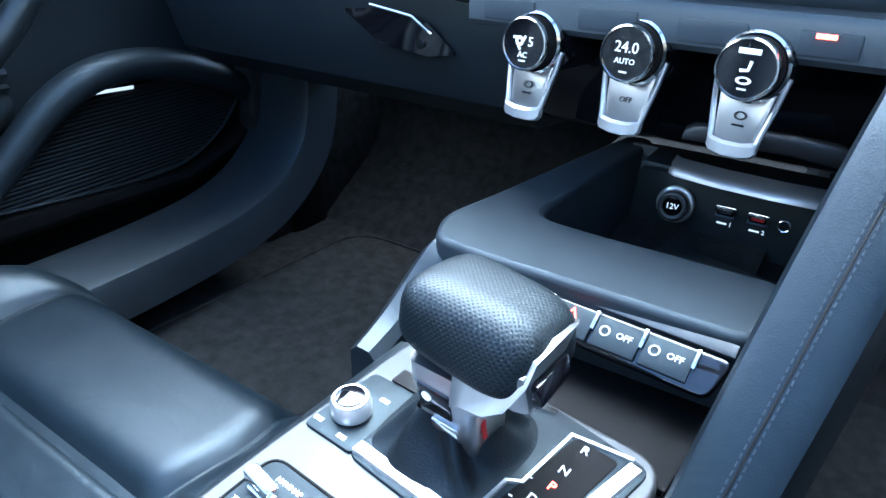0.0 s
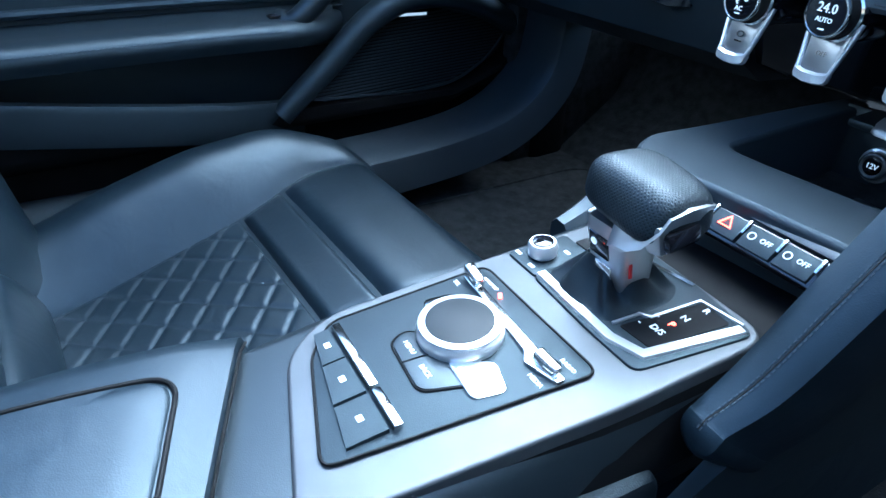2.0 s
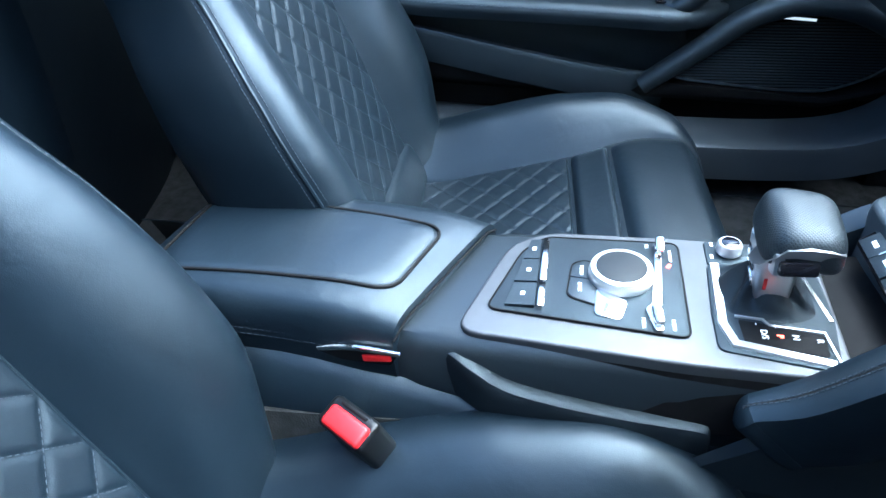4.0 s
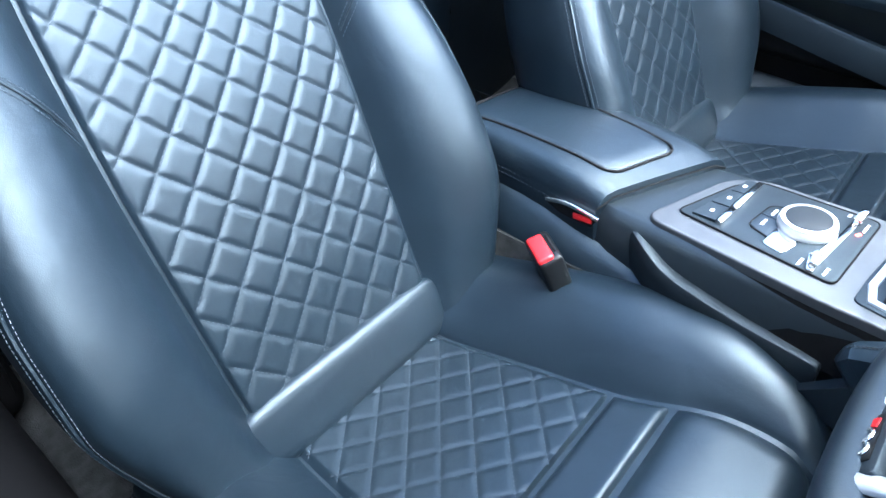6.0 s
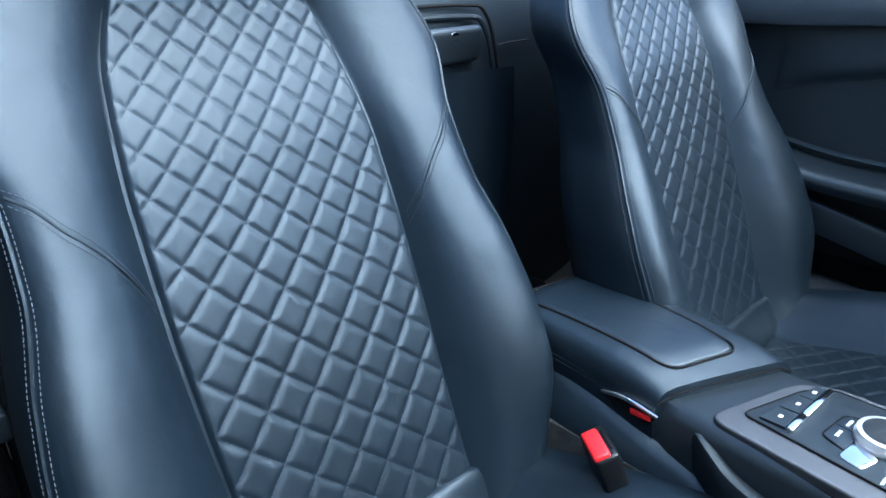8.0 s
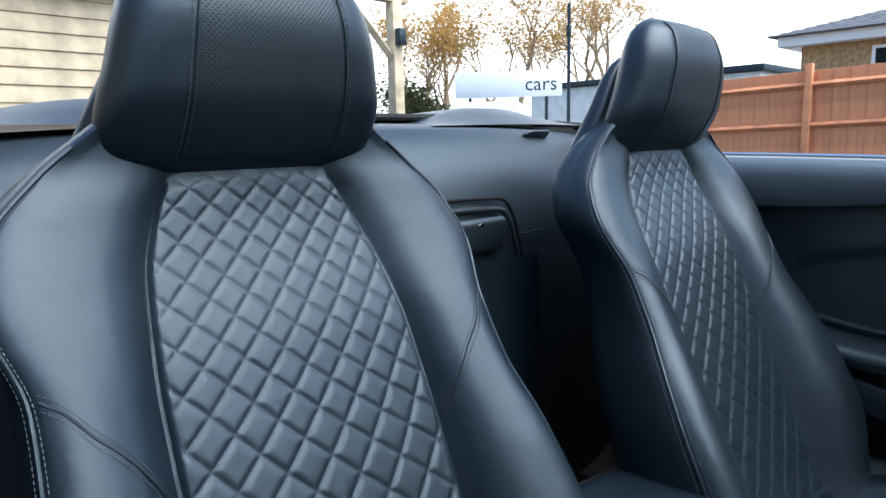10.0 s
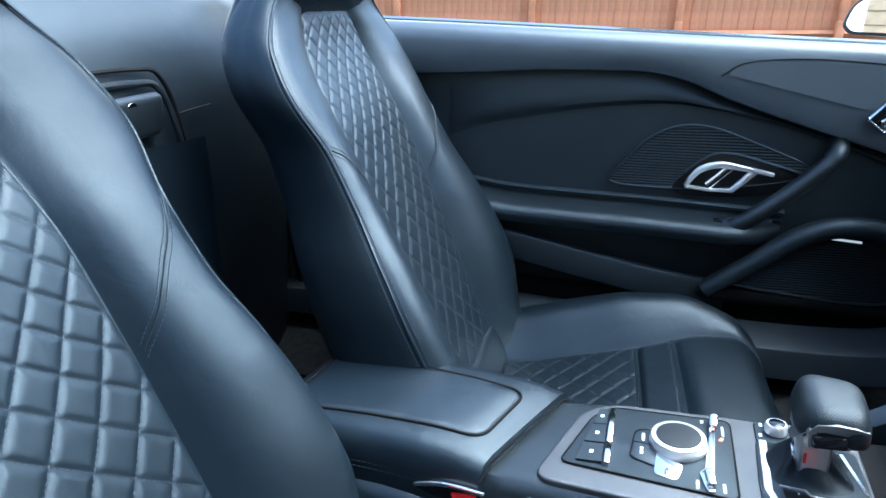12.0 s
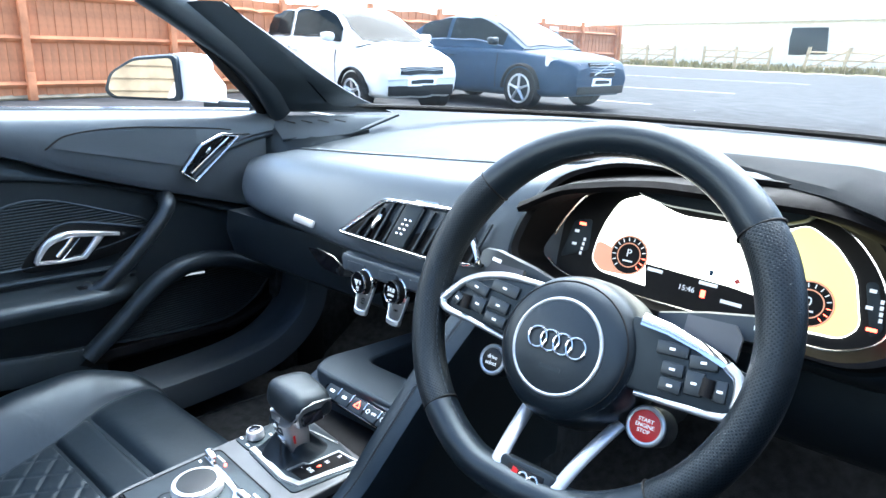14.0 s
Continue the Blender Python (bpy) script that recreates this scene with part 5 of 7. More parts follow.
# left pod: a blade that runs to a point at the rim
PODL = [(-0.040, 0.015), (-0.085, 0.013), (-0.122, 0.001), (-0.1455, -0.0225), (-0.140, -0.030), (-0.105, -0.034), (-0.062, -0.041), (-0.040, -0.043)]
PODR = [(0.052, 0.013), (0.082, 0.010), (0.128, -0.001), (0.1455, -0.013), (0.1475, -0.036), (0.141, -0.043), (0.105, -0.046), (0.060, -0.047)]
for sx, outl in ((-1, PODL), (1, PODR)):
    spoke = part("spoke", prism(rounded(outl, 0.005), 0.016, pose(0, 0, -0.014), 0.002), HARD, wheel)
    part("spoke_neck", loft([[(sx * x, y0, z), (sx * x, y1, z), (sx * x, y1, z - 0.022), (sx * x, y0, z - 0.022)] for x, y0, y1, z in ((0.045, -0.050, 0.012, -0.020), (0.10, -0.042, 0.004, -0.012), (0.150, -0.030, -0.008, -0.004))]), HARD, spoke)
    if sx < 0:
        top = spline([(-0.040, 0.0165, 0.001), (-0.085, 0.0150, 0.003), (-0.122, 0.0025, 0.004), (-0.1475, -0.0235, 0.004)], 40)
        low = spline([(-0.1475, -0.0235, 0.004), (-0.139, -0.0325, 0.004), (-0.105, -0.0365, 0.002), (-0.060, -0.0435, -0.002)], 30)
        part("chrome_frame", tube(top, [0.0026 + 0.0022 * (i / 39) for i in range(40)], 10, flat=0.7), BRUSHED, spoke)
        part("chrome_frame", tube(low, [0.0046 - 0.0024 * (i / 29) for i in range(30)], 10, flat=0.7), BRUSHED, spoke)
        keys = ((-0.1098, -0.0030, 0.030, 0.0110, -12), (-0.0770, 0.0030, 0.032, 0.0120, -6), (-0.1030, -0.0190, 0.018, 0.0150, -8), (-0.0790, -0.0145, 0.024, 0.0120, -6), (-0.0785, -0.0285, 0.025, 0.0110, -6), (-0.1285, -0.0190, 0.010, 0.0120, -30))
        rol = (-0.1165, -0.0200)
    else:
        # broad polished plate over the right pod
        part("chrome_plate", loft([[(x, y, 0.0060), (x, y + h * 0.5, 0.0055), (x, y + h, 0.0010), (x, y + h, -0.006), (x, y, -0.006)] for x, y, h in ((0.062, 0.006, 0.011), (0.085, 0.004, 0.010), (0.112, -0.002, 0.009), (0.134, -0.009, 0.008), (0.1440, -0.016, 0.005))]), CHROME, spoke, "polished upper plate")
        fr = spline([(0.136, -0.006, 0.004), (0.1470, -0.015, 0.004), (0.1495, -0.034, 0.004), (0.143, -0.0445, 0.003), (0.110, -0.0475, 0.002), (0.070, -0.0490, -0.002)], 50)
        part("chrome_frame", tube(fr, [0.0044] * 22 + [0.0038 - 0.0016 * i / 27 for i in range(28)], 10, flat=0.7), BRUSHED, spoke)
        keys = ((0.0930, -0.0060, 0.026, 0.0110, 4), (0.1190, -0.0095, 0.022, 0.0110, 10), (0.0970, -0.0215, 0.018, 0.0110, 3), (0.0985, -0.0345, 0.018, 0.0110, 2), (0.1160, -0.0270, 0.014, 0.0190, 4), (0.1360, -0.0270, 0.010, 0.0170, 4))
        rol = (0.1265, -0.0270)
    for kx, ky, w, h, rz in keys:
        key = part("wheel_key", box(w, h, 0.0034, pose(kx, ky, 0.0036, 0, 0, rz), 0.0011), SOFT, spoke)
        part("key_mark", box(0.0045, 0.0020, 0.0004, pose(kx, ky, 0.0055, 0, 0, rz)), WHITE, key)
    part("thumb_roller", tube([(rol[0], rol[1] - 0.007, 0.005), (rol[0], rol[1] + 0.007, 0.005)], 0.0050, 16), RUBBER, spoke)
# open V of the lower spokes, meeting in the badge bridge
for pts, wd in (([(-0.031, -0.088, -0.030), (-0.030, -0.105, -0.018), (-0.028, -0.128, -0.002), (-0.027, -0.150, 0.008), (-0.025, -0.162, 0.010)], 0.0075), ([(0.056, -0.080, -0.030), (0.049, -0.100, -0.016), (0.041, -0.124, -0.002), (0.034, -0.148, 0.008), (0.029, -0.162, 0.010)], 0.0062)):
    part("lower_spoke", tube(spline(pts, 26), wd, 12, flat=0.5, up=(0, 0.3, 1)), BRUSHED, wheel, "brushed silver lower spoke")
sb = part("spoke_bridge", prism(rounded([(-0.024, -0.138), (0.033, -0.138), (0.030, -0.166), (-0.024, -0.166)], 0.005), 0.011, pose(0, 0, -0.001), 0.002), HARD, wheel)
part("bridge_edge", tube([(-0.027, -0.150, 0.009), (-0.024, -0.165, 0.010), (0.027, -0.165, 0.010), (0.033, -0.150, 0.009)], 0.0034, 8), BRUSHED, sb)
part("badge_plate", box(0.036, 0.014, 0.001, pose(0.0045, -0.1500, 0.0103), 0.0008), SATINBLACK, sb)
part("badge_red", box(0.006, 0.010, 0.001, pose(-0.0065, -0.1500, 0.0112, 0, 0, -14)), RED, sb, "red bar of the emblem")
for bx, bw in ((0.0035, 0.0085), (0.0140, 0.0085)):
    part("badge_silver", ring(bw / 2, 0.0012, None, pose(bx, -0.1500, 0.0115), 20), CHROME, sb)
for name, x, y, r, mt, lab in (("start_button", 0.0790, -0.0735, 0.0140, RED, "red engine start button"), ("drive_select_button", -0.0855, -0.0670, 0.0122, SATINBLACK, "dark drive mode button")):
    bt = part(name, disc(r, 0.006, pose(x, y, -0.030), 40, 0.0012), mt, wheel, lab)
    part("button_ring", ring(r + 0.0012, 0.0024, None, pose(x, y, -0.026)), BRUSHED, bt)
    part("button_collar", loft([[(x + rr * math.cos(2 * math.pi * i / 40), y + rr * math.sin(2 * math.pi * i / 40), z) for i in range(40)] for rr, z in ((r + 0.0028, -0.028), (r + 0.0040, -0.033), (r + 0.0030, -0.058), (r * 0.8, -0.075))]), HARD, bt)
    part("button_stem", loft([[(x * k, y * k2 - 0.010, z), (x * k, y * k2 + 0.010, z), (x * k, y * k2 + 0.010, z - 0.022), (x * k, y * k2 - 0.010, z - 0.022)] for k, k2, z in ((1.0, 1.0, -0.040), (0.75, 0.85, -0.036), (0.5, 0.6, -0.034))]), HARD, bt)
    if x > 0:
        for dy, txt in ((0.0055, "START"), (0, "ENGINE"), (-0.0055, "STOP")):
            words(txt, 0.0047, pose(x, y + dy * 0.85, -0.0238), WHITE, bt)
    else:
        words("drive", 0.0058, pose(x, y + 0.0025, -0.0238), WHITE, bt); words("select", 0.0058, pose(x, y - 0.0035, -0.0238), WHITE, bt)
# column and stalks
column = thing("steering_column", WHEEL, "black steering column with indicator and wiper stalks", "steering column")
part("shroud", box(0.12, 0.10, 0.14, pose(0, -0.03, -0.15), 0.025, 3), HARD, column)
for sx in (-1, 1):
    part("stalk", loft([[(sx * x, y + dy * k, -0.062 + dz * k) for dy, dz in ((-0.012, -0.007), (0.010, -0.007), (0.013, 0.0), (0.010, 0.007), (-0.012, 0.007))] for x, y, k in ((0.05, 0.018, 0.7), (0.09, 0.026, 0.9), (0.14, 0.034, 1.0), (0.158, 0.036, 0.8), (0.164, 0.036, 0.4))]), SOFT, column)
    part("stalk_mark", box(0.012, 0.004, 0.0006, pose(sx * 0.138, 0.034, -0.0548, 0, 0, sx * 8)), WHITE, column)
    part("paddle", loft([[(sx * x, y, -0.035), (sx * x, y + h, -0.035), (sx * x, y + h, -0.030), (sx * x, y, -0.030)] for x, y, h in ((0.085, 0.008, 0.02), (0.125, 0.004, 0.025), (0.132, 0.0, 0.02))]), SILVER, column)

# ---------------- passenger door ----------------
door = thing("passenger_door", None, "dark leather-trimmed passenger door with speaker grilles", "car door")
CREASE = [(-0.42, 0.752), (-0.119, 0.758), (0.10, 0.772), (0.258, 0.775), (0.33, 0.764), (0.422, 0.730), (0.60, 0.676), (0.793, 0.622), (0.90, 0.594)]
BELT = [(-0.42, 0.858), (-0.148, 0.853), (0.336, 0.840), (0.794, 0.828), (0.90, 0.824)]
YS = [-0.42 + 1.30 * i / 40 for i in range(41)]
upper = loft([[(-0.80, y, lerp(BELT, y) - 0.06), (-0.795, y, lerp(BELT, y) - 0.004), (-0.72, y, lerp(BELT, y)), (-0.685, y, lerp(BELT, y) - 0.002), (-0.664, y, lerp(BELT, y) - 0.014), (-0.656, y, lerp(BELT, y) - 0.034), (-0.660, y, lerp(CREASE, y) + 0.018), (-0.668, y, lerp(CREASE, y) + 0.003), (-0.685, y, lerp(CREASE, y)), (-0.72, y, lerp(CREASE, y) - 0.002)] for y in YS], closed=True)
part("upper_trim", upper, LITDASH, door, "padded upper door trim")
part("crease_stitching", stitches([(-0.6665, y, lerp(CREASE, y) + 0.006) for y in YS], 0.0045, 0.0025, 0.0006), THREAD, door)
# middle panel with its raised field
def mid(u, v):
    y = -0.42 + 1.30 * u; zt = lerp(CREASE, y) + 0.004; z = 0.36 + (zt - 0.36) * v
    return (-0.702 + 0.004 * math.sin(math.pi * v), y, z)
part("door_panel", grid(mid, 40, 20), LITLEATHER, door)
ARC = [(-0.10, 0.640), (-0.03, 0.662), (0.10, 0.690), (0.22, 0.710), (0.326, 0.718), (0.42, 0.708), (0.50, 0.694), (0.60, 0.664), (0.72, 0.622), (0.80, 0.594)]
def field(u, v):
    y = -0.10 + 0.90 * u; z0, z1 = lerp(ARC, y), lerp(CREASE, y) - 0.001
    return (-0.697 + 0.012 * math.sin(math.pi * min(1, max(0, v)) ** 0.5) * min(1, u * 12), y, z0 + (z1 - z0) * v)
part("raised_field", grid(field, 50, 8), LITLEATHER, door)
part("arc_stitching", stitches([(-0.6935, -0.10 + 0.86 * i / 60, lerp(ARC, -0.10 + 0.86 * i / 60) + 0.003) for i in range(61)], 0.0045, 0.0025, 0.0006), THREAD, door)
DPL = Matrix(((0, 0, 1, -0.699), (1, 0, 0, 0), (0, 1, 0, 0), (0, 0, 0, 1)))


def clip_rows(outline, z):
    """Where the level z crosses an outline of (y, z) points."""
    ys = []
    for (a, za), (b, zb) in zip(outline, outline[1:] + outline[:1]):
        if (za - z) * (zb - z) < 0:
            ys.append(a + (b - a) * (z - za) / (zb - za))
    return sorted(ys)


def grille(outline, x, pitch, lean=0.0, dome=0.0):
    g = part("speaker_grille", prism(outline, 0.003, DPL @ pose(0, 0, x + 0.699)), RUBBER, door, "black slatted speaker grille")
    z0, z1 = min(p[1] for p in outline), max(p[1] for p in outline); n = int((z1 - z0) / pitch)
    for i in range(n):
        z = z0 + (i + 0.5) * pitch; ys = clip_rows(outline, z)
        if len(ys) >= 2 and ys[-1] - ys[0] > 0.01:
            a, b = ys[0] + 0.003, ys[-1] - 0.003
            part("grille_slat", tube([(x + 0.004, a + (b - a) * t, z + dome * math.sin(math.pi * t) + lean * (t - 0.5)) for t in (0, 0.2, 0.4, 0.6, 0.8, 1)], pitch * 0.27, 6), HARD, g)
    part("grille_rim", tube([(x + 0.004, y, z) for y, z in outline], 0.0025, 6, closed=True), SOFT, g)
    return g


up_out = [(p.x, p.y) for p in spline([(0.224, 0.566, 0), (0.251, 0.608, 0), (0.289, 0.651, 0), (0.328, 0.674, 0), (0.368, 0.681, 0), (0.415, 0.675, 0), (0.487, 0.651, 0), (0.575, 0.617, 0), (0.572, 0.598, 0), (0.516, 0.580, 0), (0.40, 0.562, 0), (0.29, 0.558, 0)], 60, closed=True)]
grille(up_out, -0.696, 0.0055, 0.004)
low_out = [(p.x, p.y) for p in spline([(0.462, 0.388, 0), (0.536, 0.451, 0), (0.579, 0.487, 0), (0.612, 0.503, 0), (0.673, 0.500, 0), (0.761, 0.481, 0), (0.842, 0.449, 0), (0.834, 0.422, 0), (0.792, 0.388, 0), (0.717, 0.364, 0), (0.571, 0.370, 0)], 70, closed=True)]
lg = grille(low_out, -0.676, 0.0052, 0.006)
part("badge_plate", prism(rounded([(0.583, 0.478), (0.62, 0.500), (0.665, 0.507), (0.73, 0.494), (0.66, 0.488)], 0.004), 0.003, DPL @ pose(0, 0, 0.029), 0.001), GLOSS, lg)
part("badge_arc", tube([(-0.668, y, z) for y, z in ((0.588, 0.489), (0.610, 0.501), (0.645, 0.507), (0.695, 0.500), (0.758, 0.483))], 0.0018, 6), SILVER, lg)
part("badge_text", box(0.0008, 0.058, 0.0042, pose(-0.6665, 0.655, 0.4890, -3)), WHITE, lg)
# speaker hoop
part("speaker_hoop", tube(spline([(-0.662, 0.425, 0.366), (-0.655, 0.50, 0.430), (-0.650, 0.575, 0.494), (-0.650, 0.650, 0.519), (-0.654, 0.75, 0.506), (-0.664, 0.857, 0.452), (-0.680, 0.885, 0.41)], 50), [0.017 + 0.003 * math.sin(math.pi * i / 49) for i in range(50)], 16, up=(1, 0, 0), flat=1.05), LITLEATHER, door, "padded hoop round the speaker")
part("hoop_stitching", stitches(spline([(-0.650, 0.50, 0.444), (-0.645, 0.575, 0.508), (-0.645, 0.650, 0.533), (-0.650, 0.75, 0.520)], 40), 0.0045, 0.0025, 0.0006), THREAD, door)
# armrest, pocket and lower panel
ya = [-0.16 + 0.71 * i / 40 for i in range(41)]
tuck = lambda y: -0.075 * max(0, (y - 0.43) / 0.12) ** 2
armz = lambda y: lerp([(-0.16, 0.548), (-0.05, 0.528), (0.05, 0.517), (0.30, 0.512), (0.56, 0.503)], y)
part("door_armrest", loft([[(-0.705, y, armz(y) - 0.055), (-0.665 + tuck(y) * 0.4, y, armz(y) - 0.044), (-0.628 + tuck(y), y, armz(y) - 0.034), (-0.619 + tuck(y), y, armz(y) - 0.020), (-0.619 + tuck(y), y, armz(y) - 0.012), (-0.625 + tuck(y), y, armz(y) - 0.004), (-0.636 + tuck(y), y, armz(y)), (-0.66 + tuck(y) * 0.5, y, armz(y) + 0.001), (-0.69, y, armz(y) + 0.006), (-0.705, y, armz(y) + 0.012)] for y in ya]), LITLEATHER, door)
part("armrest_stitching", stitches([(-0.6195 + tuck(y), y, armz(y) - 0.009) for y in ya[:34]], 0.0045, 0.0025, 0.0006), THREAD, door)
part("armrest_ridge", tube([(-0.694, y, armz(y) + 0.022) for y in ya], 0.006, 8), LITLEATHER, door)
part("window_switch", box(0.016, 0.026, 0.004, pose(-0.660, 0.435, 0.511), 0.001), GLOSS, door)
part("switch_mark", box(0.003, 0.008, 0.0006, pose(-0.660, 0.435, 0.5136)), CHROME, door)
part("pocket_back", box(0.006, 0.55, 0.12, pose(-0.699, 0.22, 0.43), 0.002), HARD, door)
LIP = [(-0.30, 0.512), (-0.15, 0.490), (0.044, 0.458), (0.20, 0.428), (0.35, 0.402), (0.45, 0.384), (0.56, 0.368)]
yl = [-0.30 + 0.77 * i / 28 for i in range(29)]
tuck2 = lambda y: -0.036 * max(0, (y - 0.30) / 0.17) ** 2
part("pocket_lip", loft([[(-0.69, y, lerp(LIP, y) - 0.075), (-0.650 + tuck2(y), y, lerp(LIP, y) - 0.060), (-0.640 + tuck2(y), y, lerp(LIP, y) - 0.010), (-0.644 + tuck2(y), y, lerp(LIP, y) - 0.002), (-0.652 + tuck2(y), y, lerp(LIP, y)), (-0.662 + tuck2(y) * 0.7, y, lerp(LIP, y) - 0.006), (-0.69, y, lerp(LIP, y) - 0.040)] for y in yl]), LITLEATHER, door)
# lower panel takes the near-black colour for the shade under the grille
part("lower_panel", loft([[(-0.72, y, 0.33), (-0.668, y, zb), (-0.660, y, zb + 0.012), (-0.662, y, zt), (-0.72, y, zt)] for y, zb, zt in ((-0.35, 0.372, 0.44), (0.05, 0.360, 0.40), (0.45, 0.342, 0.372), (0.74, 0.336, 0.356), (0.84, 0.365, 0.385), (0.895, 0.42, 0.44), (0.91, 0.50, 0.52))]), BLACKTRIM_SHADE, door)
# pull handle and opener
part("pull_handle", tube(spline([(-0.690, 0.612, 0.664), (-0.664, 0.610, 0.656), (-0.650, 0.594, 0.632), (-0.645, 0.545, 0.580), (-0.645, 0.49, 0.530), (-0.652, 0.455, 0.502), (-0.672, 0.440, 0.500)], 40), [0.016] * 4 + [0.017] * 8 + [0.0155] * 22 + [0.018] * 6, 16), SOFT, door)
op = part("opener_dish", prism([(p.x, p.y) for p in spline([(0.345, 0.552, 0), (0.372, 0.600, 0), (0.405, 0.626, 0), (0.440, 0.632, 0), (0.516, 0.616, 0), (0.578, 0.598, 0), (0.545, 0.566, 0), (0.45, 0.548, 0)], 48, closed=True)], 0.003, DPL @ pose(0, 0, 0.006), 0.001), SATINBLACK, door, "dark dish behind the opener")
part("dish_rim", tube([(-0.689, p.x, p.y) for p in spline([(0.362, 0.592, 0), (0.400, 0.625, 0), (0.440, 0.632, 0), (0.516, 0.616, 0), (0.575, 0.600, 0)], 30)], 0.0035, 8), SOFT, op)


def blade(pts, w, x0, x1):
    """A bright flat band along (y, z) points, w its widths, proud by x1."""
    secs = []
    for i, (y, z) in enumerate(pts):
        a = pts[max(0, i - 1)]; b = pts[min(len(pts) - 1, i + 1)]; d = Vector((b[0] - a[0], b[1] - a[1])).normalized(); n = Vector((-d.y, d.x)) * w[i]
        secs.append([(x0, y - n.x, z - n.y), (x1 - 0.002, y - n.x, z - n.y), (x1, y - n.x * 0.6, z - n.y * 0.6), (x1, y + n.x * 0.6, z + n.y * 0.6), (x1 - 0.002, y + n.x, z + n.y), (x0, y + n.x, z + n.y)])
    return loft(secs)


arch = [(p.x, p.y) for p in spline([(0.366, 0.566, 0), (0.377, 0.586, 0), (0.393, 0.602, 0), (0.423, 0.611, 0), (0.462, 0.607, 0), (0.518, 0.598, 0)], 26)]
part("opener_arch", blade(arch, [0.0035 + 0.0025 * math.sin(math.pi * i / 25) for i in range(26)], -0.692, -0.681), LITRING, op, "polished opener arch")
part("opener_leg", blade([(0.484, 0.602), (0.468, 0.583), (0.450, 0.563)], [0.007, 0.0055, 0.0045], -0.692, -0.682), LITRING, op)
part("opener_foot", blade([(0.366, 0.565), (0.409, 0.561), (0.452, 0.562)], [0.0035, 0.0030, 0.0035], -0.692, -0.683), LITRING, op)
part("opener_lever", blade([(0.441, 0.606), (0.424, 0.587), (0.406, 0.568)], [0.0075, 0.0065, 0.0075], -0.694, -0.686), CHROME, op, "polished pull lever")
# vent and tweeter field in the upper trim
tw = spline([(-0.6560, 0.395, 0.775), (-0.6562, 0.44, 0.800), (-0.6562, 0.55, 0.808), (-0.6562, 0.70, 0.800), (-0.6562, 0.76, 0.794)], 40)
part("tweeter_line", tube(tw, 0.0016, 6), RUBBER, door)
tf = grid(lambda u, v: (-0.6555, 0.41 + 0.27 * u, (0.776 - 0.05 * u - 0.008 * u) + (lerp([(0, 0.785), (0.15, 0.798), (0.5, 0.804), (1, 0.797)], u) - (0.776 - 0.058 * u)) * v), 12, 6)
part("tweeter_field", tf, LITDASH, door)
DV = Matrix(((0, 0, 1, -0.654), (1, 0, 0, 0.70), (0, 1, 0, 0.75), (0, 0, 0, 1)))
vo = rounded([(-0.063, -0.036), (-0.036, -0.057), (0.070, 0.033), (0.030, 0.037), (-0.02, 0.016)], 0.005)
dv = vent("door_vent", DV, vo, [(-0.050 + 0.017 * i, -0.036 + 0.017 * i, -0.040 + 0.015 * i, -0.020 + 0.013 * i) for i in range(5)], "slanted air vent with chrome surround in the door trim", back=0.0005, wide=0.005)
part("inner_bar", tube([(-0.040, -0.040, 0.005), (0.050, 0.030, 0.005)], 0.0026, 8), CHROME, dv)
part("thumb_wheel", box(0.008, 0.016, 0.006, pose(0.0, 0.004, 0.006, 0, 0, -45), 0.002), CHROME, dv)
part("vent_wing", tube([(-0.654, 0.755, 0.786), (-0.656, 0.80, 0.783), (-0.665, 0.83, 0.780)], 0.0022, 6), CHROME, door)
part("corner_roll", tube(spline([(-0.650, 0.665, 0.700), (-0.646, 0.72, 0.745), (-0.645, 0.78, 0.768), (-0.655, 0.86, 0.782), (-0.67, 0.90, 0.787)], 30), 0.0065, 10), SOFT, door)
part("outer_skin", loft([[(-0.80, y, 0.20), (-0.86, y, 0.45), (-0.85, y, 0.70), (-0.805, y, lerp(BELT, y) - 0.006), (-0.797, y, lerp(BELT, y) - 0.006), (-0.797, y, 0.20)] for y in YS[::8]]), WHITEPAINT, door, "white painted outer door skin")
part("window_seal", tube([(-0.772, y, lerp(BELT, y) + 0.002) for y in YS[::4]], 0.004, 6), CHROME, door)

# ---------------- sill and footwell ----------------
sp = spline([(-0.622, -0.45, 0.300), (-0.618, 0.0, 0.300), (-0.60, 0.16, 0.303), (-0.57, 0.40, 0.314), (-0.57, 0.64, 0.316), (-0.57, 0.77, 0.335), (-0.57, 0.845, 0.385), (-0.57, 0.868, 0.45), (-0.57, 0.872, 0.53)], 60)
secs = []
for i, p in enumerate(sp):
    a = sp[max(0, i - 1)]; b = sp[min(59, i + 1)]; d = (b - a).normalized(); n = Vector((1, 0, 0)).cross(d).normalized()
    secs.append([p + Vector((-0.106, 0, 0)) - n * 0.06, p + Vector((-0.096, 0, 0)) - n * 0.006, p + Vector((-0.080, 0, 0)), p + Vector((-0.015, 0, 0)) + n * 0.001, p + Vector((0.018, 0, 0)) - n * 0.001, p + Vector((0.0235, 0, 0)) - n * 0.0035, p + Vector((0.0255, 0, 0)) - n * 0.009, p + Vector((0.028, 0, 0)) - n * 0.06])
SILL = mat("sill_plastic", (0.022, 0.027, 0.032), 0.46, var=0.12, scale=8, grain=0.1, gscale=1300, tint=(0.8, 0.92, 1.0))
sill = tagged(finish("sill", loft(secs), SILL), "satin grey door sill trim curving up to the dash", "sill", kind="structure")
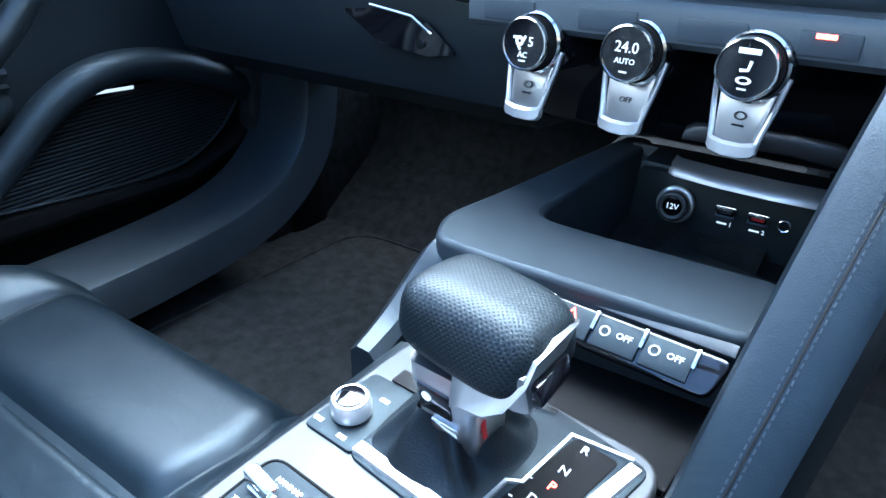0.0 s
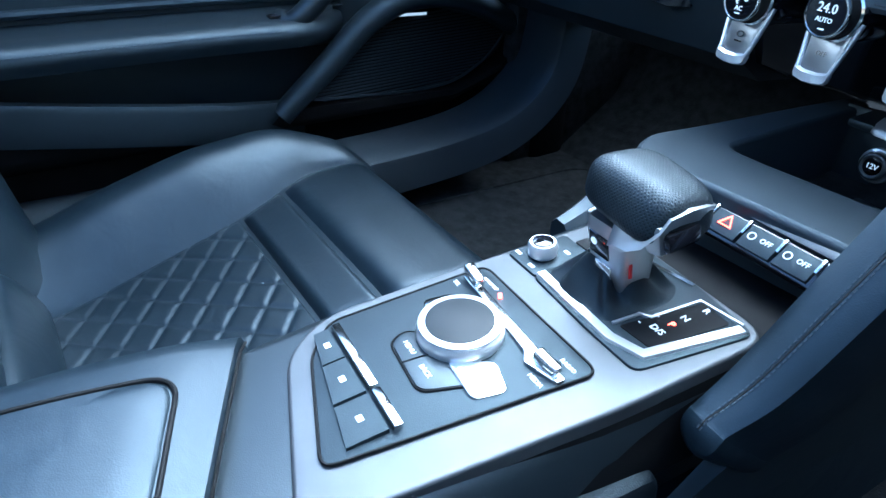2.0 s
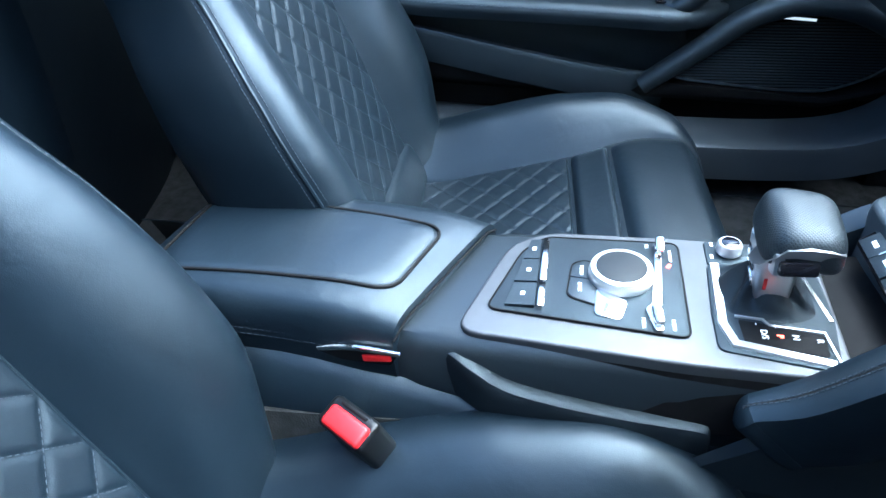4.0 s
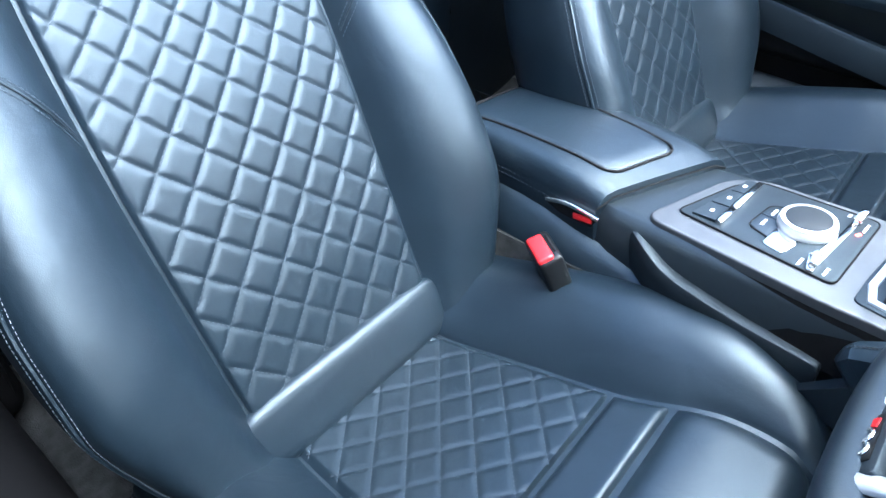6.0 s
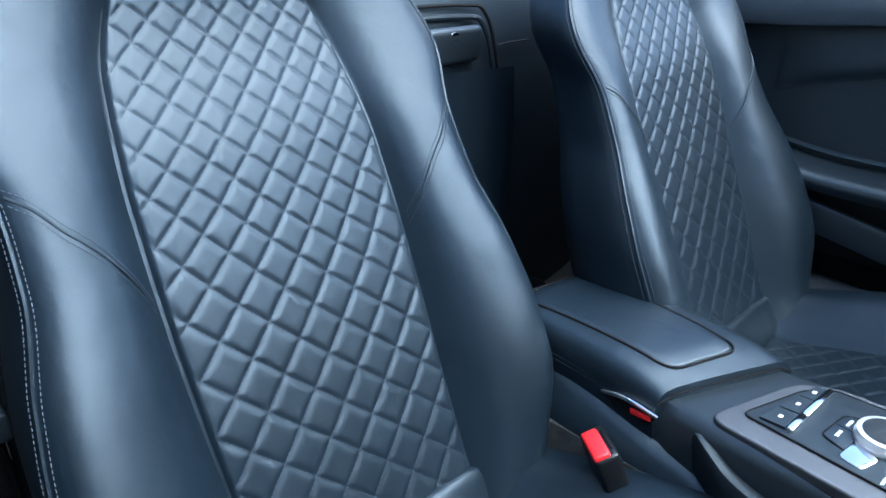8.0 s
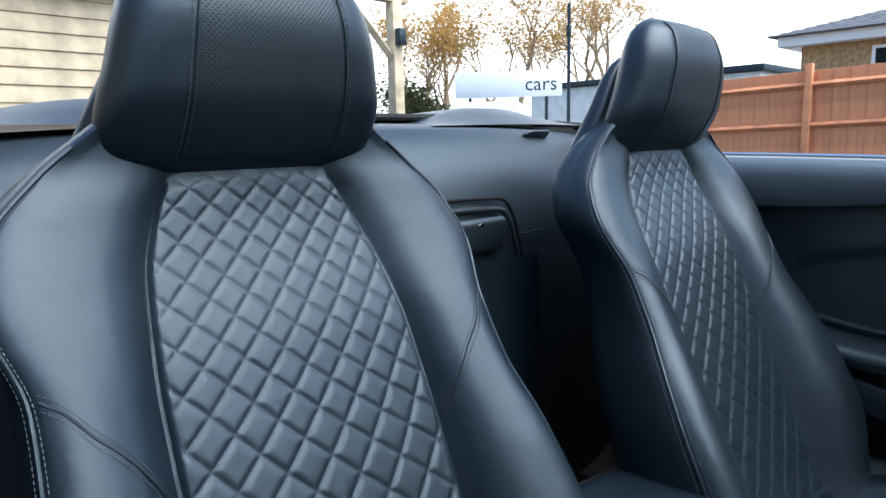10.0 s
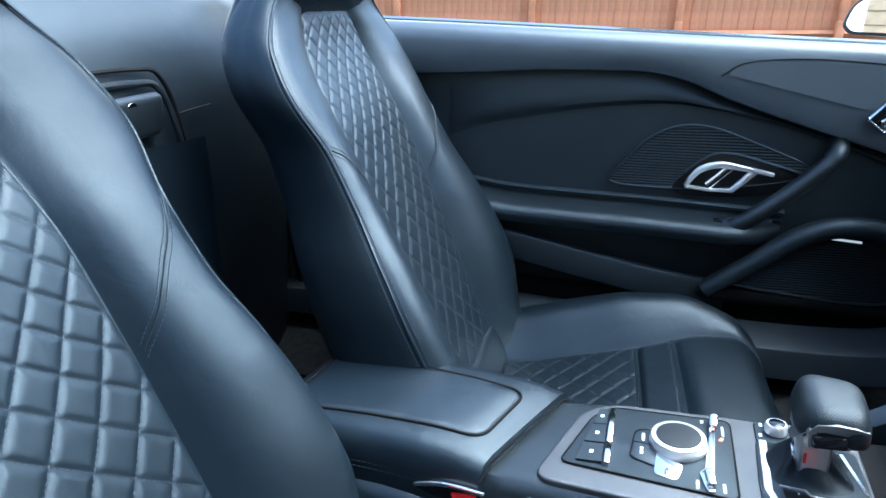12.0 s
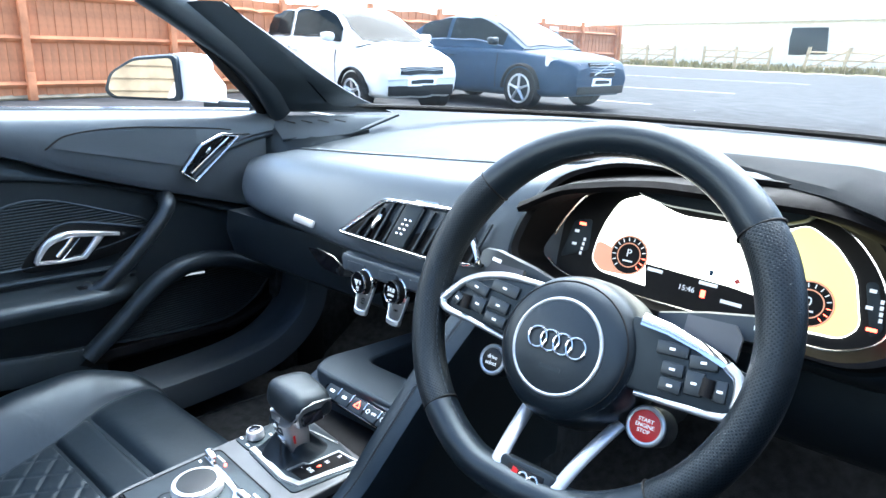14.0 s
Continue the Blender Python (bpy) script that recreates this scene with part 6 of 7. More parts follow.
osill = merge(merge(box(0.09, 1.50, 0.10, pose(-0.735, 0.25, 0.200), 0.02), box(0.016, 1.40, 0.24, pose(-0.728, 0.26, 0.30), 0.004)), box(0.14, 0.09, 0.50, pose(-0.70, 0.945, 0.42), 0.02))
tagged(finish("outer_sill", osill, BLACKTRIM_SHADE), "black rubber-sealed outer door sill", "sill", kind="structure")
kick = box(0.04, 0.50, 0.45, pose(-0.66, 1.10, 0.42), 0.01)
tagged(finish("kick_panel", kick, CARPET), "dark carpeted footwell side panel", "footwell", kind="structure")
well = loft([[(x, 0.78, 0.178), (x, 0.98, 0.20), (x, 1.12, 0.29), (x, 1.20, 0.42), (x, 1.22, 0.62), (x, 1.26, 0.62), (x, 1.26, 0.15), (x, 0.78, 0.15)] for x in (-0.68, -0.3, 0.1, 0.70)])
tagged(finish("bulkhead_carpet", well, CARPET), "black carpeted footwell front", "footwell", kind="structure")
fm = thing("floor_mat", None, "black carpet floor mat in the passenger footwell", "floor mat")
fm_out = rounded([(-0.58, 0.34), (-0.16, 0.34), (-0.12, 0.60), (-0.20, 0.96), (-0.54, 0.96)], 0.06)
part("carpet_top", prism(fm_out, 0.008, pose(0, 0, 0.201), 0.003), CARPET, fm)
part("binding", tube([(x, y, 0.2085) for x, y in fm_out], 0.0028, 8, closed=True), CARPET, fm, "bound edge")
tun = loft([[(-0.135, y, 0.19), (-0.125, y, z), (-0.10, y, z + 0.02), (0.09, y, z + 0.02), (0.13, y, 0.19)] for y, z in ((-0.46, 0.31), (0.3, 0.33), (0.55, 0.38), (0.80, 0.44), (1.2, 0.46))])
tagged(finish("tunnel", tun, CARPET), "carpeted centre tunnel", "tunnel", kind="structure")

# ---------------- rear bulkhead and deck ----------------
rear = thing("rear_bulkhead", None, "dark leather rear bulkhead with stowage hatch behind the seats", "bulkhead")
rs = [(-0.40, 0.20), (-0.385, 0.45), (-0.375, 0.62), (-0.37, 0.74), (-0.385, 0.82), (-0.42, 0.885), (-0.47, 0.918), (-0.55, 0.930), (-0.62, 0.930)]
part("rear_wall", loft([[(x, y - 0.10 * (abs(x) / 0.72) ** 4, z - 0.03 * (abs(x) / 0.72) ** 3) for y, z in rs] for x in [-0.74 + 1.48 * i / 40 for i in range(41)]], closed=False), LITLEATHER, rear)
hl = spline([(0.12, -0.362, 0.45), (0.115, -0.362, 0.70), (0.10, -0.366, 0.79), (0.06, -0.376, 0.806), (-0.11, -0.376, 0.806), (-0.155, -0.366, 0.79), (-0.18, -0.360, 0.70), (-0.24, -0.372, 0.45)], 60)
part("hatch_gap", tube(hl, 0.0030, 6), BLACKTRIM_SHADE, rear)
part("hatch_frame", tube([Vector((p.x * 0.93 - 0.002, p.y + 0.004, p.z - 0.016)) for p in hl], 0.0045, 8), SOFT, rear)
hp_ = part("hatch_latch", box(0.19, 0.02, 0.055, pose(-0.035, -0.358, 0.752, -8), 0.01, 3), SOFT, rear)
part("hatch_lock", disc(0.011, 0.003, pose(-0.066, -0.3465, 0.762, 82), 24, 0.0008), CHROME, hp_, "chrome keyhole lock")
part("keyhole", box(0.006, 0.0008, 0.0015, pose(-0.066, -0.3430, 0.762)), RUBBER, hp_)
part("stowage_net", grid(lambda u, v: (-0.20 + 0.30 * u + 0.03 * (1 - v) * (u - 0.5), -0.352 + 0.012 * math.sin(6 * u + 2 * v), 0.42 + 0.29 * v), 20, 10), LEATHER, rear, "dark padded stowage cover")
part("cross_seam", tube([(-0.185, -0.366, 0.742), (-0.215, -0.365, 0.744), (-0.26, -0.366, 0.744)], 0.0015, 6), RUBBER, rear)
for sx in (1, -1):
    gd = part("belt_guide", prism(rounded([(-0.038, -0.008), (0.030, -0.008), (0.040, 0.0), (0.026, 0.012), (-0.030, 0.012)], 0.005), 0.004, pose(sx * 0.335, -0.452, 0.905, 38), 0.001), SOFT, rear)
    part("guide_slot", prism(rounded([(-0.020, -0.005), (0.018, -0.005), (0.024, 0.0), (0.016, 0.007), (-0.016, 0.007)], 0.003), 0.002, pose(sx * 0.335, -0.4535, 0.908, 38), 0.0005), SOFT, gd)
deck = thing("rear_deck", None, "white painted rear deck with dark folded roof cover", "rear deck")
part("white_deck", grid(lambda u, v: (-0.78 + 1.56 * u, -0.62 - 1.3 * v, 0.945 - 0.02 * (2 * u - 1) ** 2 - 0.10 * v * v), 24, 12), WHITEPAINT, deck)
for sx in (1, -1):
    part("roof_hump", grid(lambda u, v, sx=sx: (sx * (0.36 + 0.24 * (2 * u - 1) * (1 - 0.4 * v)), -0.50 - 0.9 * v, 0.925 + 0.045 * math.sin(math.pi * u) * (1 - v) ** 0.5 * min(1, v * 8 + 0.05)), 20, 20), SOFT, deck, "dark padded roof hump")
part("deck_seal", tube([(-0.74, -0.615, 0.928), (-0.3, -0.62, 0.944), (0.3, -0.62, 0.944), (0.74, -0.615, 0.928)], 0.007, 8), RUBBER, deck)
for sx in (1, -1):
    q = thing("rear_quarter", None, "white painted rear quarter with black door seal", "car body", "rear quarters")
    part("skin", grid(lambda u, v, sx=sx: (sx * (0.76 + 0.14 * math.sin(math.pi * 0.5 * v)), -0.42 - 1.5 * u, 0.915 + 0.03 * math.sin(math.pi * u) - 0.35 * v), 20, 10), WHITEPAINT, q)
    part("door_seal", tube(spline([(sx * 0.70, -0.40, 0.905), (sx * 0.735, -0.385, 0.88), (sx * 0.75, -0.375, 0.80), (sx * 0.74, -0.37, 0.6)], 16), 0.014, 8), RUBBER, q)
    part("striker", box(0.03, 0.04, 0.03, pose(sx * 0.715, -0.36, 0.875), 0.006), HARD, q)

def seat_belt(m, sx):
    """Black webbing from the guide on the rear shelf down beside the seat, its tongue hanging on it."""
    belt = thing("seat_belt", m, "black webbing seat belt hanging beside the seat", "seat belt", "seat belts")
    run = spline([(sx * 0.075, -0.452, 0.918), (sx * 0.12, -0.435, 0.912), (sx * 0.17, -0.410, 0.880), (sx * 0.225, -0.395, 0.80), (sx * 0.262, -0.380, 0.60), (sx * 0.270, -0.360, 0.42), (sx * 0.275, -0.340, 0.27)], 40)
    part("webbing", loft([[(p.x - 0.004, p.y - 0.022, p.z - 0.003), (p.x + 0.004, p.y + 0.022, p.z - 0.003), (p.x + 0.004, p.y + 0.022, p.z), (p.x - 0.004, p.y - 0.022, p.z)] for p in run]), RUBBER, belt)
    tg = part("tongue", box(0.016, 0.052, 0.034, pose(sx * 0.268, -0.362, 0.43, 6), 0.005, 3), HARD, belt, "black tongue grip")
    part("tongue_plate", box(0.003, 0.024, 0.030, pose(sx * 0.268, -0.356, 0.402, 6), 0.001), CHROME, tg)
    part("stop_button", disc(0.006, 0.004, pose(sx * 0.258, -0.366, 0.50, 0, 90), 16, 0.001), HARD, belt)
    part("guide_loop", tube([(sx * 0.10, -0.470, 0.912), (sx * 0.10, -0.415, 0.924), (sx * 0.13, -0.405, 0.905)], 0.005, 8), CHROME, belt)
    return belt


seat_belt(pose(0.335, 0, 0), 1)
seat_belt(pose(-0.36, 0.03, 0), -1)

# ---------------- windscreen frame and mirror ----------------
screen = thing("windscreen", None, "windscreen in a dark frame", "windscreen")
pil = [(-0.67, 0.90, 0.835), (-0.625, 0.80, 0.93), (-0.60, 0.62, 1.035), (-0.57, 0.42, 1.13), (-0.53, 0.24, 1.20)]
for sx, nm in ((1, "a_pillar"), (-1, "a_pillar")):
    pp = spline([((p[0] if sx > 0 else -p[0] + 0.02), p[1], p[2]) for p in pil], 24)
    part(nm, tube(pp, [(0.036 if sx > 0 else 0.055 - 0.015 * min(1, i / 7)) for i in range(24)], 14, up=(1, 0, 0.3), flat=0.75), SOFT, screen, "dark trimmed windscreen pillar")
part("header_rail", tube([(-0.53, 0.24, 1.20), (-0.3, 0.20, 1.215), (0.3, 0.20, 1.215), (0.55, 0.24, 1.20)], 0.03, 10), SOFT, screen)
part("wiper_seal", tube(spline([(-0.60, 0.98, 0.846), (-0.40, 1.14, 0.846), (-0.1, 1.27, 0.848), (0.15, 1.29, 0.848), (0.45, 1.26, 0.846), (0.66, 1.10, 0.846)], 40), 0.012, 8, flat=0.6), RUBBER, screen)
top4 = [Vector(p) for p in ((-0.700, 0.870, 0.818), (-0.452, 1.065, 0.830), (-0.518, 0.98, 0.786), (-0.622, 0.870, 0.768))]
part("corner_panel", grid(lambda u, v: top4[0].lerp(top4[1], u).lerp(top4[3].lerp(top4[2], u), v) + Vector((0, 0, 0.006 * math.sin(math.pi * v))), 16, 8), LITDASH, screen, "dark corner panel with demister slots")
part("corner_edge", tube(spline([top4[3] + Vector((0, -0.002, 0.001)), top4[3].lerp(top4[2], 0.5) + Vector((-0.01, 0.004, 0.002)), top4[2], top4[1]], 24), 0.0028, 8), SOFT, screen)
part("corner_wedge", loft([[(-0.70, 0.84, 0.80), (-0.622, 0.872, 0.767), (-0.602, 0.856, 0.735), (-0.70, 0.84, 0.66)], [(-0.60, 0.95, 0.795), (-0.566, 0.925, 0.775), (-0.570, 0.885, 0.740), (-0.60, 0.92, 0.66)], [(-0.50, 1.02, 0.795), (-0.516, 0.982, 0.785), (-0.520, 0.965, 0.765), (-0.52, 1.0, 0.66)]]), HARD, screen)
for i in range(4):
    part("demister_slot", box(0.026, 0.004, 0.002, pose(-0.628 + 0.030 * i, 0.893 + 0.024 * i, 0.8075 + 0.0022 * i, -18, 10, 40), 0.001), RUBBER, screen)
part("corner_close", box(0.03, 0.50, 0.30, pose(-0.715, 1.06, 0.66), 0.004), HARD, screen)
flare = []
for l, r in (((-0.695, 0.872, 0.822), (-0.490, 1.078, 0.834)), ((-0.672, 0.832, 0.855), (-0.545, 1.02, 0.868)), ((-0.635, 0.755, 0.910), (-0.556, 0.93, 0.915)), ((-0.615, 0.690, 0.965), (-0.560, 0.82, 0.980)), ((-0.602, 0.610, 1.025), (-0.562, 0.70, 1.045))):
    l, r = Vector(l), Vector(r); o = Vector((0.010, -0.008, 0.006))
    flare.append([l, l.lerp(r, 0.25) + o, l.lerp(r, 0.6) + o, r, r + Vector((-0.03, 0.035, -0.004)), l + Vector((-0.05, 0.03, 0))])
flare = [list(c) for c in zip(*[spline(c, 20) for c in zip(*flare)])]
part("pillar_base", loft(flare), SOFT, screen, "flared dark base of the windscreen pillar")
part("pillar_seal", tube(spline([(-0.700, 0.874, 0.815), (-0.676, 0.832, 0.855), (-0.638, 0.755, 0.910), (-0.618, 0.690, 0.965), (-0.604, 0.61, 1.025)], 24), 0.011, 10), RUBBER, screen)
wb = spline([(-0.58, 0.97, 0.842), (-0.40, 1.14, 0.846), (-0.1, 1.27, 0.848), (0.15, 1.29, 0.848), (0.45, 1.26, 0.846), (0.66, 1.08, 0.846)], 25)
wt = spline([(-0.53, 0.24, 1.20), (-0.3, 0.20, 1.215), (0.0, 0.19, 1.22), (0.3, 0.20, 1.215), (0.57, 0.24, 1.20)], 25)
pane = part("windscreen_pane", loft([[b.lerp(t, k) + Vector((0, 0.03, 0.06)) * math.sin(math.pi * k) for k in [i / 10 for i in range(11)]] + [b.lerp(t, k) + Vector((0, 0.03, 0.06)) * math.sin(math.pi * k) + Vector((0, 0.003, 0.003)) for k in [1 - i / 10 for i in range(11)]] for b, t in zip(wb, wt)]), PANE, screen, "clear windscreen glass")
pane.visible_shadow = False
mirror = thing("door_mirror", pose(-1.16, 0.845, 0.884, 0, 0, 34), "white wing mirror with dark frame on the passenger side", "wing mirror")
mo = rounded([(-0.108, -0.030), (-0.092, 0.012), (-0.030, 0.046), (0.078, 0.056), (0.084, -0.046), (-0.088, -0.046)], 0.016)
MM = Matrix(((1, 0, 0, 0.0), (0, 0, -1, -0.045), (0, 1, 0, 0), (0, 0, 0, 1)))
part("shell", loft([[(x * k + dx, y, z * k2 + 0.002) for x, z in [(p[0] * 1.16, p[1] * 1.20) for p in mo]] for k, k2, y, dx in ((1.0, 1.0, -0.030, 0.0), (1.06, 1.05, 0.0, 0.02), (1.0, 1.0, 0.045, 0.05), (0.7, 0.75, 0.085, 0.06), (0.35, 0.4, 0.10, 0.06))]), WHITEPAINT, mirror)
part("cheek", loft([[(0.080, -0.034, -0.048), (0.080, -0.034, 0.058), (0.080, 0.05, 0.05), (0.080, 0.05, -0.048)], [(0.135, -0.030, -0.052), (0.135, -0.030, 0.038), (0.135, 0.05, 0.035), (0.135, 0.05, -0.052)], [(0.175, -0.015, -0.056), (0.175, -0.015, -0.012), (0.175, 0.05, -0.012), (0.175, 0.05, -0.056)]]), WHITEPAINT, mirror)
part("mirror_frame", prism([(x * 1.13, y * 1.16) for x, y in mo], 0.026, MM @ pose(0, 0, -0.022), 0.004), HARD, mirror)
MIRROR = mat("mirror", (0.50, 0.50, 0.50), 0.02, metal=1.0, var=0)
part("mirror_glass", prism(mo, 0.001, MM @ pose(0, 0, 0.005)), MIRROR, mirror, "mirror glass")
part("foot", box(0.14, 0.05, 0.024, pose(0.20, 0.02, -0.062), 0.010), HARD, mirror)

# ---------------- driver's side shell ----------------
ddoor = thing("driver_door", None, "closed white driver's door with dark leather trim inside", "car door")
DBELT = [(-0.42, 0.845), (0.0, 0.838), (0.5, 0.828), (0.90, 0.820)]
yd = [-0.40 + 1.28 * i / 24 for i in range(25)]
part("upper_trim", loft([[(0.80, y, lerp(DBELT, y) - 0.06), (0.795, y, lerp(DBELT, y) - 0.006), (0.745, y, lerp(DBELT, y)), (0.722, y, lerp(DBELT, y) - 0.010), (0.714, y, lerp(DBELT, y) - 0.034), (0.722, y, 0.765), (0.745, y, 0.755)] for y in yd]), LITDASH, ddoor, "padded upper door trim")
part("door_panel", grid(lambda u, v: (0.742 - 0.006 * math.sin(math.pi * v), -0.40 + 1.28 * u, 0.24 + 0.525 * v), 24, 12), LEATHER, ddoor)
part("door_armrest", loft([[(0.745, y, 0.50), (0.700, y, 0.475), (0.690, y, 0.492), (0.696, y, 0.506), (0.715, y, 0.510), (0.745, y, 0.520)] for y in yd[4:17]]), LEATHER, ddoor)
part("pocket", box(0.030, 0.95, 0.13, pose(0.722, 0.25, 0.365), 0.012, 3), HARD, ddoor)
part("skin", loft([[(0.81, y, 0.20), (0.87, y, 0.45), (0.86, y, 0.70), (0.812, y, lerp(DBELT, y) - 0.008), (0.803, y, lerp(DBELT, y) - 0.008), (0.803, y, 0.20)] for y in yd[::6]]), WHITEPAINT, ddoor, "white painted outer door skin")
part("window_seal", tube([(0.785, y, lerp(DBELT, y) + 0.002) for y in yd[::4]], 0.004, 6), RUBBER, ddoor)
# sill and pillar coloured near black for the shade beside the seat
dsill = merge(box(0.11, 1.45, 0.14, pose(0.685, 0.18, 0.24), 0.03, 3), box(0.20, 0.16, 0.66, pose(0.70, -0.46, 0.52, 8), 0.03, 3))
tagged(finish("driver_sill", dsill, BLACKTRIM_SHADE), "door sill and pillar trim beside the driver's seat, blackened for shade", "sill", kind="structure")
for sx in (1, -1):
    part("side_closing", box(0.03, 0.34, 0.66, pose(sx * 0.775, -0.50, 0.53), 0.01), BLACKTRIM_SHADE, rear)
part("rear_side_trim", box(0.16, 0.14, 0.64, pose(-0.70, -0.40, 0.54, 8), 0.03, 3), LEATHER, rear)



# ---------------- parked cars ----------------
GLASS = mat("dark_glass", (0.010, 0.014, 0.016), 0.12, var=0, spec=0.04)
LAMP = mat("lamp_glass", (0.75, 0.77, 0.8), 0.1, var=0, coat=0.8)


def parked(name, m, stations, house, axle, paint, label, wheel_r, nose):
    car = thing(name, m, label, "car", "parked cars")
    col = lambda rows, k: [(r[0], r[k]) for r in rows]
    x0, x1 = stations[0][0], stations[-1][0]; secs = []
    for i in range(49):
        x = x0 + (x1 - x0) * (0.5 - 0.5 * math.cos(math.pi * i / 48)); zb, zt, w = (lerp(col(stations, k), x) for k in (1, 2, 3))
        half = spline([(w * 0.80, zb, 0), (w * 0.955, zb + 0.06, 0), (w, zb + 0.20, 0), (w * 1.008, zb + (zt - zb) * 0.58, 0), (w * 0.992, zb + (zt - zb) * 0.70, 0), (w * 0.975, zt - 0.09, 0), (w * 0.92, zt - 0.025, 0), (w * 0.78, zt, 0), (w * 0.4, zt + 0.022, 0)], 17)
        secs.append([(x, p.x, p.y) for p in half] + [(x, -p.x, p.y) for p in reversed(half)])
    body = part("body", loft(secs), paint, car)

    def cab(x, a, sy, off=0.0):
        """A point of the cabin: a from the belt line (0) over the side to the middle of the roof (1)."""
        zb, zt, wb, wt = (lerp(col(house, k), x) for k in (1, 2, 3, 4)); h = zt - zb; f = min(1, h / 0.35)
        pr = spline([(wb, zb - 0.03, 0), (wb * 0.45 + wt * 0.55, zb + h * 0.50, 0), (wt + 0.02, zb + h * 0.86, 0), (wt * 0.90, zt - 0.006 * f, 0), (wt * 0.45, zt + 0.022 * f, 0), (0, zt + 0.030 * f, 0)], 31)
        i = min(29, int(a * 30)); p = pr[i].lerp(pr[i + 1], a * 30 - i)
        n = Vector((pr[i + 1].y - pr[i].y, pr[i].x - pr[i + 1].x)); n = n.normalized() * off if n.length > 1e-6 else n * 0
        return (x, sy * (p.x + n.x), p.y + n.y)
    hx0, hx1 = house[0][0], house[-1][0]
    part("cabin", grid(lambda u, v: cab(hx0 + (hx1 - hx0) * v, 1 - abs(u * 2 - 1), -1 if u < 0.5 else 1), 41, 40), paint, car, "painted roof and pillars")
    fx, rx, mx = house[-2][0], house[1][0], (house[-2][0] + house[1][0]) / 2 - 0.1
    part("windscreen", grid(lambda u, v: cab(fx + 0.03 + (hx1 - fx - 0.09) * v, 0.64 + 0.36 * (1 - abs(u * 2 - 1)), -1 if u < 0.5 else 1, 0.012), 25, 14), GLASS, car, "pale reflecting windscreen")
    part("rear_window", grid(lambda u, v: cab(hx0 + 0.06 + (rx - hx0 - 0.05) * v, 0.64 + 0.36 * (1 - abs(u * 2 - 1)), -1 if u < 0.5 else 1, 0.012), 25, 10), GLASS, car)
    for sy in (-1, 1):
        for a, b in ((rx - 0.10, mx - 0.05), (mx + 0.05, fx + 0.42)):
            pn = part("side_window", grid(lambda u, v, a=a, b=b, sy=sy: cab(a + (b - a) * u, 0.10 + 0.38 * v, sy, 0.012), 16, 8), GLASS, car, "dark side window")
            part("window_trim", tube([cab(a + (b - a) * i / 15, 0.09, sy, 0.014) for i in range(16)], 0.010, 6), CHROME if paint is BLUEPAINT else RUBBER, pn)
        dw = stations[len(stations) // 2][3]
        for dx in (rx + 0.05, mx, fx + 0.40):
            zb, zt = lerp(col(stations, 1), dx), lerp(col(stations, 2), dx)
            part("door_gap", tube([(dx, sy * (dw * 0.985), zt - 0.09), (dx - 0.02, sy * (dw * 1.008), zb + (zt - zb) * 0.5), (dx - 0.03, sy * dw * 0.99, zb + 0.12)], 0.007, 6), RUBBER, car)
        for dx in (rx + 0.25, mx + 0.20):
            part("door_handle", box(0.20, 0.03, 0.03, pose(dx, sy * (dw * 1.0), lerp(col(stations, 2), dx) - 0.14), 0.010), paint, car)
        part("wing_mirror", box(0.14, 0.20, 0.13, pose(fx + 0.36, sy * (house[-2][3] + 0.14), house[-2][1] + 0.10), 0.05, 3), HARD if paint is BLUEPAINT else paint, car)
        w = stations[len(stations) // 2][3]
        for ax in axle:
            wh = part("wheel", tube([(ax, sy * (w - 0.19), wheel_r), (ax, sy * (w + 0.012), wheel_r)], wheel_r, 32, up=(0, 0, 1)), RUBBER, car)
            part("rim", tube([(ax, sy * (w + 0.008), wheel_r), (ax, sy * (w + 0.018), wheel_r)], wheel_r * 0.66, 28), HARD, wh)
            part("rim_edge", ring(wheel_r * 0.66, 0.018, None, pose(ax, sy * (w + 0.018), wheel_r, 90)), BRUSHED, wh)
            for k in range(5):
                a = 2 * math.pi * k / 5 + 0.3
                part("spoke", tube([(ax, sy * (w + 0.024), wheel_r), (ax + wheel_r * 0.62 * math.cos(a), sy * (w + 0.020), wheel_r + wheel_r * 0.62 * math.sin(a))], [0.05, 0.04], 6, flat=0.5), BRUSHED, wh)
            arch = [(ax + (wheel_r + 0.05) * math.cos(math.pi * i / 16), sy * (w + 0.002), wheel_r + (wheel_r + 0.05) * math.sin(math.pi * i / 16)) for i in range(17)]
            part("wheel_arch", tube(arch, 0.05, 8, flat=0.5), RUBBER, car)
        hy, hz, hx, hl = nose["lamp"]
        part("headlight", grid(lambda u, v, sy=sy: (hx - hl * u, sy * (hy + (stations[-3][3] + 0.01 - hy) * u ** 0.7), hz - 0.075 + 0.15 * v * (0.6 + 0.4 * u) + 0.06 * u), 10, 8), LAMP, car, "clear headlight")
    x, z0, z1, y0 = nose["grille"]
    gr = part("radiator_grille", box(0.03, y0 * 2, z1 - z0, pose(x, 0, (z0 + z1) / 2, 0, -8), 0.012), RUBBER, car)
    for i in range(5):
        part("grille_bar", box(0.012, y0 * 1.94, 0.012, pose(x + 0.018, 0, z0 + (z1 - z0) * (i + 0.5) / 5, 0, -8), 0.004), CHROME if paint is BLUEPAINT else HARD, gr)
    if paint is BLUEPAINT:
        part("grille_bar", tube([(x + 0.022, -y0 * 0.7, z0 + 0.02), (x + 0.024, y0 * 0.7, z1 - 0.02)], 0.012, 6), CHROME, gr)
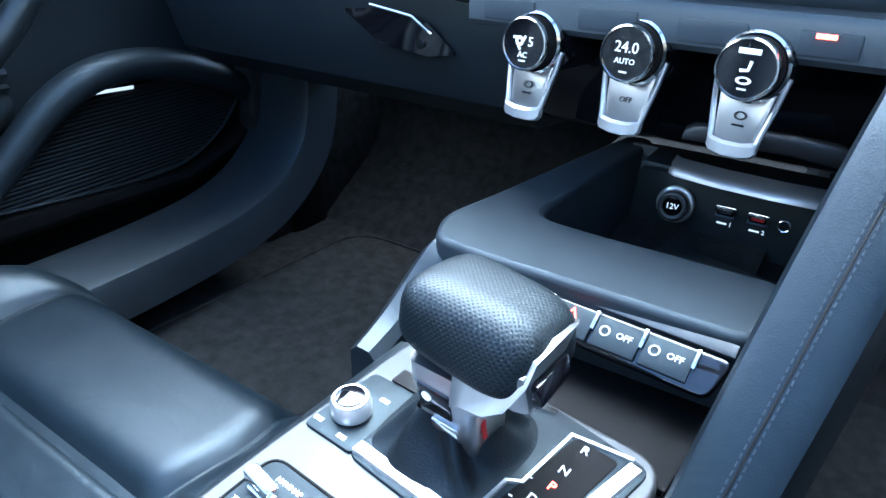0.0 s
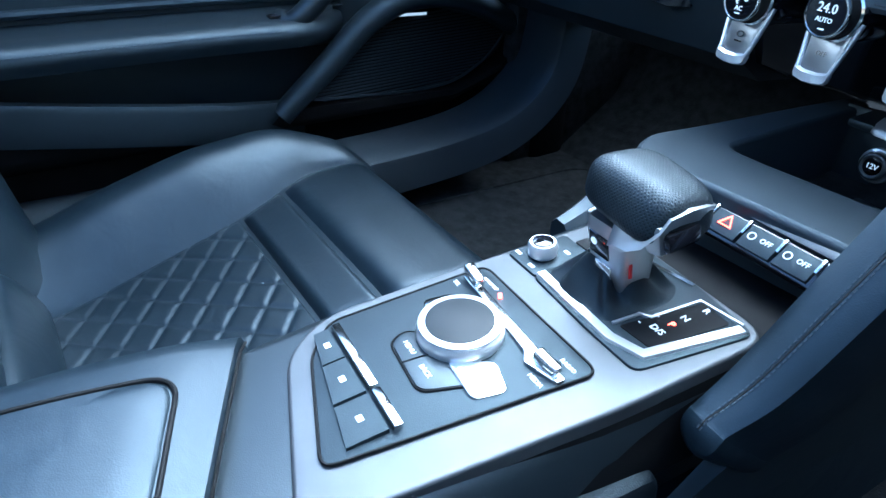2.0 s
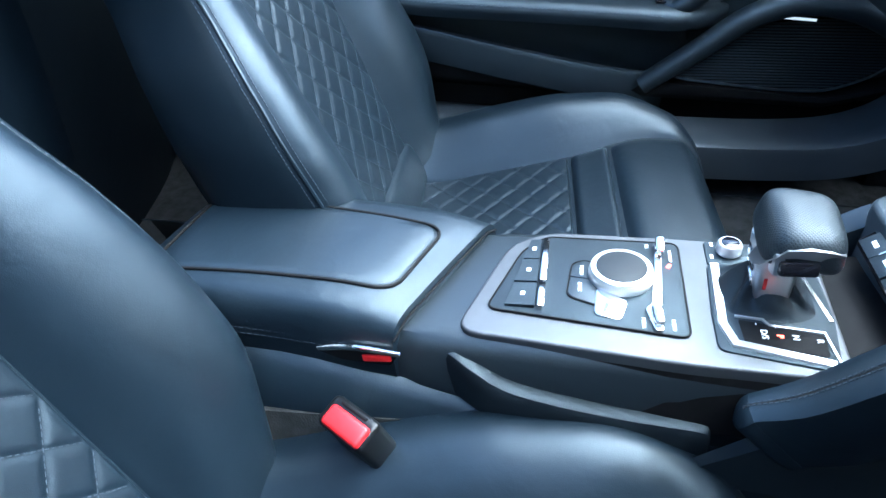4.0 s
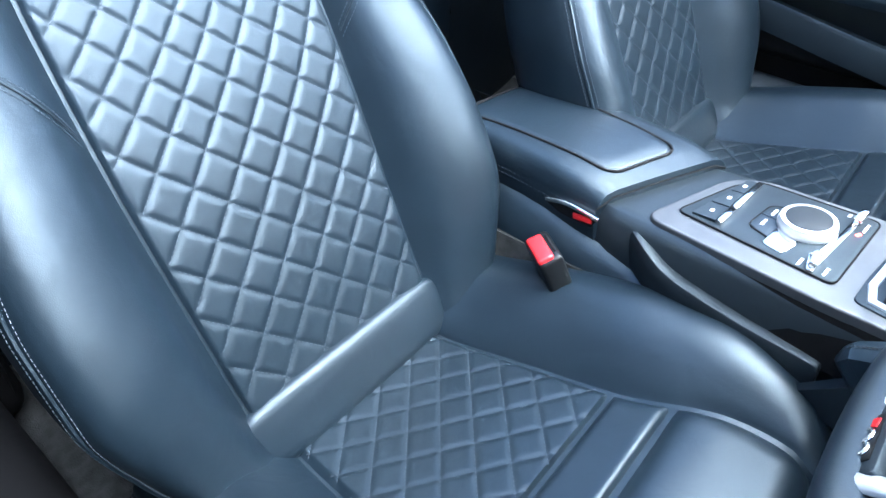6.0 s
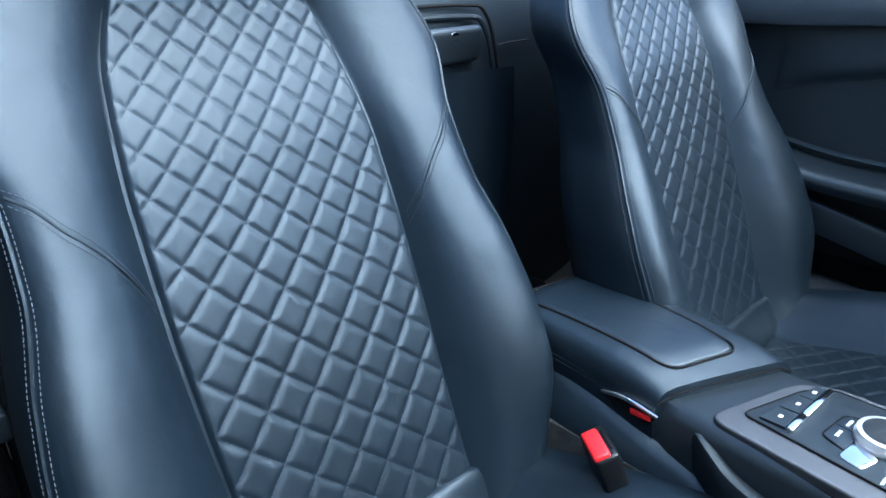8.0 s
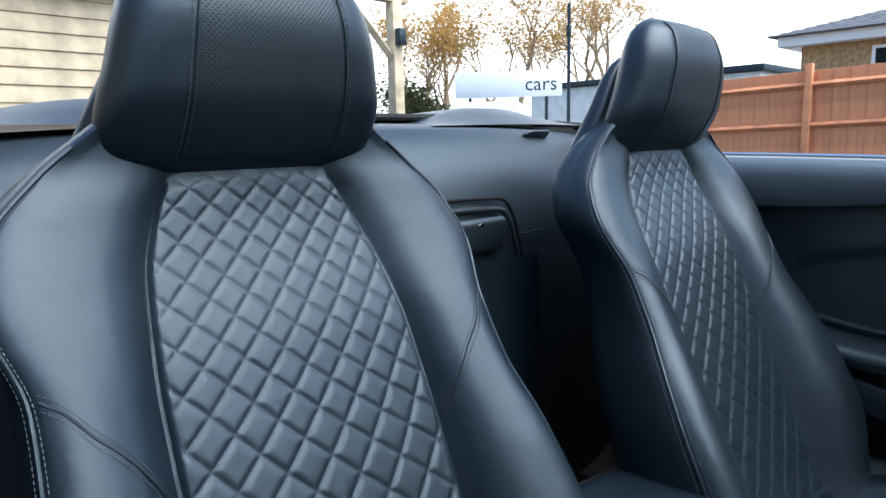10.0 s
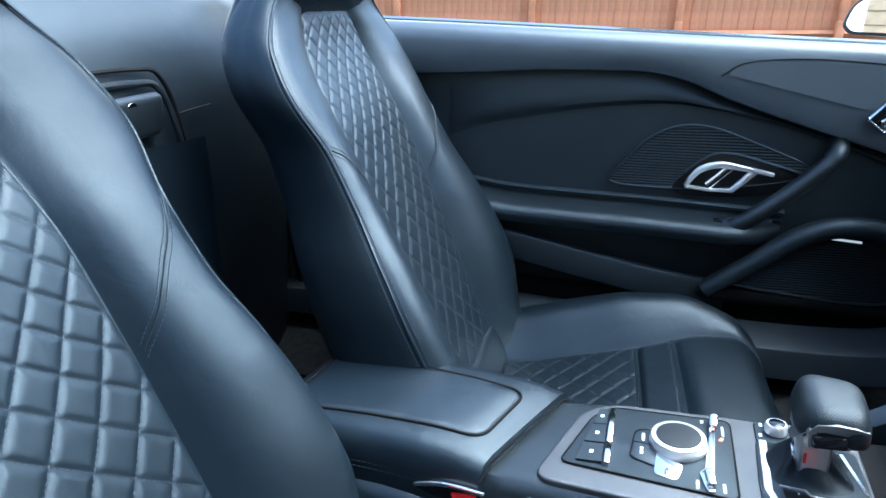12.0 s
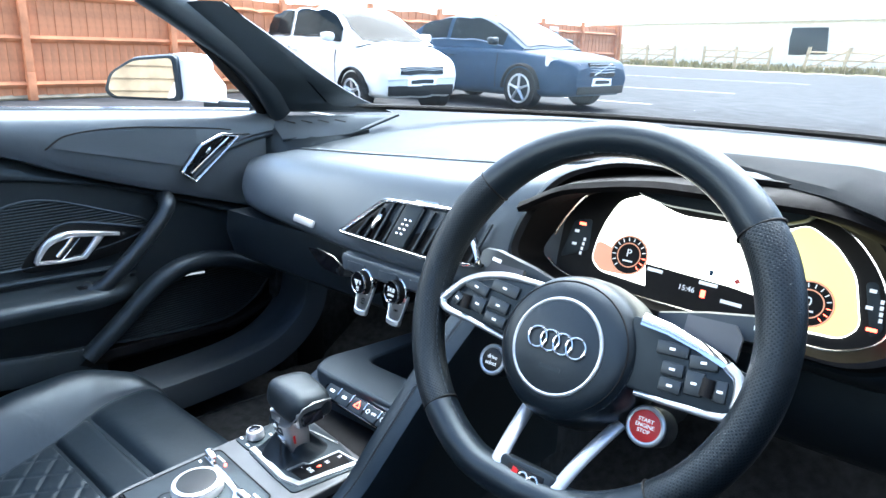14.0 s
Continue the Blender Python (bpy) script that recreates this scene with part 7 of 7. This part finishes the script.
    part("lower_intake", box(0.03, nose["intake"][0] * 2, nose["intake"][2], pose(x + nose["intake"][3], 0, nose["intake"][1]), 0.012), RUBBER, car)
    pl = part("number_plate", box(0.012, 0.52, 0.11, pose(x + nose["plate"][0], 0, nose["plate"][1]), 0.004), WHITE, car, "white number plate")
    part("plate_bar", box(0.004, 0.40, 0.055, pose(x + nose["plate"][0] + 0.007, 0, nose["plate"][1])), HARD, pl)
    return car


SLX, SLY = math.degrees(math.atan(SLOPE * 0.75)), math.degrees(math.atan(SLOPE * 0.66))
parked("white_hatchback", pose(-7.9, 7.4, gz(-7.9, 7.4), SLX, SLY, -7),
       [(-1.74, 0.35, 0.80, 0.60), (-1.68, 0.26, 0.92, 0.74), (-1.3, 0.22, 0.98, 0.81), (-0.4, 0.20, 0.98, 0.82), (0.6, 0.20, 0.98, 0.82), (1.05, 0.20, 0.94, 0.81), (1.45, 0.22, 0.84, 0.79), (1.68, 0.24, 0.74, 0.72), (1.77, 0.30, 0.62, 0.60)],
       [(-1.70, 0.92, 0.96, 0.70, 0.66), (-1.45, 0.95, 1.42, 0.76, 0.60), (-0.8, 0.96, 1.49, 0.78, 0.62), (0.0, 0.96, 1.48, 0.78, 0.62), (0.35, 0.96, 1.40, 0.78, 0.61), (1.15, 0.92, 0.95, 0.74, 0.70)],
       (-1.20, 1.18), WHITEPAINT, "small white hatchback parked by the fence", 0.29,
       {"lamp": (0.44, 0.66, 1.74, 0.34), "grille": (1.755, 0.55, 0.66, 0.40), "intake": (0.60, 0.34, 0.14, 0.012), "plate": (0.03, 0.46)})
parked("blue_saloon", pose(-7.05, 10.15, gz(-7.05, 10.15), SLX, SLY, -6),
       [(-2.30, 0.40, 0.85, 0.66), (-2.22, 0.28, 0.98, 0.80), (-1.6, 0.22, 1.02, 0.90), (-0.5, 0.20, 0.98, 0.92), (0.7, 0.20, 0.96, 0.92), (1.3, 0.20, 0.92, 0.91), (1.85, 0.22, 0.86, 0.88), (2.18, 0.24, 0.78, 0.80), (2.31, 0.30, 0.66, 0.66)],
       [(-1.95, 0.98, 1.02, 0.78, 0.70), (-1.2, 1.00, 1.40, 0.82, 0.64), (-0.5, 0.98, 1.47, 0.86, 0.66), (0.1, 0.98, 1.46, 0.86, 0.66), (0.45, 0.96, 1.38, 0.86, 0.66), (1.28, 0.92, 0.95, 0.80, 0.74)],
       (-1.40, 1.38), BLUEPAINT, "dark blue saloon car parked by the fence", 0.33,
       {"lamp": (0.52, 0.72, 2.26, 0.40), "grille": (2.29, 0.54, 0.76, 0.34), "intake": (0.62, 0.34, 0.12, 0.02), "plate": (0.03, 0.46)})

# ---------------- markings ----------------
LINE = mat("road_paint", (0.70, 0.70, 0.68), 0.7, var=0.2, scale=8)
for x0, y0, x1, y1, w in ((-9.5, 12.35, -4.9, 12.2, 0.10), (-9.0, 17.4, -5.3, 17.9, 0.10), (-13, 26.5, -5.7, 26.8, 0.12), (-9.8, 5.9, -5.0, 5.7, 0.10), (-9.6, 2.4, -5.4, 2.1, 0.10)):
    d = Vector((x1 - x0, y1 - y0)); n = Vector((-d.y, d.x)).normalized() * w / 2; bm = bmesh.new()
    vs = [bm.verts.new((x, y, gz(x, y) + 0.006)) for x, y in ((x0 + n.x, y0 + n.y), (x1 + n.x, y1 + n.y), (x1 - n.x, y1 - n.y), (x0 - n.x, y0 - n.y))]
    bm.faces.new(vs)
    tagged(finish("bay_line", bm, LINE, smooth=False), "white painted parking bay line", "marking", "bay lines", "structure")

# ---------------- timber fence ----------------
fence = thing("timber_fence", None, "orange-brown stained close-board timber fence", "fence")
FX, FY0, FY1 = -10.45, -5.4, 21.0
board = bmesh.new()
box(0.018, 0.118, 1.62, None, 0.003, 1, board)
bme = bpy.data.meshes.new("board"); board.to_mesh(bme); board.free(); bme.materials.append(FENCEWOOD)
y = FY0; k = 0
rng = random.Random(4)
while y < FY1:
    ob = new("board", bme); ob.parent = fence
    ob.location = (FX + (0.006 if k % 2 else 0.0), y, gz(FX, y) + 0.86 + rng.uniform(-0.006, 0.006)); ob.rotation_euler = (rng.uniform(-0.004, 0.004), 0, 0.06)
    y += 0.112; k += 1
y = FY0
while y < FY1 + 0.1:
    part("post", box(0.10, 0.10, 1.78, pose(FX + 0.075, y, gz(FX, y) + 0.88), 0.008), FENCEWOOD, fence)
    part("post_foot", box(0.11, 0.11, 0.42, pose(FX + 0.082, y, gz(FX, y) + 0.18), 0.01), FENCEWOOD, fence)
    if y + 2.2 < FY1 + 0.1:
        for h in (0.22, 0.86, 1.46):
            z0, z1 = gz(FX, y) + h, gz(FX, y + 2.2) + h
            part("rail", tube([(FX + 0.045, y, z0), (FX + 0.045, y + 2.2, z1)], 0.045, 4), FENCEWOOD, fence)
        part("gravel_board", tube([(FX, y, gz(FX, y) + 0.03), (FX, y + 2.2, gz(FX, y + 2.2) + 0.03)], 0.05, 4), OLDWOOD, fence)
    y += 2.2
# return of the fence at its far end
part("end_panel", box(4.0, 0.03, 1.75, pose(FX + 0.2 - 2.0, FY1 + 0.1, gz(FX, FY1) + 0.9), 0.004), FENCEWOOD, fence)
part("notice", box(0.02, 0.45, 0.28, pose(FX + 0.06, 17.2, gz(FX, 17.2) + 1.45), 0.004), WHITEPAINT, fence, "small white notice")

# ---------------- house, sheds and buildings ----------------
BRICK = mat("yellow_brick", (0.36, 0.24, 0.12), 0.85, var=0.35, scale=14, grain=0.6, gscale=40)
ROOFT = mat("roof_slate", (0.13, 0.13, 0.14), 0.8, var=0.35, scale=6, grain=0.5, gscale=25)
RENDER = mat("pale_render", (0.72, 0.70, 0.66), 0.85, var=0.12, scale=3)
house = thing("bungalow", None, "low brick house with grey tiled hip roof behind the fence", "house")
HZ = gz(-16, 0)
part("wall", box(6.0, 14.0, 2.35, pose(-17.2, 2.4, HZ + 1.17)), BRICK, house)
part("fascia", box(6.7, 14.7, 0.20, pose(-17.2, 2.4, HZ + 2.36), 0.01), WHITEPAINT, house)
rb = loft([[(-20.7, -5.1, HZ + 2.46), (-13.7, -5.1, HZ + 2.46), (-13.7, 9.9, HZ + 2.46), (-20.7, 9.9, HZ + 2.46)], [(-17.3, -2.6, HZ + 3.35), (-17.1, -2.6, HZ + 3.35), (-17.1, 7.4, HZ + 3.35), (-17.3, 7.4, HZ + 3.35)]])
roof = part("roof", rb, ROOFT, house, "grey tiled hip roof")
for i in range(16):
    t = i / 16; z = HZ + 2.48 + 0.89 * t; xx = -13.7 - 3.4 * t
    part("tile_course", box(0.10, 15.0 - 5.0 * t, 0.03, pose(xx - 0.04, 2.4, z, 0, 15), 0.004), ROOFT, roof)
for yy in (-2.6, 1.2, 5.0):
    wnd = part("window", box(0.06, 1.5, 0.7, pose(-14.19, yy, HZ + 1.8), 0.01), WHITEPAINT, house)
    part("pane", box(0.02, 1.36, 0.58, pose(-14.15, yy, HZ + 1.8)), GLASS, wnd)
white_b = thing("white_building", None, "long white flat-roofed building in the distance", "building")
part("wall", box(7.0, 9.0, 2.6, pose(-24.5, -12.5, gz(-24, -12) + 1.3)), RENDER, white_b)
part("roof_edge", box(7.3, 9.3, 0.22, pose(-24.5, -12.5, gz(-24, -12) + 2.7), 0.02), HARD, white_b)
pole = thing("street_pole", None, "tall slim dark pole with a small fitting", "pole")
part("shaft", tube([(-13.5, -9.8, gz(-13.5, -9.8)), (-13.5, -9.8, 4.2)], 0.045, 10), HARD, pole)
part("fitting", box(0.10, 0.10, 0.25, pose(-13.5, -9.8, 3.55), 0.02), HARD, pole)
sign = thing("dealer_sign", look((-15.6, -13.6, 2.62), (0.7, 0.3, 1.5)) @ pose(0, 0, 0, 0, 180, 0), "white sign board with dark lettering, partly bleached by light", "sign")
part("board", box(3.35, 0.80, 0.06, None, 0.01), WHITEPAINT, sign)
words("cars", 0.62, pose(1.02, -0.02, 0.034), SOFT, sign)
for sx in (-1.2, 1.2):
    part("leg", box(0.10, 2.4, 0.10, pose(sx, -1.5, -0.08), 0.01), HARD, sign)
van = thing("distant_van", pose(-13.6, -12.6, gz(-13.6, -12.6) + 1.0, 0, 0, 40), "white van parked in the distance", "van")
part("van_body", box(4.6, 1.9, 1.75, None, 0.2, 3), WHITEPAINT, van)
part("van_roof", box(3.0, 1.7, 0.08, pose(-0.6, 0, 0.90), 0.03), HARD, van)
part("van_window", box(1.2, 1.92, 0.5, pose(1.2, 0, 0.45), 0.1), GLASS, van)

# clad outbuilding and carport frame behind the car
shed = thing("clad_outbuilding", None, "outbuilding clad in pale horizontal timber boards", "outbuilding")
part("core", box(7.6, 3.0, 2.30, pose(2.1, -7.57, 1.13)), HARD, shed)
cl = bmesh.new(); box(7.6, 0.022, 0.150, pose(0, 0, 0, 6), 0.004, 1, cl)
cme = bpy.data.meshes.new("cladding_board"); cl.to_mesh(cme); cl.free(); cme.materials.append(OLDWOOD)
for i in range(16):
    ob = new("cladding_board", cme); ob.parent = shed; ob.location = (2.1, -6.05, 0.07 + 0.144 * i)
part("roof_edge", box(8.0, 3.4, 0.10, pose(2.1, -7.5, 2.42, -3), 0.01), OLDWOOD, shed)
# added unseen wing beside the driver's side, there to block sky light
part("unseen_wing_core", box(2.4, 7.2, 1.92, pose(3.32, -2.75, 0.94)), HARD, shed)
wl_ = bmesh.new(); box(0.022, 7.2, 0.150, pose(0, 0, 0, 0, 6), 0.004, 1, wl_)
wme = bpy.data.meshes.new("cladding_board"); wl_.to_mesh(wme); wl_.free(); wme.materials.append(OLDWOOD)
for i in range(13):
    ob = new("cladding_board", wme); ob.parent = shed; ob.location = (2.10, -2.75, 0.03 + 0.144 * i)
part("unseen_wing_roof", box(2.8, 7.5, 0.10, pose(3.30, -2.75, 1.95), 0.01), OLDWOOD, shed)
port = thing("carport_frame", None, "weathered timber carport posts with beam and brace", "carport")
for x in (-4.9,):
    part("post", box(0.15, 0.15, 2.7, pose(x, -6.3, 1.35), 0.012), OLDWOOD, port)
    part("brace", tube([(x, -6.3, 1.9), (x + 0.7, -6.3, 2.6)], 0.055, 4), OLDWOOD, port)
part("beam", box(6.6, 0.12, 0.20, pose(-1.8, -6.3, 2.72), 0.012), OLDWOOD, port)
part("lamp_box", box(0.12, 0.10, 0.20, pose(-4.9, -6.18, 2.2), 0.02), HARD, port)

# ---------------- far side of the car park ----------------
GRASS = mat("dry_grass", (0.22, 0.19, 0.09), 0.95, var=0.5, scale=3, grain=0.8, gscale=30)
verge = bmesh.new()
vs = [verge.verts.new((x, y, gz(x, y) + 0.02)) for x, y in ((-40, 46), (60, 34), (60, 70), (-40, 70))]
verge.faces.new(vs)
tagged(finish("verge", verge, GRASS, smooth=False), "strip of dry yellow grass", "verge", kind="structure")
tuft = bmesh.new(); rng = random.Random(9)
for i in range(2600):
    x = rng.uniform(-24, 16); y = 46.5 - 0.12 * (x + 20) + rng.uniform(0, 4); z = gz(x, y); h = rng.uniform(0.15, 0.65); a = rng.uniform(0, math.pi); w = rng.uniform(0.05, 0.16)
    p = [tuft.verts.new((x - w * math.cos(a), y - w * math.sin(a), z)), tuft.verts.new((x + w * math.cos(a), y + w * math.sin(a), z)), tuft.verts.new((x + rng.uniform(-0.2, 0.2), y, z + h))]
    tuft.faces.new(p)
tagged(finish("grass_tufts", tuft, GRASS, smooth=False), "rough dry grass and weeds", "grass", kind="stuff")
yard = thing("far_building", None, "long pale rendered building with a dark window beyond the car park", "building")
part("wall", box(60, 4, 4.4, pose(-2, 60, gz(-2, 60) + 1.6)), RENDER, yard)
part("roof", box(61, 5, 0.25, pose(-2, 60, gz(-2, 60) + 3.9), 0.05), RENDER, yard)
part("window", box(2.6, 0.1, 2.0, pose(-13.7, 57.96, gz(-13.7, 58) + 2.1), 0.02), HARD, yard)
gate = thing("field_gate", None, "weathered timber gate and rails at the car park edge", "gate")
for i in range(9):
    x = -24 + i * 2.2; y = 47.5 - 0.12 * (x + 20)
    part("gate_post", box(0.16, 0.16, 1.5, pose(x, y, gz(x, y) + 0.72), 0.015), OLDWOOD, gate)
    if i % 3 != 2:
        for h in (0.4, 0.8, 1.2):
            part("gate_rail", tube([(x, y, gz(x, y) + h), (x + 2.2, y - 0.26, gz(x + 2.2, y - 0.26) + h)], 0.05, 4), OLDWOOD, gate)
        part("gate_brace", tube([(x, y, gz(x, y) + 0.2), (x + 2.2, y - 0.26, gz(x, y) + 1.3)], 0.05, 4), OLDWOOD, gate)

# ---------------- trees ----------------
BARK = mat("bark", (0.30, 0.21, 0.13), 0.9, var=0.3, scale=10)
# autumn leaf colour raised to hold the golden low sun shining through
LEAF = mat("sunlit_autumn_leaf", (0.62, 0.42, 0.16), 0.7, var=0.35, scale=4)
BUSH = mat("evergreen_leaf", (0.10, 0.10, 0.04), 0.7, var=0.35, scale=4)


def tree(name, x, y, h, spread, seed, leaf, count, label, bare=0.5):
    r = random.Random(seed); t = thing(name, pose(x, y, gz(x, y)), label, "tree", "trees behind the car park")
    wood = bmesh.new(); tips = []

    def limb(p, d, length, rad, depth):
        q = p + d * length * 0.5 + Vector((r.uniform(-1, 1), r.uniform(-1, 1), 0)) * length * 0.07; e = p + d * length
        tube([p, q, e], [rad, rad * 0.8, rad * 0.55], 6, bm=wood)
        tips.append((e, length))
        if depth:
            for _ in range(r.choice((2, 3, 3))):
                nd = (d + Vector((r.uniform(-1, 1), r.uniform(-1, 1), r.uniform(-0.15, 0.6))) * spread).normalized()
                limb(p + d * length * r.uniform(0.55, 1.0), nd, length * r.uniform(0.55, 0.78), rad * 0.5, depth - 1)
    limb(Vector((0, 0, -0.2)), Vector((r.uniform(-0.06, 0.06), r.uniform(-0.06, 0.06), 1)).normalized(), h * 0.38, h * 0.022, 4)
    part("trunk", wood, BARK, t)
    crown = bmesh.new()
    for _ in range(count):
        p, l = r.choice(tips); c = p + Vector((r.gauss(0, 1), r.gauss(0, 1), r.gauss(0, 1))) * max(0.30, l * 0.5)
        if c.z < h * 0.22:
            continue
        a = Vector((r.gauss(0, 1), r.gauss(0, 1), r.gauss(0, 1))).normalized(); b = a.orthogonal().normalized(); s = r.uniform(0.04, 0.11)
        crown.faces.new([crown.verts.new(c + a * s), crown.verts.new(c + b * s * 0.6), crown.verts.new(c - a * s), crown.verts.new(c - b * s * 0.6)])
    part("crown", crown, leaf, t, smooth=False, recalc=False)
    return t


wood_rng = random.Random(31)
for i in range(13):
    tree("autumn_tree", -16.5 - 1.75 * i + wood_rng.uniform(-0.6, 0.6), -25.5 + 0.35 * i + wood_rng.uniform(-2.5, 2.0), wood_rng.uniform(8.0, 11.5), 0.62, 20 + i, LEAF, 2200, "thin autumn tree with sparse leaves, golden sunlight in their colour")
for i, (x, y, h) in enumerate(((-14.2, -17.5, 3.4), (-16.0, -18.0, 3.0), (-12.6, -18.5, 3.2))):
    tree("evergreen_bush", x, y, h, 0.9, 60 + i, BUSH, 3800, "dense olive-green bush beside the car park")

# bright hazy sky low behind the trees
HAZE = mat("hazy_sky", (0.9, 0.88, 0.84), 1.0, var=0, emit=(1.0, 0.95, 0.86), strength=0.65)
hz = grid(lambda u, v: (110 * math.cos(math.radians(178 + 110 * u)), 110 * math.sin(math.radians(178 + 110 * u)), -8 + 60 * v), 40, 2)
tagged(finish("backdrop", hz, HAZE), "pale glowing hazy sky behind the trees", "sky", kind="structure")
